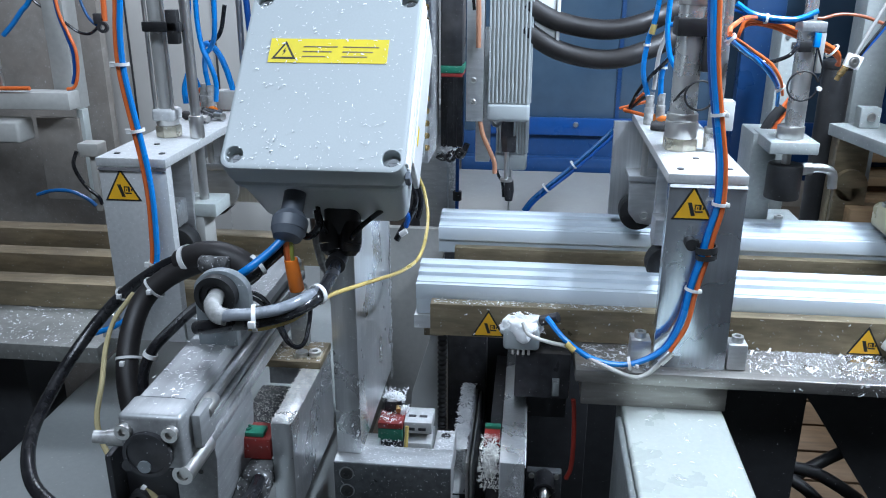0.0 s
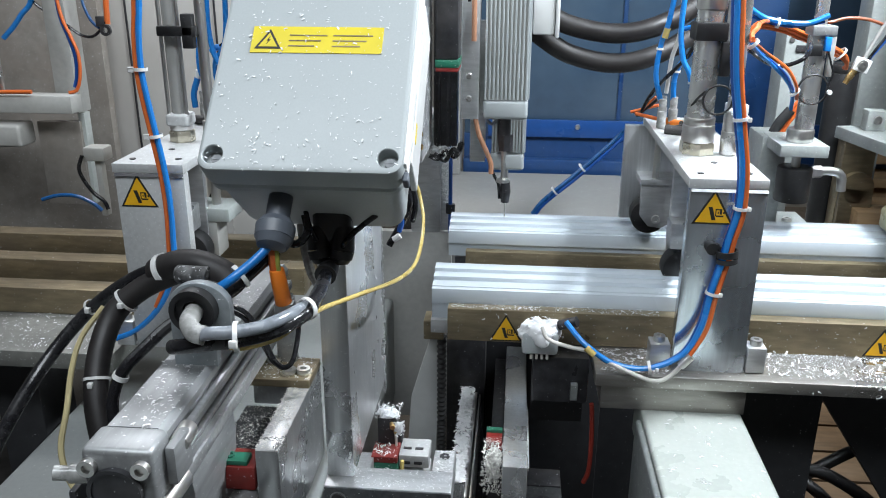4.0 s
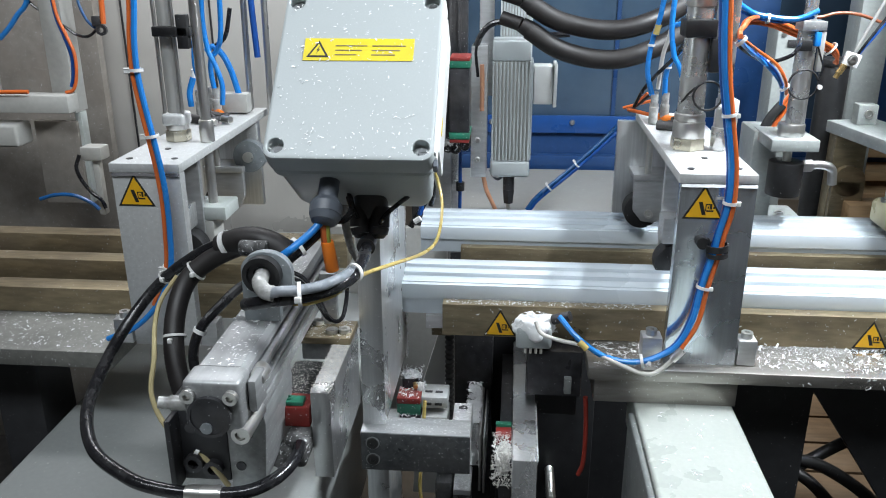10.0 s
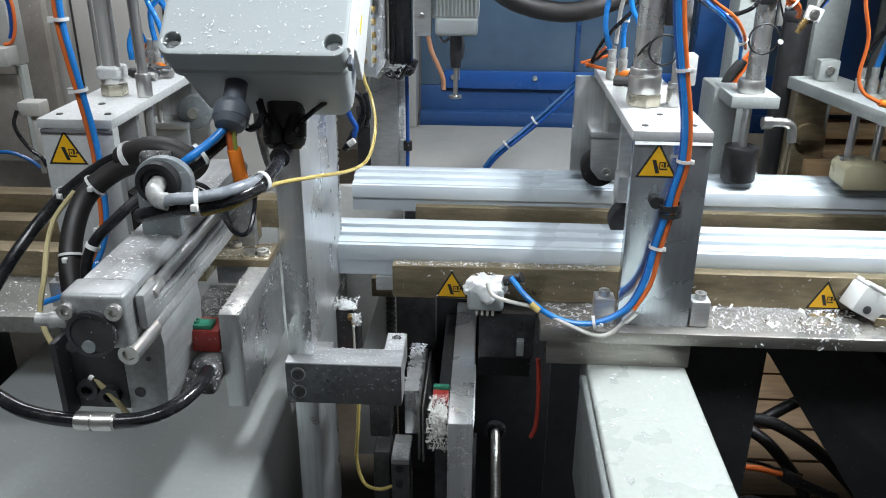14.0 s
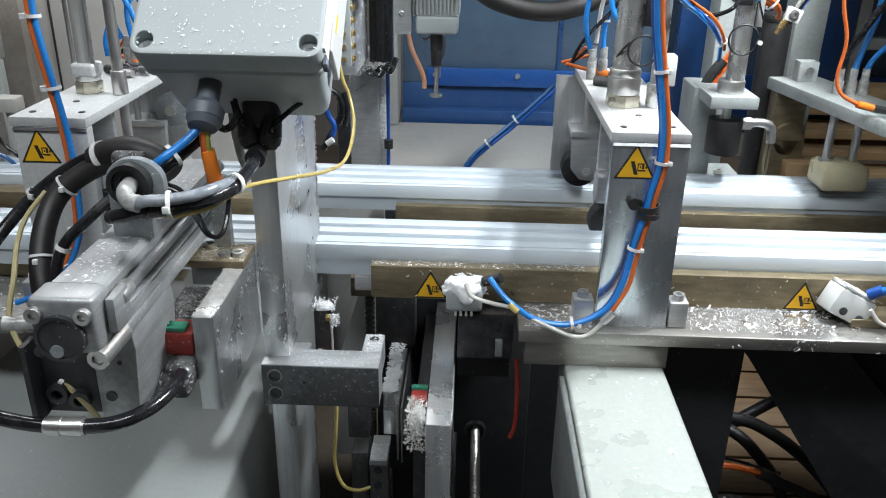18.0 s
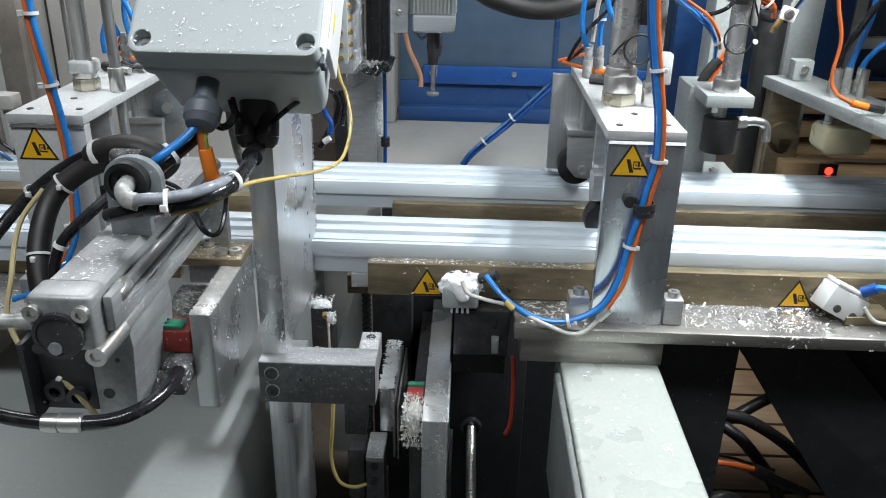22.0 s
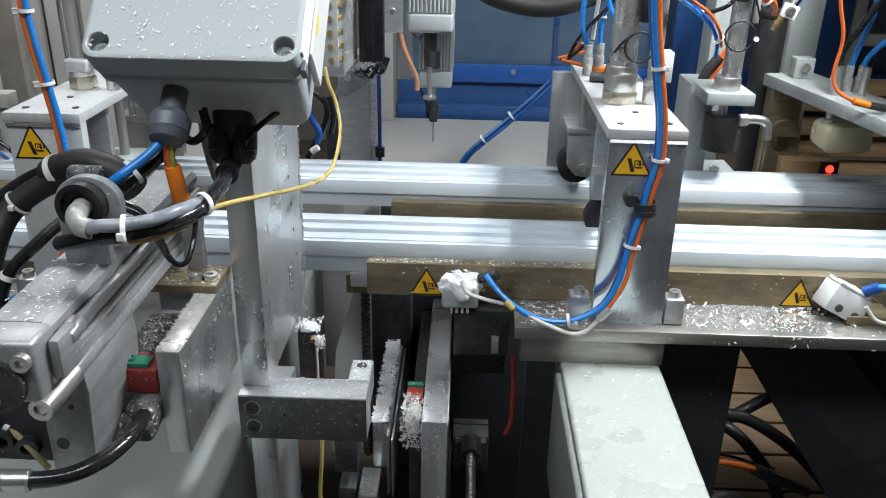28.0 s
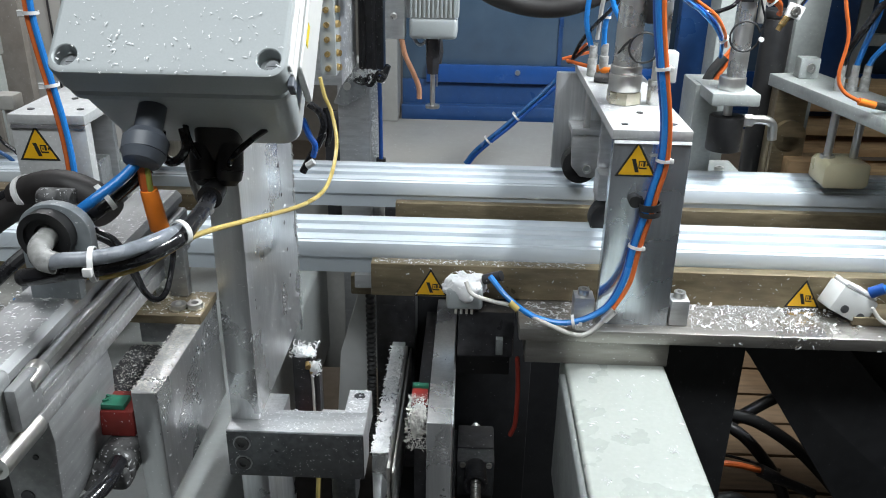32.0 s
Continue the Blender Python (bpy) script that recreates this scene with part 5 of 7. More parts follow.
def slide_motor():
    t = unit_thing("slide_cylinder", (-0.29, 0.8, 0.93), "dusty aluminium actuator with dark end cap", "actuator")
    pts = [(-0.321, 1.055), (-0.321, 1.105), (-0.317, 1.109), (-0.274, 1.109), (-0.269, 1.103), (-0.269, 1.096), (-0.274, 1.094), (-0.274, 1.089), (-0.265, 1.086),
           (-0.265, 1.078), (-0.271, 1.075), (-0.271, 1.070), (-0.263, 1.067), (-0.263, 1.058), (-0.268, 1.056), (-0.268, 1.043), (-0.321, 1.043)]
    part("body", prism(pts, "y", 0.651, 1.03), ALU_DULL, t)
    part("groove_rail", block(-0.2685, -0.2625, 0.66, 1.02, 1.0875, 1.0925, 0.0008), ALU_FLAT, t)
    part("groove_rail", block(-0.2685, -0.2615, 0.66, 1.02, 1.0705, 1.0745, 0.0008), ALU_FLAT, t)
    part("bottom_rail", block(-0.272, -0.2615, 0.668, 1.02, 1.044, 1.0565, 0.001), ALU_FLAT, t)
    part("end_cap", block(-0.3225, -0.264, 0.614, 0.650, 1.056, 1.111, 0.005, 3), ALU_DULL, t)
    part("bore_cover", join(rod((-0.2955, 0.615, 1.074), (-0.2955, 0.609, 1.074), 0.0215, 32), ring((-0.2955, 0.612, 1.074), (-0.2955, 0.6075, 1.074), 0.0225, 0.019, 32)), DARK_STEEL, t)
    part("dust_pocket", rod((-0.299, 0.6088, 1.062), (-0.299, 0.6068, 1.062), 0.0062, 16), EAR_PAINT, t)
    for x, z in ((-0.316, 1.096), (-0.2725, 1.096)):
        part("bolt", hex_bolt((x, 0.614, z), (0, -1, 0), 0.0074, 0.006), STEEL, t)
    part("tie_tube", join(ring((-0.268, 0.615, 1.050), (-0.2665, 0.668, 1.0505), 0.0098, 0.0055), rod((-0.268, 0.618, 1.050), (-0.2665, 0.66, 1.0505), 0.0055, 6)), STEEL, t)
    part("cap_clamp", block(-0.2635, -0.254, 0.634, 0.668, 1.066, 1.102, 0.003, 2), ALU_DULL, t)
    part("clamp_cylinder", rod((-0.260, 0.655, 1.092), (-0.260, 0.678, 1.094), 0.0085, 18, None, 0.001), STEEL, t)
    part("air_fitting", join(rod((-0.324, 0.628, 1.078), (-0.340, 0.625, 1.079), 0.008, 14), rod((-0.340, 0.625, 1.079), (-0.352, 0.622, 1.081), 0.0062, 14)), CLEAR_TUBE, t, "pale push-in air fitting")
    part("lower_seat", rod((-0.318, 0.614, 1.058), (-0.318, 0.6125, 1.058), 0.0055, 14), DARK_STEEL, t)
    part("bracket", join(block(-0.372, -0.312, 0.690, 0.73, 0.940, 1.043, 0.002), block(-0.372, -0.365, 0.665, 0.69, 0.940, 1.03, 0.002)), DARK_PAINT, t, "dark cast bracket under the actuator")
    for x, z in ((-0.352, 0.965), (-0.33, 0.958)):
        part("casting_boss", ring((x, 0.690, z), (x, 0.682, z), 0.011, 0.006, 18), DARK_STEEL, t)
    part("lug", prism([(-0.311, 0.933), (-0.311, 1.0425), (-0.268, 1.0425), (-0.2655, 1.018), (-0.270, 0.95), (-0.276, 0.933)], "y", 0.687, 0.80, 0.002), ALU_DULL, t)
    part("lug_hole", rod((-0.298, 0.6872, 0.963), (-0.298, 0.6862, 0.963), 0.0058, 16), DARK_STEEL, t)
    part("lug_screw", rod((-0.284, 0.6872, 1.003), (-0.284, 0.686, 1.003), 0.0025, 10), DARK_STEEL, t)
    return t


LID = Matrix(((1, 0, 0, -0.189), (0, 0.692, 0.722, 0.8087), (0, 0.722, -0.692, 1.2873), (0, 0, 0, 1)))


def rounded_loop(b, x0, x1, y0, y1, r, z, seg=6):
    """Verts round a rectangle with rounded corners, at depth z."""
    out = []
    for cx, cy, a0 in ((x1 - r, y1 - r, 0), (x0 + r, y1 - r, 90), (x0 + r, y0 + r, 180), (x1 - r, y0 + r, 270)):
        for k in range(seg + 1):
            a = radians(a0 + 90 * k / seg)
            out.append(b.verts.new((cx + r * math.cos(a), cy + r * math.sin(a), z)))
    return out


def bridge_loops(b, rows):
    n = len(rows[0])
    for a, c in zip(rows, rows[1:]):
        for k in range(n):
            b.faces.new((a[k], a[(k + 1) % n], c[(k + 1) % n], c[k]))


def lid_shell(w, h, depth, wells, r=0.0105, sunk=0.013):
    """A lid with rounded rims, a lip and four sunk screw wells."""
    b = bmesh.new()
    rows = [rounded_loop(b, -w + i, w - i, i, h - i, max(0.004, 0.014 - i), z) for i, z in ((0.0035, 0.0), (0.0012, 0.0008), (0.0, 0.0035), (0.0, depth - 0.006), (0.0008, depth - 0.002), (0.003, depth), (0.02, depth))]
    bridge_loops(b, rows)
    edges = [b.edges.get((rows[0][k], rows[0][(k + 1) % len(rows[0])])) for k in range(len(rows[0]))]
    for x, y in wells:
        rim = [[b.verts.new((x + q * math.cos(a), y + q * math.sin(a), z)) for a in (2 * math.pi * k / 24 for k in range(24))] for q, z in ((r, 0.0), (r - 0.0008, 0.001), (r - 0.0012, sunk))]
        bridge_loops(b, rim)
        b.faces.new(rim[-1])
        edges += [b.edges.get((rim[0][k], rim[0][(k + 1) % 24])) for k in range(24)]
    bmesh.ops.triangle_fill(b, use_beauty=True, use_dissolve=False, edges=edges)
    bmesh.ops.recalc_face_normals(b, faces=b.faces)
    return b


def tray_shell(w, h, z0, z1):
    """The deep half of the box: tapered, with big rounded lower edges."""
    b = bmesh.new()
    rows = [rounded_loop(b, -w + i, w - i, i, h - i, 0.016, z) for i, z in
            ((0.02, z0), (0.0025, z0), (0.0, z0 + 0.003), (0.0, z0 + 0.009), (0.0035, z0 + 0.013), (0.005, z0 + 0.03), (0.0095, z1 - 0.02), (0.0125, z1 - 0.008), (0.02, z1 - 0.0015), (0.03, z1))]
    bridge_loops(b, rows)
    b.faces.new(rows[-1])
    bmesh.ops.recalc_face_normals(b, faces=b.faces)
    return b


def junction_box():
    """Drawn flat with x across, y up the lid and z into the depth, then leant back on its post."""
    t = unit_thing("junction_box", (-0.18, 0.9, 1.22), "grey plastic junction box tilted back on a post, dusted with chips", "junction box")
    w, h = 0.0975, 0.238
    def leant(b):
        b.transform(LID)
        bmesh.ops.recalc_face_normals(b, faces=b.faces)
        return b
    wells = [(x, y) for x in (-0.083, 0.083) for y in (0.017, h - 0.017)]
    part("case", leant(tray_shell(w - 0.0012, h, 0.0315, 0.146)), BOX_PLASTIC, t)
    # white strips and a pale sheet paint the lamp-lit right side of the box
    part("lit_edge_strip", leant(block(w - 0.001, w + 0.0022, 0.014, h - 0.010, 0.005, 0.014, 0.0006, 1)), TIE, t, "white strip for the lit edge of the lid")
    part("lit_edge_strip", leant(block(w - 0.001, w + 0.0026, 0.014, h - 0.010, 0.017, 0.029, 0.0006, 1)), TIE, t)
    part("lit_side_sheet", leant(block(w - 0.004, w + 0.0022, 0.036, h - 0.008, 0.042, 0.100, 0.001, 1)), WHITE_PAINT, t, "pale sheet for the lit side of the box")
    part("side_sticker", leant(block(w + 0.0020, w + 0.0026, 0.066, 0.088, 0.050, 0.057, 0)), STICKER_LABEL, t)
    part("hinge_notch", leant(block(w - 0.0015, w + 0.004, 0.002, 0.012, 0.016, 0.030, 0.001, 1)), GLAND_PLASTIC, t)
    lid = part("lid", leant(lid_shell(w, h, 0.031, wells)), BOX_PLASTIC, t)
    for x, y in wells:
        # heads coloured dark to deepen the shade at the bottom of the wells
        part("screw_head", leant(join(rod((x + 0.001, y, 0.0128), (x + 0.001, y, 0.0095), 0.0052, 16), block(x - 0.003, x + 0.005, y - 0.0006, y + 0.0006, 0.0090, 0.0096, 0))), DARK_FACE, lid)
    part("label", leant(block(-0.066, 0.066, 0.1335, 0.1655, -0.0008, 0.001, 0)), STICKER_LABEL, t, "yellow warning label with two lines of print")
    part("label_sign", leant(prism([(-0.062, 0.138), (-0.035, 0.138), (-0.0485, 0.162)], "z", -0.0012, 0)), INK, t)
    part("label_sign_field", leant(prism([(-0.058, 0.1402), (-0.039, 0.1402), (-0.0485, 0.157)], "z", -0.0016, 0)), STICKER_LABEL, t)
    part("label_bolt", leant(prism([(-0.0505, 0.1425), (-0.0465, 0.1485), (-0.0485, 0.1485), (-0.0470, 0.1535), (-0.0505, 0.1472), (-0.0487, 0.1472)], "z", -0.0019, 0)), INK, t)
    for k in range(3):
        for x0, x1 in ((-0.028, 0.010), (0.016, 0.056)):
            part("print_line", leant(block(x0, x1 - 0.006 * (2 - k), 0.141 + 0.0065 * k, 0.1424 + 0.0065 * k, -0.0012, 0, 0)), ZINC, t)
    part("gland", join(rod((-0.219, 0.858, 1.252), (-0.219, 0.836, 1.231), 0.0120, 28), rod((-0.219, 0.836, 1.231), (-0.219, 0.831, 1.226), 0.0150, 30, 0.0196), rod((-0.219, 0.831, 1.226), (-0.219, 0.822, 1.217), 0.0196, 30, 0.0190),
                       rod((-0.219, 0.822, 1.217), (-0.2195, 0.816, 1.211), 0.0190, 30, 0.0150), rod((-0.2195, 0.816, 1.211), (-0.2195, 0.8135, 1.2085), 0.0150, 30, 0.0090)), GLAND_PLASTIC, t)
    boot = part("black_gland", block(-0.1985, -0.1575, 0.886, 0.914, 1.186, 1.240, 0.009, 4), RUBBER, t, "two-lobed black rubber cable boot")
    for x, a in ((-0.1915, -0.002), (-0.1675, 0.001)):
        part("boot_lobe", join(rod((x + a, 0.897, 1.206), (x, 0.889, 1.182), 0.0120, 20, 0.0132), rod((x, 0.889, 1.182), (x - a, 0.8865, 1.1735), 0.0132, 20, 0.0120), rod((x - a, 0.8865, 1.1735), (x - a, 0.885, 1.168), 0.0120, 20, 0.0075)), RUBBER, boot)
    part("gland_ring", join(ring((-0.1805, 0.885, 1.1655), (-0.1805, 0.866, 1.1635), 0.0105, 0.0068, 22), ring((-0.1805, 0.870, 1.1640), (-0.1805, 0.864, 1.1634), 0.0115, 0.0068, 22)), RUBBER, t)
    part("orange_cable", tube([(-0.2195, 0.822, 1.224), (-0.2195, 0.820, 1.205), (-0.2195, 0.820, 1.190), (-0.218, 0.822, 1.176)], 0.0056), HOSE_ORANGE, t)
    part("orange_core", tube([(-0.2165, 0.8185, 1.216), (-0.2152, 0.8165, 1.200), (-0.215, 0.8165, 1.190), (-0.2145, 0.818, 1.178)], 0.0024), HOSE_GREENISH, t)
    part("orange_plug", rod((-0.2180, 0.820, 1.186), (-0.2142, 0.824, 1.148), 0.0074, 14, 0.0084, 0.001), ORANGE_PLASTIC, t, "orange plug")
    part("earth_wire", tube([(-0.166, 0.884, 1.185), (-0.162, 0.878, 1.194), (-0.153, 0.878, 1.205), (-0.141, 0.882, 1.215), (-0.13, 0.89, 1.222)], 0.0030), HOSE_BLACK, t)
    part("earth_wire", tube([(-0.192, 0.880, 1.196), (-0.1955, 0.878, 1.205), (-0.200, 0.880, 1.216), (-0.203, 0.885, 1.226)], 0.0028), HOSE_BLACK, t)
    part("loop_wire", tube([(-0.217, 0.862, 1.226), (-0.218, 0.860, 1.206), (-0.211, 0.860, 1.198), (-0.202, 0.860, 1.202), (-0.196, 0.862, 1.213), (-0.199, 0.866, 1.228)], 0.0042, 10), HOSE_BLACK, t)
    part("pale_lead", tube([(-0.221, 0.93, 1.225), (-0.2205, 0.93, 1.190), (-0.218, 0.93, 1.165), (-0.213, 0.93, 1.140), (-0.206, 0.935, 1.12)], 0.0052, 10), CLEAR_TUBE, t)
    return t


def unit_hoses():
    t = unit_thing("unit_hoses", (-0.25, 0.8, 1.05), "glossy black hoses tied together with a thin yellow tube", "hoses")
    arch = [(-0.304, 1.108), (-0.304, 1.168)] + [(-0.275 + 0.0295 * math.cos(a), 1.1685 + 0.0245 * math.sin(a)) for a in (math.pi - math.pi * k / 16 for k in range(1, 16))] + [(-0.2455, 1.168), (-0.2455, 1.146), (-0.262, 1.128), (-0.262, 1.108)]
    part("ear", prism(arch, "y", 0.760, 0.771, 0.0012), EAR_PAINT, t, "worn dark grey hose eye")
    part("bushing", join(ring((-0.2775, 0.760, 1.1685), (-0.2775, 0.748, 1.1685), 0.0215, 0.0165), ring((-0.2775, 0.758, 1.1685), (-0.2775, 0.752, 1.1685), 0.0165, 0.010)), RUBBER, t)
    part("elbow_cuff", tube([(-0.2775, 0.757, 1.1675), (-0.2745, 0.735, 1.1665), (-0.266, 0.722, 1.1625), (-0.255, 0.719, 1.161)], 0.0088, 16), CLEAR_TUBE, t, "pale plastic elbow")
    part("milky_hose", tube([(-0.258, 0.7175, 1.162), (-0.246, 0.716, 1.1655), (-0.231, 0.718, 1.166), (-0.206, 0.727, 1.168), (-0.190, 0.747, 1.169), (-0.183, 0.772, 1.166), (-0.180, 0.792, 1.162)], 0.0060, 14), HOSE_GREY, t, "milky grey hose")
    part("black_hose", tube([(-0.291, 0.736, 1.140), (-0.276, 0.730, 1.1445), (-0.253, 0.725, 1.151), (-0.227, 0.726, 1.155), (-0.203, 0.735, 1.159), (-0.186, 0.755, 1.161), (-0.178, 0.780, 1.1615), (-0.1765, 0.803, 1.163), (-0.1775, 0.835, 1.163), (-0.180, 0.868, 1.164)], 0.0073, 14), HOSE_BLACK, t)
    part("hose_end", rod((-0.288, 0.735, 1.1408), (-0.296, 0.738, 1.1385), 0.0073, 14, 0.0068, 0.001), RUBBER, t)
    part("yellow_tube", tube([(-0.136, 1.20, 1.205), (-0.131, 1.20, 1.181), (-0.122, 1.20, 1.156), (-0.113, 1.17, 1.122), (-0.113, 1.09, 1.098), (-0.124, 1.0, 1.107), (-0.150, 0.88, 1.136), (-0.171, 0.80, 1.154), (-0.187, 0.768, 1.151), (-0.196, 0.745, 1.150), (-0.207, 0.734, 1.149), (-0.223, 0.727, 1.147), (-0.236, 0.726, 1.147)], 0.0025, 10), HOSE_YELLOW, t)
    for p, q, r in (((-0.1795, 0.777, 1.1635), (-0.1775, 0.781, 1.1635), 0.0112), ((-0.2295, 0.7215, 1.160), (-0.2255, 0.7225, 1.160), 0.0138)):
        tie = part("cable_tie", ring(p, q, r, r - 0.0013, 22), TIE, t)
        part("tie_head", block(q[0] - 0.004, q[0] + 0.003, q[1] - r - 0.003, q[1] - r + 0.001, q[2] - 0.004, q[2] + 0.003, 0.001), TIE, tie)
    part("bundle_wrap", tube([(-0.372, 0.885, 1.150), (-0.345, 0.88, 1.162), (-0.318, 0.875, 1.165), (-0.292, 0.868, 1.158), (-0.275, 0.86, 1.146)], 0.0165, 16, 8, 0.012, 0.006), SUCTION, t)
    part("wrap_tie", ring((-0.364, 0.884, 1.154), (-0.358, 0.883, 1.157), 0.0182, 0.0168, 20), TIE, t)
    part("bundle_knot", join(rod((-0.338, 0.862, 1.160), (-0.300, 0.855, 1.160), 0.010, 12, 0.012, 0.003), rod((-0.315, 0.852, 1.152), (-0.285, 0.845, 1.146), 0.009, 12, 0.011, 0.003)), DUSTY_LUMP, t)
    part("long_hose", tube([(-0.345, 0.882, 1.166), (-0.40, 0.886, 1.142), (-0.455, 0.888, 1.102), (-0.488, 0.855, 1.062), (-0.502, 0.80, 1.026), (-0.497, 0.735, 0.998), (-0.465, 0.68, 0.980), (-0.416, 0.652, 0.967), (-0.38, 0.643, 0.961),
                            (-0.335, 0.641, 0.958), (-0.285, 0.648, 0.957), (-0.255, 0.67, 0.960), (-0.242, 0.705, 0.962), (-0.245, 0.74, 0.958)], 0.0075, 12, 10), HOSE_BLACK, t)
    part("hose_ferrule", join(rod((-0.342, 0.641, 0.958), (-0.329, 0.6415, 0.9575), 0.0096, 16), rod((-0.327, 0.6415, 0.9575), (-0.308, 0.643, 0.9572), 0.0096, 16), rod((-0.345, 0.641, 0.958), (-0.306, 0.643, 0.957), 0.0086, 16)), STEEL, t)
    part("thick_hose", tube([(-0.345, 0.88, 1.155), (-0.385, 0.875, 1.136), (-0.412, 0.860, 1.112), (-0.418, 0.83, 1.08), (-0.412, 0.80, 1.045), (-0.400, 0.78, 1.01), (-0.385, 0.77, 0.98)], 0.0125, 16, 8, 0.012, 0.005), SUCTION, t, "thick dark sleeved hose")
    part("branch_hose", tube([(-0.29, 0.80, 1.142), (-0.315, 0.79, 1.138), (-0.335, 0.77, 1.122), (-0.352, 0.752, 1.104), (-0.362, 0.745, 1.08), (-0.362, 0.74, 1.055), (-0.352, 0.735, 1.03)], 0.0058, 10), HOSE_BLACK, t)
    part("branch_tie", ring((-0.354, 0.751, 1.100), (-0.356, 0.750, 1.096), 0.0078, 0.0066, 14), TIE, t)
    part("thin_yellow", tube([(-0.425, 0.862, 1.118), (-0.435, 0.83, 1.098), (-0.430, 0.795, 1.08), (-0.415, 0.752, 1.06), (-0.408, 0.72, 1.03), (-0.385, 0.70, 1.0), (-0.349, 0.692, 0.975), (-0.326, 0.683, 0.958), (-0.312, 0.680, 0.94)], 0.0030, 8), CLEAR_YELLOW, t)
    part("yellow_tie", ring((-0.351, 0.6925, 0.976), (-0.347, 0.6915, 0.974), 0.0052, 0.0040, 12), TIE, t)
    part("blue_tube", tube([(-0.222, 0.818, 1.212), (-0.234, 0.806, 1.200), (-0.256, 0.786, 1.184), (-0.278, 0.80, 1.168), (-0.30, 0.83, 1.152), (-0.33, 0.86, 1.135)], 0.0046, 12), HOSE_BLUE, t)
    part("black_tube", tube([(-0.219, 0.828, 1.203), (-0.234, 0.818, 1.190), (-0.254, 0.80, 1.174), (-0.276, 0.81, 1.158), (-0.30, 0.84, 1.142)], 0.006, 12), HOSE_BLACK, t)
    part("cable_tie", ring((-0.246, 0.802, 1.186), (-0.249, 0.7995, 1.184), 0.0125, 0.0113, 16), TIE, t)
    part("back_loop", tube([(-0.172, 1.232, 1.066), (-0.160, 1.236, 1.088), (-0.150, 1.240, 1.105), (-0.141, 1.240, 1.13), (-0.146, 1.238, 1.150), (-0.160, 1.236, 1.162)], 0.0052, 10), HOSE_BLACK, t)
    part("back_loop", tube([(-0.170, 1.240, 1.140), (-0.161, 1.236, 1.118), (-0.153, 1.234, 1.104), (-0.157, 1.234, 1.088)], 0.0044, 10), HOSE_NAVY, t)
    part("back_loop", tube([(-0.139, 1.246, 1.155), (-0.134, 1.246, 1.125), (-0.139, 1.246, 1.10)], 0.0044, 10), HOSE_BLACK, t)
    part("back_tie", rod((-0.155, 1.230, 1.083), (-0.165, 1.230, 1.076), 0.0048, 8), TIE, t)
    part("loop_cable", tube([(-0.26, 0.80, 1.155), (-0.240, 0.79, 1.150), (-0.222, 0.775, 1.135), (-0.208, 0.76, 1.119), (-0.198, 0.756, 1.113), (-0.190, 0.76, 1.118), (-0.188, 0.775, 1.135), (-0.190, 0.79, 1.150)], 0.0025, 8), HOSE_BLACK, t)
    part("loop_cable", tube([(-0.262, 0.802, 1.148), (-0.244, 0.795, 1.142), (-0.226, 0.78, 1.128), (-0.212, 0.768, 1.114), (-0.205, 0.768, 1.108)], 0.0024, 8), HOSE_BLACK, t)
    for x, y, z, d, r in ((-0.452, 0.888, 1.106, (-0.8, 0.1, -0.6), 0.0095), (-0.414, 0.812, 1.06, (0.1, -0.4, -0.6), 0.0145), (-0.40, 0.868, 1.125, (-0.7, -0.2, -0.6), 0.0150)):
        d = Vector(d).normalized() * 0.003
        tie = part("cable_tie", ring((x, y, z), (x + d.x, y + d.y, z + d.z), r, r - 0.0012, 20), TIE, t)
        part("tie_head", block(x - 0.003, x + 0.003, y - r - 0.004, y - r + 0.001, z - 0.003, z + 0.003, 0.001), TIE, tie)
    return t


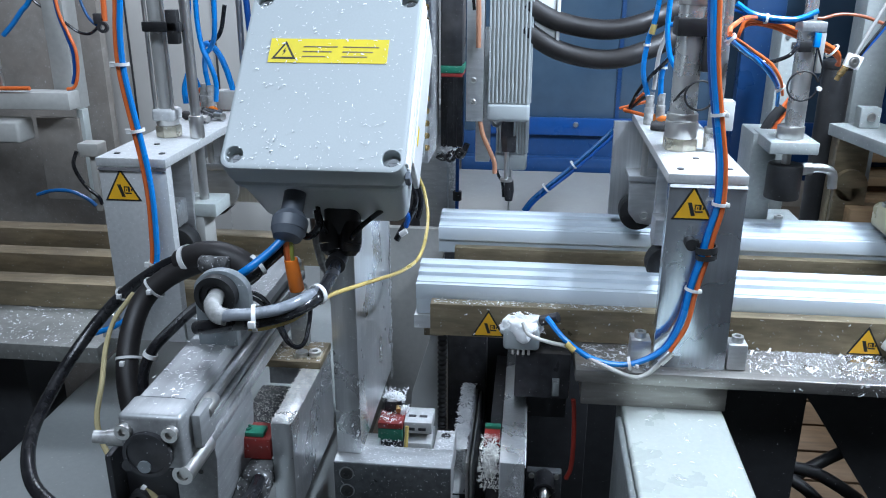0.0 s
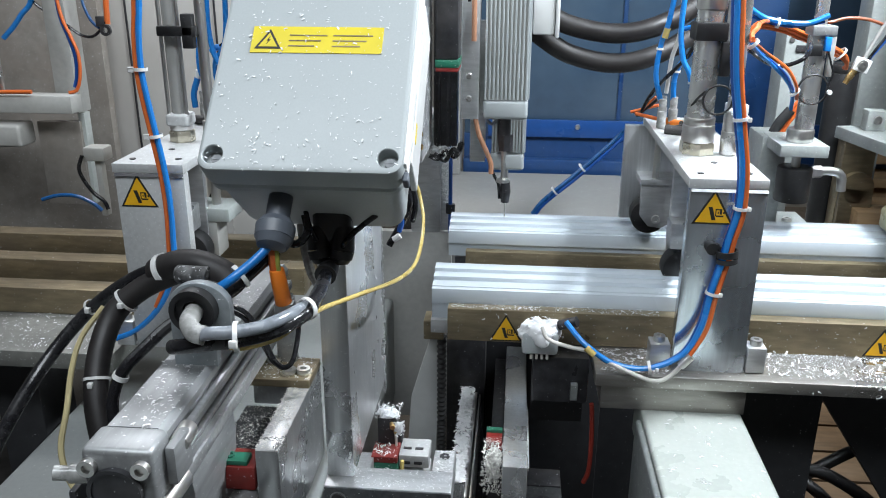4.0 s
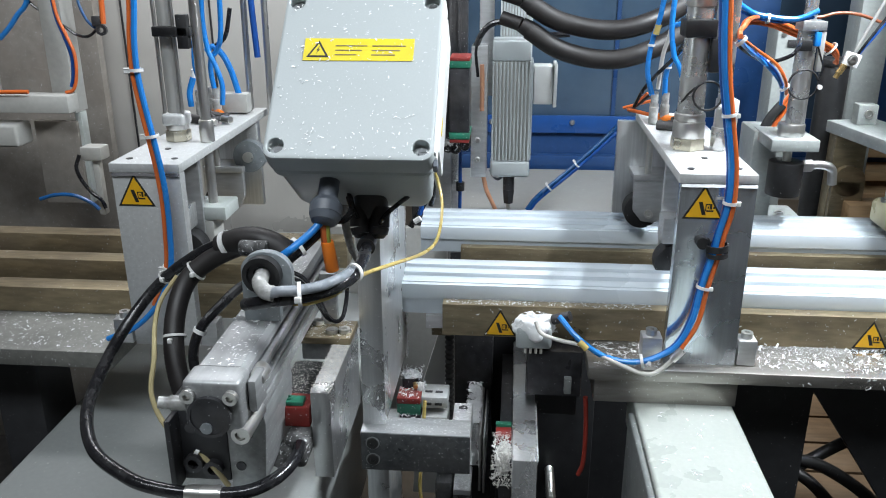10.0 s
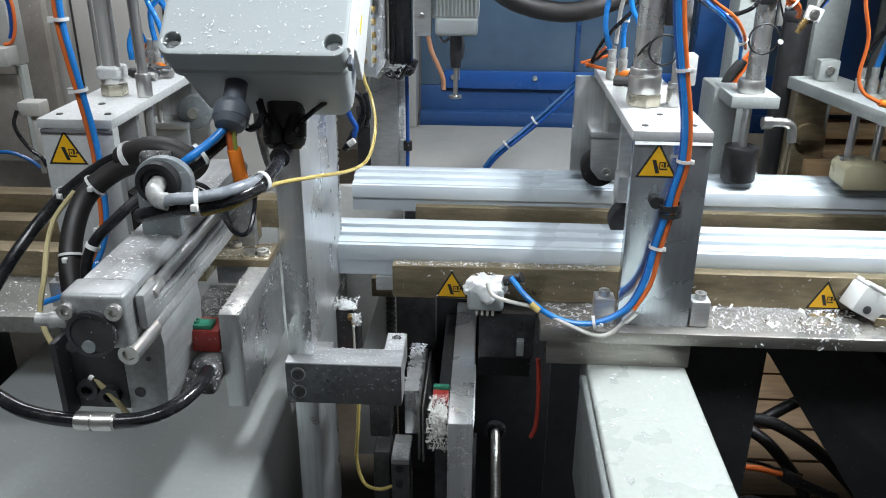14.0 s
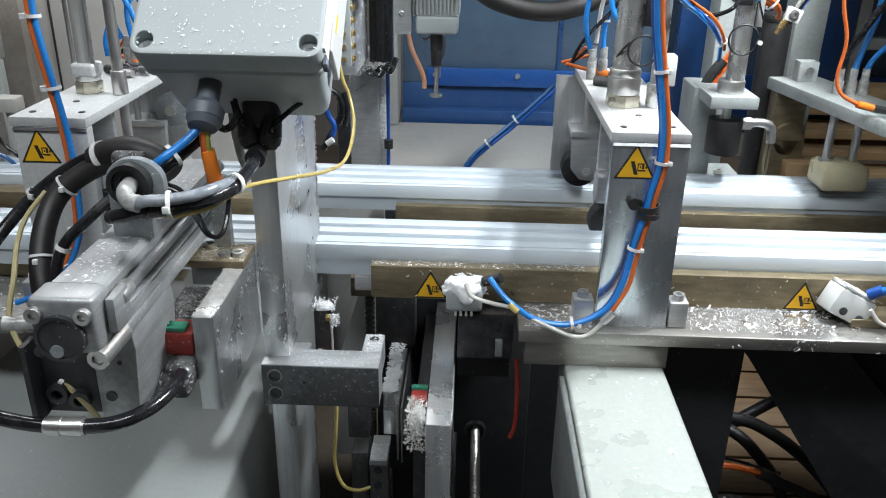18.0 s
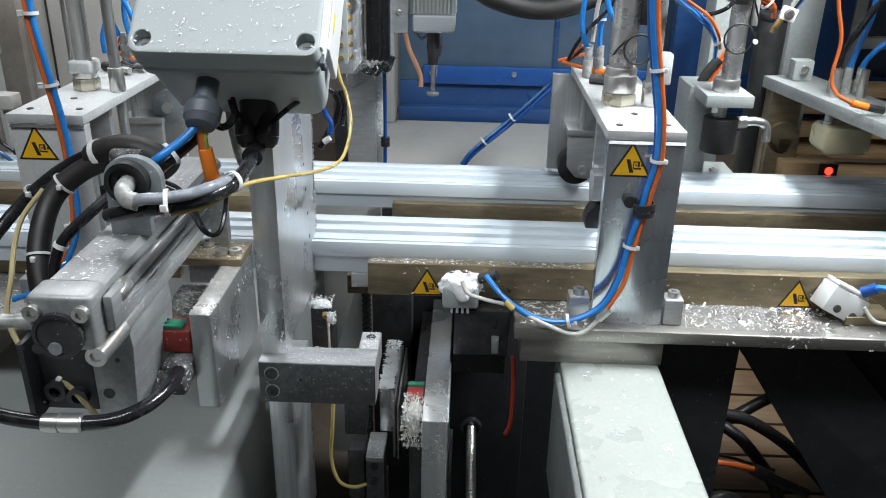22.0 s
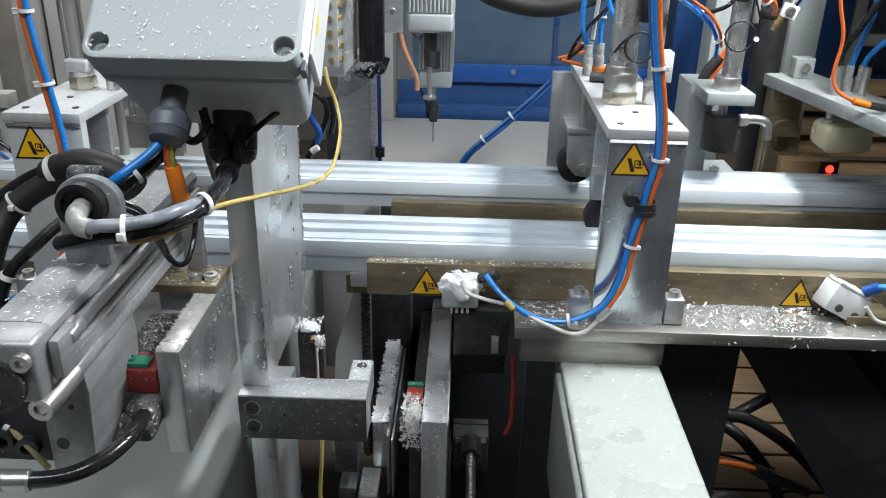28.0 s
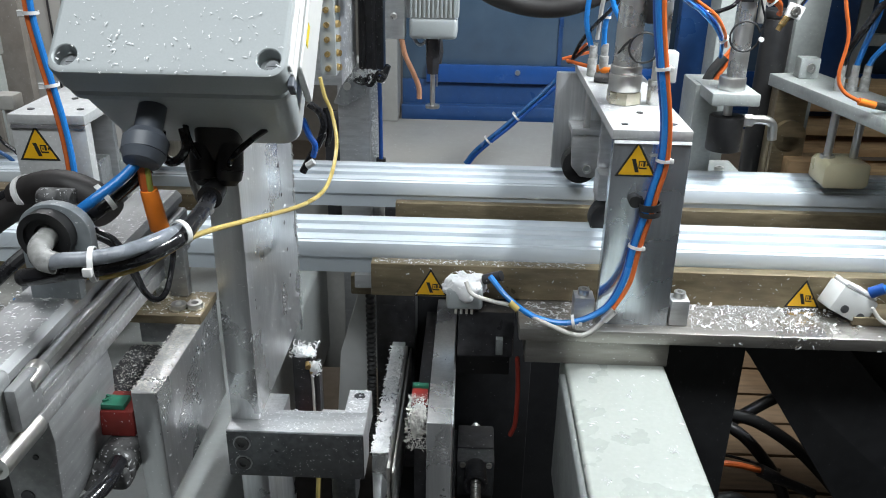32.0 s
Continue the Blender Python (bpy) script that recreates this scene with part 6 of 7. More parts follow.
def unit_chips():
    """Shavings that lie on the unit and ride with it."""
    by = {o.name: o for o in UNIT}
    t = by["junction_box"]
    def lid(r):
        return LID @ Vector((r.uniform(-0.092, 0.092), 0.234 * r.random() ** 1.2, -0.0006)), (0, -0.722, 0.692)
    chips("chip_litter", 440, lid, "", t, (0.0012, 0.0062), 3)
    t = by["slide_cylinder"]
    chips("chip_litter", 420, lambda r: ((min(-0.273, max(-0.319, r.gauss(-0.292, 0.013))), r.uniform(0.64, 0.96), 1.1095), (0, 0, 1)), "", t, (0.0012, 0.007), 4)
    chips("chip_litter", 90, lambda r: ((-0.2612, r.uniform(0.68, 1.0), r.uniform(1.045, 1.09)), (1, 0, 0.2)), "", t, (0.001, 0.004), 43)
    t = by["y_slide"]
    chips("chip_litter", 1500, flat_area(-0.235, -0.211, 0.763, 0.94, 1.0164), "", t, (0.0015, 0.006), 6, CHIP_DUSTY)
    chips("chip_litter", 150, lambda r: ((-0.2106, r.uniform(0.765, 0.935), 0.90 + 0.112 * r.random()), (1, 0, 0)), "", t, (0.0015, 0.007), 61)
    chips("chip_litter", 190, lambda r: ((r.uniform(-0.178, -0.142), r.uniform(1.108, 1.142), 0.8425 + 0.010 * r.random()), (r.uniform(-0.6, 0.8), -0.5, 0.6)), "", t, (0.002, 0.008), 62)
    chips("chip_litter", 120, lambda r: ((r.uniform(-0.147, -0.136), r.uniform(1.104, 1.118), 0.818 + 0.018 * r.random()), (r.uniform(-0.6, 0.8), -0.7, 0.4)), "", t, (0.002, 0.008), 67)
    chips("chip_litter", 320, flat_area(-0.175, -0.055, 0.925, 0.964, 0.8613), "", t, (0.0012, 0.006), 8)
    chips("chip_litter", 160, flat_area(-0.079, -0.055, 0.967, 1.010, 0.8613), "", t, (0.0012, 0.006), 81)
    chips("chip_litter", 420, lambda r: ((-0.1755, 0.95 + 0.22 * r.random() ** 0.6, r.uniform(0.865, 1.25)), (1, 0, 0)), "", t, (0.002, 0.010), 9)
    chips("chip_litter", 900, lambda r: ((-0.1755 - 0.004 * r.random(), 1.1885, r.uniform(0.84, 1.25)), (0.7, 0.7, 0)), "", t, (0.003, 0.012), 10)
    chips("chip_litter", 120, lambda r: ((r.uniform(-0.208, -0.177), 0.9425, 0.865 + 0.37 * r.random()), (0, -1, 0)), "", t, (0.001, 0.006), 63)
    chips("chip_litter", 90, lambda r: ((r.uniform(-0.208, -0.056), 0.919, r.uniform(0.80, 0.86)), (0, -1, 0)), "", t, (0.0006, 0.003), 64)
    chips("chip_litter", 260, flat_area(-0.285, -0.212, 0.888, 0.94, 1.0264), "", t, (0.0012, 0.005), 11)
    chips("chip_litter", 900, lambda r: ((r.uniform(-0.284, -0.237), r.uniform(0.792, 0.885), 0.9915), (r.uniform(-0.5, 0.5), 0, 1)), "", t, (0.0009, 0.0045), 12, CHIP_DUSTY)
    chips("chip_litter", 520, lambda r: ((-0.1462, 1.46 + 0.15 * r.random(), 1.142 + 0.25 * r.random() ** 1.5), (1, -0.2, 0)), "", t, (0.002, 0.008), 65)
    chips("chip_litter", 360, lambda r: ((r.uniform(-0.16, -0.095), r.uniform(1.585, 1.635), 1.112 + 0.02 * r.random()), (r.uniform(-0.6, 0.6), -0.8, 0.6)), "", t, (0.002, 0.009), 66)


def ribbed_motor(t, x, y, z0, z1, w, d):
    """A finned motor body: core, cooling fins and smooth end shields."""
    part("core", block(x - w / 2 + 0.003, x + w / 2 - 0.003, y - d / 2 + 0.004, y + d / 2 - 0.004, z0 + 0.02, z1, 0.002), FRAME_PAINT, t)
    n = 11
    for k in range(n):
        fx = x - w / 2 + 0.004 + (w - 0.008) * k / (n - 1)
        part("fin", block(fx - 0.0017, fx + 0.0017, y - d / 2 - 0.002, y - d / 2 + 0.006, z0 + 0.035, z1, 0.0006, 1), BOX_PLASTIC, t)
    for k in range(6):
        fy = y - d / 2 + 0.008 + (d - 0.016) * k / 5
        part("fin", block(x + w / 2 - 0.004, x + w / 2 + 0.002, fy - 0.0017, fy + 0.0017, z0 + 0.035, z1, 0.0006, 1), BOX_PLASTIC, t)
    part("end_shield", block(x - w / 2, x + w / 2, y - d / 2 - 0.002, y + d / 2, z0, z0 + 0.035, 0.007, 3), BOX_PLASTIC, t)


def router_spindle():
    t = thing("router_spindle", (-0.009, 1.58, 1.078), "grey finned motor spindle with a slim end mill", "spindle motor")
    ribbed_motor(t, -0.009, 1.585, 1.198, 1.43, 0.080, 0.075)
    part("top_cap", block(-0.047, 0.029, 1.548, 1.622, 1.43, 1.47, 0.004, 3), BOX_PLASTIC, t)
    part("terminal_box", join(block(0.034, 0.072, 1.56, 1.61, 1.345, 1.42, 0.003), block(0.073, 0.080, 1.556, 1.614, 1.34, 1.425, 0.002)), WHITE_PAINT, t)
    part("collet_nut", join(rod((-0.010, 1.58, 1.198), (-0.010, 1.58, 1.165), 0.012, 18), rod((-0.010, 1.58, 1.165), (-0.010, 1.58, 1.135), 0.0135, 6, 0.0105)), DARK_STEEL, t)
    part("end_mill", rod((-0.010, 1.58, 1.136), (-0.010, 1.58, 1.080), 0.0045, 14), STEEL, t, "bright steel end mill")
    part("cutter_tip", rod((-0.010, 1.58, 1.080), (-0.010, 1.58, 1.075), 0.0125, 20), STEEL, t)
    part("mount_bar", block(-0.088, -0.056, 1.545, 1.585, 1.198, 1.46, 0.0015), ALU_FLAT, t)
    for z in (1.275, 1.235):
        part("screw", rod((-0.074, 1.545, z), (-0.074, 1.541, z), 0.006, 14, 0.004), STEEL, t)
    part("air_nozzle", tube([(-0.062, 1.55, 1.20), (-0.055, 1.55, 1.17), (-0.042, 1.555, 1.14), (-0.033, 1.56, 1.115), (-0.032, 1.56, 1.095)], 0.0045, 10), COPPER, t, "bent copper coloured air nozzle")
    part("grey_lead", tube([(-0.05, 1.60, 1.20), (-0.035, 1.60, 1.18), (-0.02, 1.60, 1.19)], 0.003, 8), HOSE_GREY, t)
    part("bearing", block(-0.120, -0.084, 1.41, 1.476, 1.3185, 1.4345, 0.002), DARK_STEEL, t, "black bearing carriage with green ends")
    for z in (1.306, 1.435):
        part("bearing_seal", block(-0.121, -0.083, 1.409, 1.477, z, z + 0.012, 0.001), GREEN_PLASTIC, t)
    for z in (1.299, 1.4475):
        part("red_wiper", block(-0.120, -0.084, 1.41, 1.476, z, z + 0.0065, 0.001), RED_PLASTIC, t)
    part("copper_pipe", tube([(-0.067, 1.539, 1.425), (-0.066, 1.539, 1.39), (-0.066, 1.539, 1.335)], 0.0045, 10), COPPER, t)
    part("top_lead", tube([(-0.075, 1.55, 1.40), (-0.078, 1.55, 1.46), (-0.05, 1.55, 1.50), (0.0, 1.55, 1.50), (0.04, 1.56, 1.48), (0.10, 1.57, 1.48)], 0.006, 10), HOSE_BLACK, t)
    return t


def drill_spindle():
    t = thing("drill_spindle", (-0.006, 1.67, 0.97), "grey finned drill motor with a chuck and thin drill", "drill motor")
    ribbed_motor(t, -0.004, 1.685, 1.078, 1.33, 0.066, 0.066)
    part("mount_bar", block(-0.078, -0.048, 1.67, 1.69, 1.09, 1.36, 0.0015), ALU_FLAT, t)
    part("shaft", rod((-0.006, 1.66, 1.18), (-0.006, 1.66, 1.05), 0.005, 14), STEEL, t)
    part("holder", rod((-0.006, 1.655, 1.15), (-0.006, 1.655, 1.118), 0.0135, 18), DARK_STEEL, t)
    part("chuck", join(rod((-0.006, 1.66, 1.055), (-0.006, 1.66, 1.035), 0.009, 18, 0.011), rod((-0.006, 1.66, 1.035), (-0.006, 1.66, 1.012), 0.0115, 18, 0.008)), DARK_STEEL, t)
    part("drill_bit", rod((-0.006, 1.66, 1.012), (-0.006, 1.66, 0.970), 0.0018, 10, 0.0012), STEEL, t)
    part("nozzle", tube([(-0.035, 1.66, 1.10), (-0.03, 1.658, 1.07), (-0.02, 1.657, 1.05), (-0.017, 1.657, 1.02)], 0.003, 8), HOSE_BLACK, t)
    return t


def y_carriage():
    """The part of the unit that slides but is not lowered."""
    t = thing("y_carriage", (-0.12, 1.2, 0.5), "aluminium carriage with red and green bearing and lead screw", "machine carriage")
    part("red_seal", block(-0.180, -0.142, 1.078, 1.118, 0.742, 0.752, 0.001), RED_PLASTIC, t)
    part("green_seal", block(-0.180, -0.142, 1.078, 1.118, 0.722, 0.7415, 0.001), GREEN_PLASTIC, t)
    part("bearing", block(-0.180, -0.142, 1.079, 1.117, 0.69, 0.7215, 0.002), DARK_STEEL, t)
    part("slotted_block", block(-0.141, -0.098, 1.085, 1.13, 0.732, 0.752, 0.002), ALU_DUSTY, t)
    part("ledge", block(-0.141, -0.098, 1.078, 1.13, 0.69, 0.720, 0.002), ALU_DUSTY, t)
    for x in (-0.130, -0.113):
        part("slot", block(x - 0.006, x + 0.006, 1.0835, 1.0848, 0.738, 0.743, 0.0005), DARK_STEEL, t)
        part("slot", block(x - 0.006, x + 0.006, 1.100, 1.106, 0.7522, 0.753, 0.0003), DARK_STEEL, t)
    part("guide_plate", block(-0.071, -0.048, 1.127, 1.50, 0.596, 0.680, 0.0015), POST_ALU, t, "chip covered aluminium guide plate")
    part("rail_strip", join(block(-0.0475, -0.043, 1.105, 1.50, 0.56, 0.672, 0.0008), block(-0.040, -0.0365, 1.10, 1.50, 0.56, 0.668, 0.0006)), STEEL, t)
    part("lower_bracket", block(-0.087, -0.058, 1.0575, 1.126, 0.585, 0.5955, 0.0015), ALU_FLAT, t)
    part("lower_bar", block(-0.087, -0.057, 1.0575, 1.085, 0.46, 0.5845, 0.0015), DARK_FACE, t)
    for z in (0.579, 0.549):
        part("bolt", hex_bolt((-0.073, 1.0575, z), (0, -1, 0), 0.007, 0.003), DARK_STEEL, t)
    part("motor_can", join(block(-0.122, -0.088, 1.075, 1.12, 0.625, 0.688, 0.003), block(-0.118, -0.09, 1.07, 1.12, 0.50, 0.60, 0.004)), DARK_FACE, t)
    part("yellow_lead", tube([(-0.132, 1.06, 0.76), (-0.137, 1.05, 0.66), (-0.140, 1.045, 0.60), (-0.128, 1.04, 0.56), (-0.105, 1.045, 0.545), (-0.085, 1.05, 0.548)], 0.0030, 8), HOSE_YELLOW, t)
    part("riser", join(block(-0.208, -0.145, 1.765, 1.86, 0.50, 1.115, 0.002), block(-0.145, -0.130, 1.79, 1.86, 0.50, 1.09, 0.002)), ALU_FLAT, t, "chip covered aluminium riser")
    part("riser_bracket", prism([(-0.215, 1.04), (-0.178, 1.118), (-0.135, 1.125), (-0.150, 1.06), (-0.190, 1.035)], "y", 1.752, 1.764, 0.002), ALU_DULL, t)
    for x, z in ((-0.186, 1.075), (-0.160, 1.10)):
        part("bolt", hex_bolt((x, 1.752, z), (0, -1, 0), 0.0075, 0.005), STEEL, t)
    # solid dark block in place of the shaded gap beside the riser
    part("gap_shade_block", block(-0.240, -0.2085, 1.78, 1.86, 0.70, 1.0, 0.002), DARK_STEEL, t)
    part("blue_pipe", tube([(-0.124, 1.765, 0.86), (-0.123, 1.765, 0.95), (-0.1235, 1.765, 1.05), (-0.126, 1.765, 1.14)], 0.0042, 10), HOSE_NAVY, t)
    part("pipe_clip", ring((-0.123, 1.765, 0.905), (-0.123, 1.765, 0.925), 0.010, 0.005, 16), RUBBER, t)
    chips("chip_litter", 60, lambda r: ((r.uniform(-0.179, -0.143), r.uniform(1.08, 1.115), 0.753), (0, -0.4, 0.8)), "", t, (0.002, 0.007), 71)
    chips("chip_litter", 120, lambda r: ((r.uniform(-0.178, -0.144), 1.0775, 0.695 + 0.03 * r.random()), (0, -1, 0.2)), "", t, (0.002, 0.006), 72)
    chips("chip_litter", 1500, lambda r: ((r.uniform(-0.0715, -0.0475), 1.128 + 0.30 * r.random() ** 1.4, 0.6805 + 0.002 * r.random()), (r.uniform(-0.35, 0.35), -0.1, 1)), "", t, (0.004, 0.013), 7)
    chips("chip_litter", 420, lambda r: ((r.uniform(-0.086, -0.059), r.uniform(1.058, 1.10), 0.596 + 0.002 * r.random()), (r.uniform(-0.4, 0.4), 0, 1)), "", t, (0.0012, 0.006), 73)
    chips("chip_litter", 420, lambda r: ((r.uniform(-0.1445, -0.1305), 1.789, r.uniform(0.92, 1.09)), (0.4, -1, 0)), "", t, (0.002, 0.008), 13)
    chips("chip_litter", 160, lambda r: ((r.uniform(-0.207, -0.146), 1.7645, r.uniform(0.92, 1.11)), (0, -1, 0)), "", t, (0.001, 0.005), 74)
    chips("chip_litter", 500, lambda r: ((-0.0362, 1.10 + 0.18 * r.random(), 0.60 + 0.065 * r.random()), (1, 0, 0.3)), "", t, (0.001, 0.006), 75)
    return t


carriage = y_carriage()
slide()
slide_motor()
junction_box()
unit_hoses()
unit_chips()
router = router_spindle()
drill = drill_spindle()

# corrugated suction hoses at the back
for pts in ([(0.045, 1.66, 1.337), (0.102, 1.655, 1.308), (0.185, 1.655, 1.294), (0.255, 1.66, 1.306), (0.33, 1.70, 1.34), (0.40, 1.75, 1.40)],
            [(0.042, 1.66, 1.294), (0.104, 1.655, 1.257), (0.188, 1.655, 1.241), (0.259, 1.66, 1.256), (0.33, 1.70, 1.29), (0.40, 1.75, 1.35)]):
    h = thing("suction_hose", (0.15, 1.66, 1.24), "brown black corrugated suction hose", "hose", "suction hoses")
    part("corrugated_hose", tube(pts, 0.0178, 18, 8, 0.018, 0.0062), SUCTION, h)
    x, y, z = pts[0]
    part("hose_socket", join(rod((x + 0.002, y, z), (x - 0.014, y, z + 0.009), 0.0165, 20, 0.014), rod((x - 0.014, y, z + 0.009), (x - 0.05, y + 0.01, z + 0.02), 0.013, 16)), SUCTION, h)
blue_line = thing("blue_air_line", (0.1, 1.78, 0.92), "blue air line with white ties sloping behind the far profile", "air hose")
part("tube", tube([(0.051, 1.76, 0.915), (0.075, 1.765, 0.945), (0.14, 1.78, 1.0), (0.20, 1.79, 1.055), (0.24, 1.80, 1.095)], 0.0042, 10), HOSE_MID, blue_line)
part("tube", tube([(0.055, 1.765, 0.910), (0.08, 1.77, 0.940), (0.145, 1.785, 0.993), (0.205, 1.795, 1.048), (0.25, 1.80, 1.09)], 0.0046, 10), HOSE_NAVY, blue_line)
for p in ((0.095, 1.77, 0.962), (0.15, 1.782, 1.01)):
    part("cable_tie", ring(p, (p[0] + 0.003, p[1], p[2] + 0.0025), 0.0105, 0.0095, 16), TIE, blue_line)


# guide plate and screw below the rails
gp = thing("guide_plate", (0.025, 1.1, 0.0), "upright aluminium guide plate with chips along its edge", "guide plate")
part("plate", block(0.008, 0.044, 1.106, 1.49, 0.45, 0.739, 0.002), POST_ALU, gp)
part("linear_rail", block(-0.012, 0.0075, 1.14, 1.49, 0.50, 0.712, 0.001), DARK_STEEL, gp)
part("chip_block", crust_lump((-0.0065, 1.138, 0.716), (0.0115, 0.022, 0.024), 80), CHIP_DUSTY, gp, "bearing block caked with chips")
part("lead_screw", tube([(-0.106, 1.40, 0.45), (-0.106, 1.40, 0.6), (-0.106, 1.40, 0.7), (-0.106, 1.40, 0.797)], 0.0078, 14, 10, 0.16, 0.0085), SCREW_STEEL, gp, "threaded steel lead screw")
part("gusset", prism([(-0.124, 0.80), (-0.162, 0.67), (-0.178, 0.45), (-0.117, 0.45), (-0.115, 0.66), (-0.113, 0.80)], "y", 1.405, 1.42, 0.001), WHITE_PAINT, gp, "pale dusty gusset")
part("top_bearing", block(-0.137, -0.102, 1.385, 1.43, 0.797, 0.832, 0.002), ZINC, gp)
part("screw_bed", block(-0.10, -0.03, 1.43, 1.49, 0.40, 0.79, 0.002), DARK_STEEL, gp)
red = part("red_carriage", block(-0.018, 0.006, 1.169, 1.195, 0.722, 0.738, 0.001), RED_PLASTIC, gp)
part("green_carriage", block(-0.018, 0.006, 1.1955, 1.205, 0.722, 0.742, 0.001), GREEN_PLASTIC, red)
part("foot", block(-0.02, 0.05, 1.11, 1.49, 0.0, 0.449, 0.002), DARK_PAINT, gp)
chips("chip_litter", 900, lambda r: ((0.0445, 1.108 + 0.16 * r.random(), 0.731 + 0.01 * r.random()), (0.7, 0, 0.7)), "", gp, (0.002, 0.006), 21)
chips("chip_litter", 300, lambda r: ((r.uniform(-0.022, 0.010), 1.108 + 0.004 * r.random(), r.uniform(0.690, 0.745)), (r.uniform(-0.7, 0.7), -1, 0.4)), "", gp, (0.002, 0.010), 22, CHIP_DUSTY)
chips("chip_litter", 360, lambda r: ((r.uniform(-0.021, 0.008), r.uniform(1.11, 1.165), 0.7425 + 0.005 * r.random()), (r.uniform(-0.6, 0.6), -0.3, 1)), "", gp, (0.002, 0.007), 23, CHIP_DUSTY)
ls = thing("ball_screw", (0.0865, 0.9, 0.0), "steel ball screw running to the front of the machine", "ball screw")
part("screw", tube([(0.0865, 0.3, 0.453), (0.0865, 0.9, 0.453), (0.0865, 1.64, 0.453)], 0.0082, 12, 4, 0.2, 0.012), STEEL, ls)
part("bearing", block(0.05, 0.125, 1.64, 1.69, 0.0, 0.50, 0.003), DARK_PAINT, ls)
part("front_bearing", block(0.05, 0.125, 0.26, 0.30, 0.0, 0.50, 0.003), DARK_PAINT, ls)
nut = thing("screw_nut", (0.0865, 1.39, 0.40), "dark flanged ball screw nut", "ball screw nut")
part("flange", block(0.052, 0.121, 1.390, 1.43, 0.385, 0.464, 0.003), DARK_FACE, nut)
part("barrel", join(ring((0.0865, 1.390, 0.453), (0.0865, 1.345, 0.453), 0.0195, 0.010), ring((0.0865, 1.350, 0.453), (0.0865, 1.338, 0.453), 0.0215, 0.0165)), DARK_STEEL, nut)
for x in (0.062, 0.0865, 0.111):
    part("bolt", hex_bolt((x, 1.390, 0.457), (0, -1, 0), 0.0055, 0.004), STEEL, nut)
part("carrier", block(0.052, 0.121, 1.4305, 1.50, 0.34, 0.466, 0.003), DARK_STEEL, nut)
duct = thing("dark_duct", (0.06, 1.29, 0.0), "dark sheet metal chute with a red lead below the rail", "chute")
part("chute", block(0.05, 0.135, 1.24, 1.30, 0.77, 0.848, 0.002), DARK_STEEL, duct)
part("back_sheet", block(0.05, 0.135, 1.3005, 1.306, 0.70, 0.848, 0.001), DARK_PAINT, duct)
part("red_lead", tube([(0.142, 1.232, 0.775), (0.144, 1.232, 0.754), (0.146, 1.232, 0.71), (0.145, 1.232, 0.654), (0.138, 1.232, 0.63)], 0.0038, 8), HOSE_RED, duct)
part("pale_clip", block(0.108, 0.119, 1.226, 1.238, 0.782, 0.808, 0.001), BEAM_SIDE, duct)

# shavings that lie about
chips("table_chips", 1700, lambda r: ((0.388 + 0.21 * r.random(), 1.272 - 0.075 * r.random() ** 1.6, 0.8525 + 0.003 * r.random()), (r.uniform(-0.8, 0.8), r.uniform(-0.8, 0.3), 1)), "fine white plastic chips heaped along the rail", None, (0.0010, 0.0055), 31)
chips("table_curls", 90, lambda r: ((0.388 + 0.21 * r.random(), 1.192 + 0.08 * r.random(), 0.8535 + 0.004 * r.random()), (r.uniform(-1.2, 1.2), r.uniform(-1.2, 0.4), 1)), "curled white plastic chips on the table plate", None, (0.006, 0.016), 30)
chips("far_table_chips", 300, lambda r: ((0.60 + 0.7 * r.random(), 1.19 + 0.083 * r.random() ** 0.8, 0.8525), (0, 0, 1)), "scattered white plastic chips along the table plate", None, (0.003, 0.014), 41)
chips("beam_chips", 120, flat_area(0.215, 0.350, 0.62, 1.17, 0.7905), "scattered white plastic chips on the grey beam", None, (0.002, 0.011), 32)
chips("beam_clumps", 60, lambda r: ((0.235 + 0.09 * (k := r.randrange(4)) / 3 + r.gauss(0, 0.004), (0.93, 1.02, 1.12, 0.99)[k] + r.gauss(0, 0.006), 0.7905 + 0.003 * r.random()), (r.uniform(-1, 1), r.uniform(-1, 1), 1)), "small clumps of white chips on the grey beam", None, (0.003, 0.010), 42)
chips("rail_chips", 420, flat_area(-0.08, 0.24, 1.276, 1.297, 0.9075), "white plastic chips on the guide rail", None, (0.0015, 0.009), 33)
chips("table_corner_chips", 420, flat_area(0.15, 0.245, 1.19, 1.27, 0.8525), "white plastic chips beside the clamp foot", None, (0.0015, 0.012), 34)
chips("left_table_chips", 700, flat_area(-1.3, -0.62, 1.2, 1.33, 0.8435), "fine white dust and chips on the left table plate", None, (0.0015, 0.010), 35)
chips("tower_chips", 60, flat_area(0.25, 0.35, 1.22, 1.6, 1.1445), "white chips on the clamp tower's top", None, (0.003, 0.012), 36)
chips("arm_chips", 40, flat_area(0.50, 0.57, 1.62, 1.70, 1.1045), "white chips on the clamp arm", None, (0.004, 0.012), 37)
chips("shelf_chips", 200, flat_area(0.60, 0.70, 1.72, 1.80, 0.838), "white chips beside the clamp shelf", None, (0.004, 0.014), 38)
chips("rail_face_chips", 70, lambda r: ((r.uniform(-0.05, 1.2), 1.2745, r.uniform(0.856, 0.905)), (0, -1, 0)), "white chips sticking to the guide rail", None, (0.003, 0.008), 39)
chips("plate_edge_chips", 11, lambda r: ((r.uniform(0.36, 0.75), 1.1845, r.uniform(0.834, 0.851)), (0, -1, 0)), "white chips hanging on the plate's edge", None, (0.006, 0.013), 40)
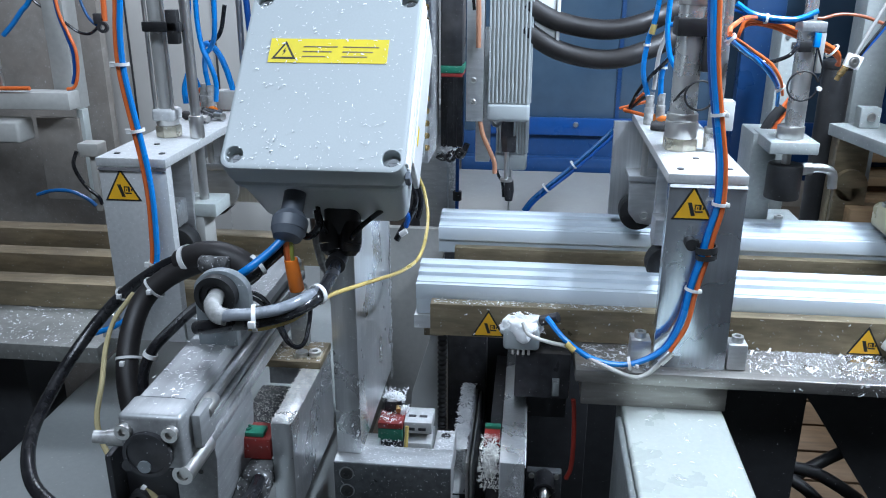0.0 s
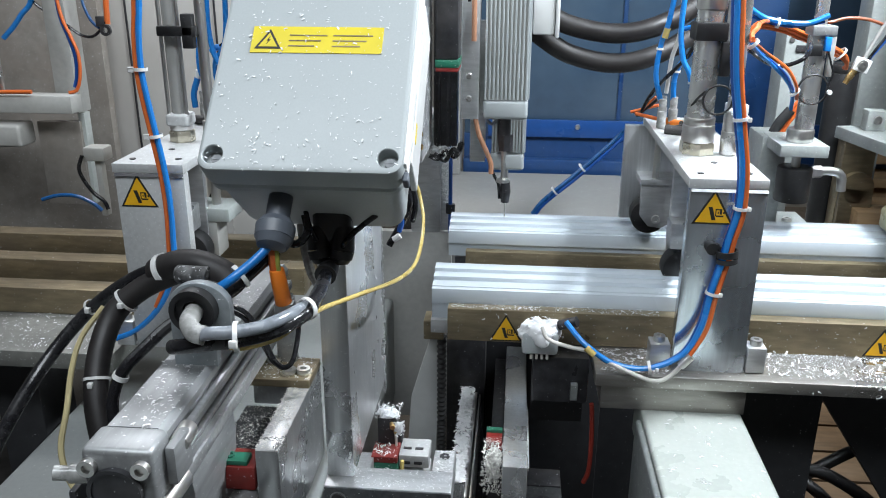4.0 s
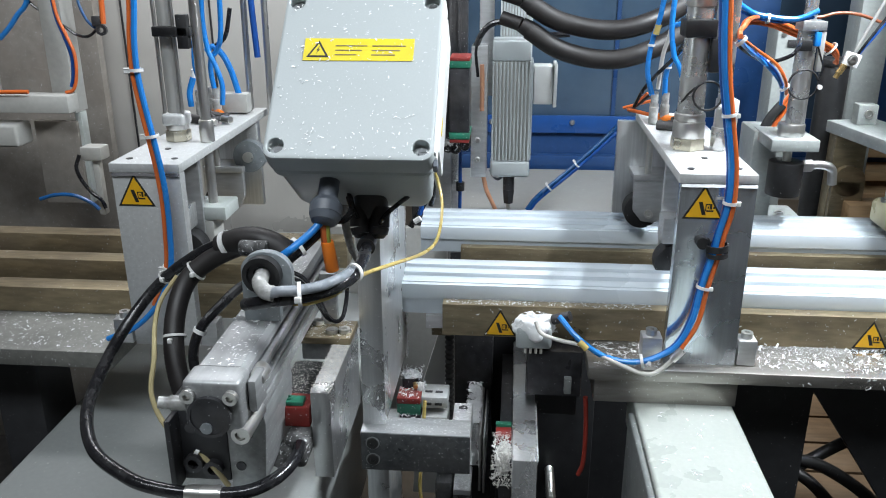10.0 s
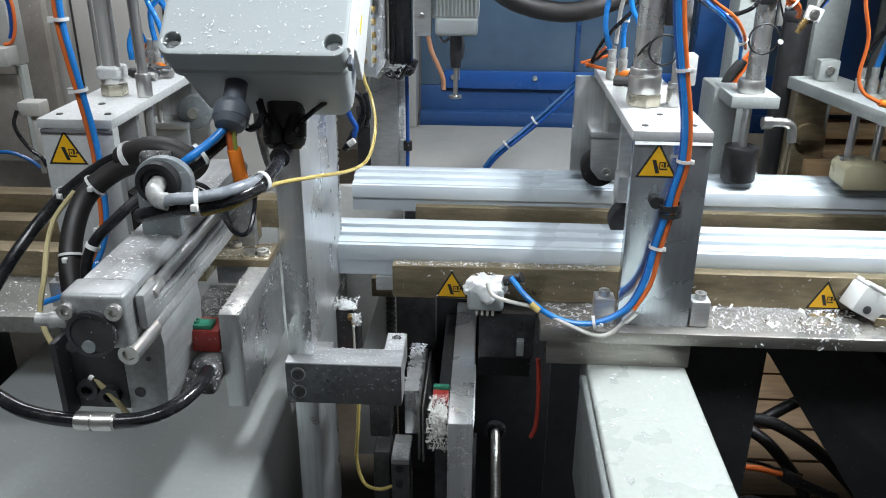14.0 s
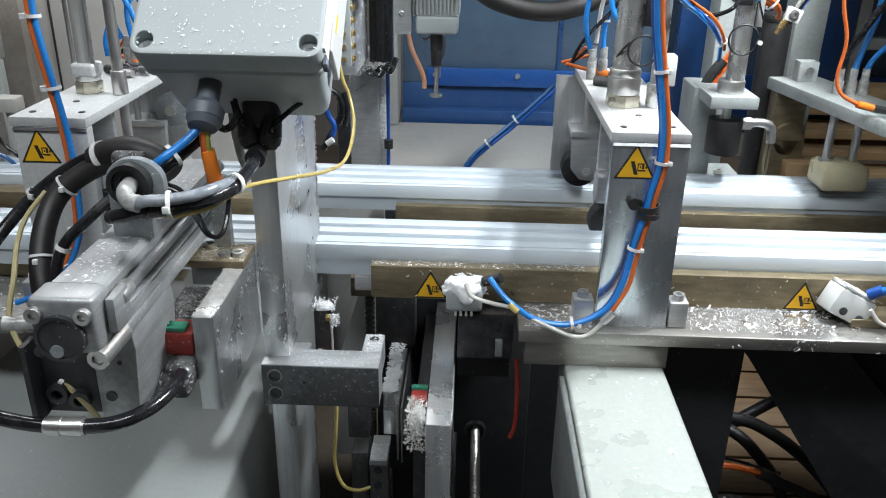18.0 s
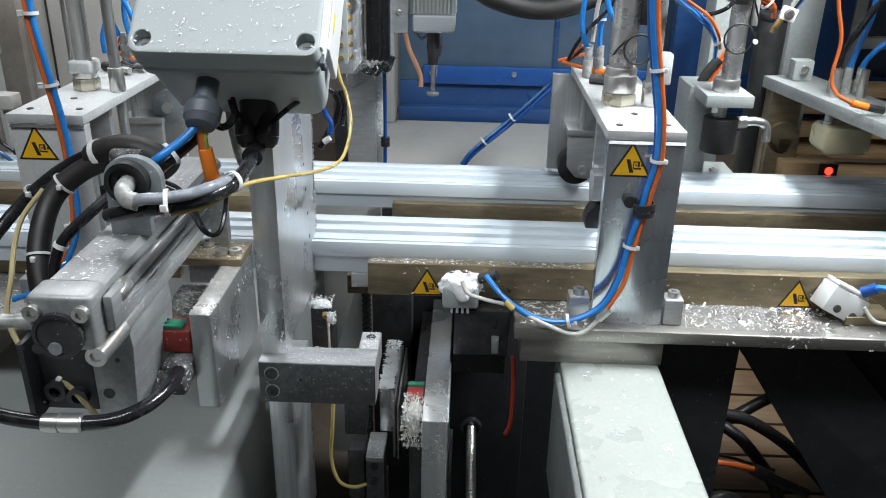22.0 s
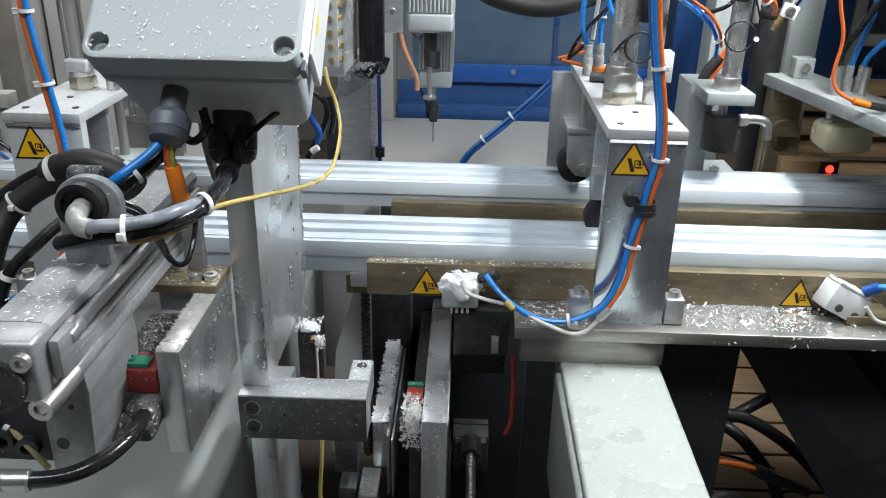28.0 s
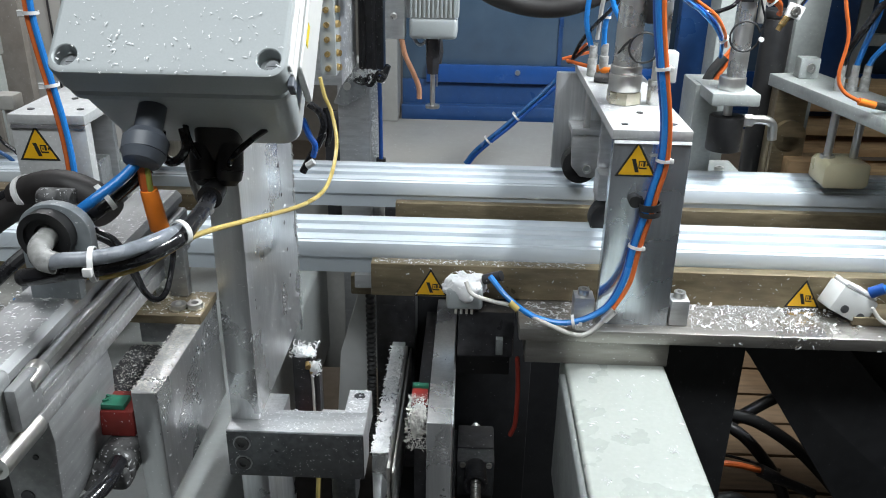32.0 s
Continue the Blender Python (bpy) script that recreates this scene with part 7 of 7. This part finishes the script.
setting("shelf_plate", block(0.60, 0.72, 1.70, 1.86, 0.80, 0.837, 0.002), FRAME_PAINT, "dusty plate behind the far rail", "machine table")


# ---- what moves ----
UNIT_ROWS = [(0.0, 0.026, 0.092, -0.073), (0.3, 0.008, 0.104, -0.072), (0.6, 0, 0.1, -0.04), (0.9, 0, 0.098, -0.009), (2.5, 0, 0.098, -0.009), (3.4, 0, 0.05, -0.03), (4.5, 0.001, 0.002, -0.054),
             (4.9, 0.002, -0.002, -0.002), (5.0, 0.002, -0.003, 0.001), (6.0, 0, 0, 0), (7.0, 0.001, -0.002, 0.001), (7.7, 0.001, 0, 0), (8.0, 0.012, 0.153, -0.012), (8.5, 0.014, 0.167, -0.014),
             (9.0, 0.014, 0.164, -0.015), (9.25, 0.014, 0.174, -0.071), (9.5, 0.014, 0.179, -0.073), (10.0, 0.022, 0.165, -0.073), (10.2, 0.022, 0.166, -0.071), (10.5, 0.022, 0.168, -0.012),
             (11.0, 0.017, 0.167, -0.012), (11.5, 0.001, 0.168, -0.012), (12.0, 0.001, 0.169, -0.013), (12.5, 0.001, 0.166, -0.012), (13.0, 0.001, 0.164, -0.011), (13.5, 0.001, 0.162, -0.011),
             (14.0, 0.001, 0.148, -0.008), (15.0, 0.001, 0.147, -0.008), (18.0, 0.001, 0.147, -0.008), (18.5, 0.013, 0.146, -0.009), (19.0, 0.013, 0.148, -0.009), (19.5, 0.014, 0.150, -0.071),
             (20.0, 0.021, 0.163, -0.072), (20.5, 0.021, 0.150, -0.013), (21.0, 0.022, 0.146, -0.009), (21.5, 0.001, 0.146, -0.009), (23.5, 0.001, 0.147, -0.009), (24.0, 0.003, 0.116, -0.005),
             (24.5, 0.002, 0.055, 0.001), (25.0, 0.003, 0.056, 0.001), (25.5, 0.004, 0.054, -0.056), (26.2, 0.002, 0.054, -0.03), (27.0, 0.001, 0.055, 0.001), (29.0, 0.001, 0.055, 0.001),
             (29.5, 0.003, -0.018, 0.004), (30.0, 0.005, -0.016, -0.057), (30.5, 0.016, -0.016, -0.058), (31.0, 0.004, -0.017, 0.002), (32.0, 0.002, -0.017, 0.004)]
ROUTER_STROKE = [(0, 0), (8.1, 0), (8.5, -0.108), (8.8, -0.128), (10.6, -0.128), (10.95, 0), (18.5, 0), (18.9, -0.128), (20.6, -0.128), (21.1, 0), (32, 0)]
DRILL_STROKE = [(0, 0), (5.05, 0), (5.4, 0.125), (24.3, 0.125), (24.7, 0), (31.2, 0), (31.5, 0.125), (32, 0.125)]
FOOT_DROP = [(0, 0), (12.8, 0), (12.98, -0.054), (15.3, -0.054), (15.48, 0), (32, 0)]
PAD_LIFT = [(0, 0), (15.35, 0), (15.55, 0.068), (16.9, 0.068), (17.2, 0), (21.7, 0), (21.9, 0.068), (22.95, 0.068), (23.15, 0), (26.8, 0), (27.1, 0.068), (28.15, 0.068), (28.4, 0), (32, 0)]
FEED = [(0, -0.112), (6.2, -0.117), (6.8, -0.159), (12.0, -0.160), (12.45, -0.203), (15.5, -0.203), (15.7, -0.22), (17.2, -1.0), (17.5, -1.0), (21.9, -1.0), (22.3, -1.044), (27.2, -1.044), (27.6, -1.088), (32, -1.088)]


def between(rows, t):
    for a, b in zip(rows, rows[1:]):
        if a[0] <= t <= b[0]:
            k = (t - a[0]) / (b[0] - a[0])
            return [p + (q - p) * k for p, q in zip(a[1:], b[1:])]
    return list(rows[-1][1:])


def shifted(ob, t, dx=0.0, dy=0.0, dz=0.0):
    x, y, z = ob["home"]
    return (t, pose(x + dx, y + dy, z + dz))


def motions():
    for ob in (*UNIT, carriage, nut, gp, ls, router, drill, foot, pad, near_profile, far_profile):
        ob["home"] = tuple(ob.location)
    for ob in UNIT:
        walk(ob, [shifted(ob, t, x, y, z) for t, x, y, z in UNIT_ROWS])
    for ob, stroke in ((router, ROUTER_STROKE), (drill, DRILL_STROKE)):
        times = sorted({r[0] for r in UNIT_ROWS} | {r[0] for r in stroke})
        rows = []
        for t in times:
            x, y, z = between(UNIT_ROWS, t)
            rows.append(shifted(ob, t, x, y, z + between(stroke, t)[0]))
        walk(ob, rows)
    for ob in (carriage, nut):
        walk(ob, [shifted(ob, t, x, y, 0) for t, x, y, z in UNIT_ROWS])
    for ob in (gp, ls):
        walk(ob, [shifted(ob, t, x) for t, x, y, z in UNIT_ROWS])
    walk(foot, [shifted(foot, t, 0, 0, z) for t, z in FOOT_DROP])
    walk(pad, [shifted(pad, t, 0, 0, z) for t, z in PAD_LIFT])
    for ob in (near_profile, far_profile):
        walk(ob, [shifted(ob, t, x) for t, x in FEED])


motions()
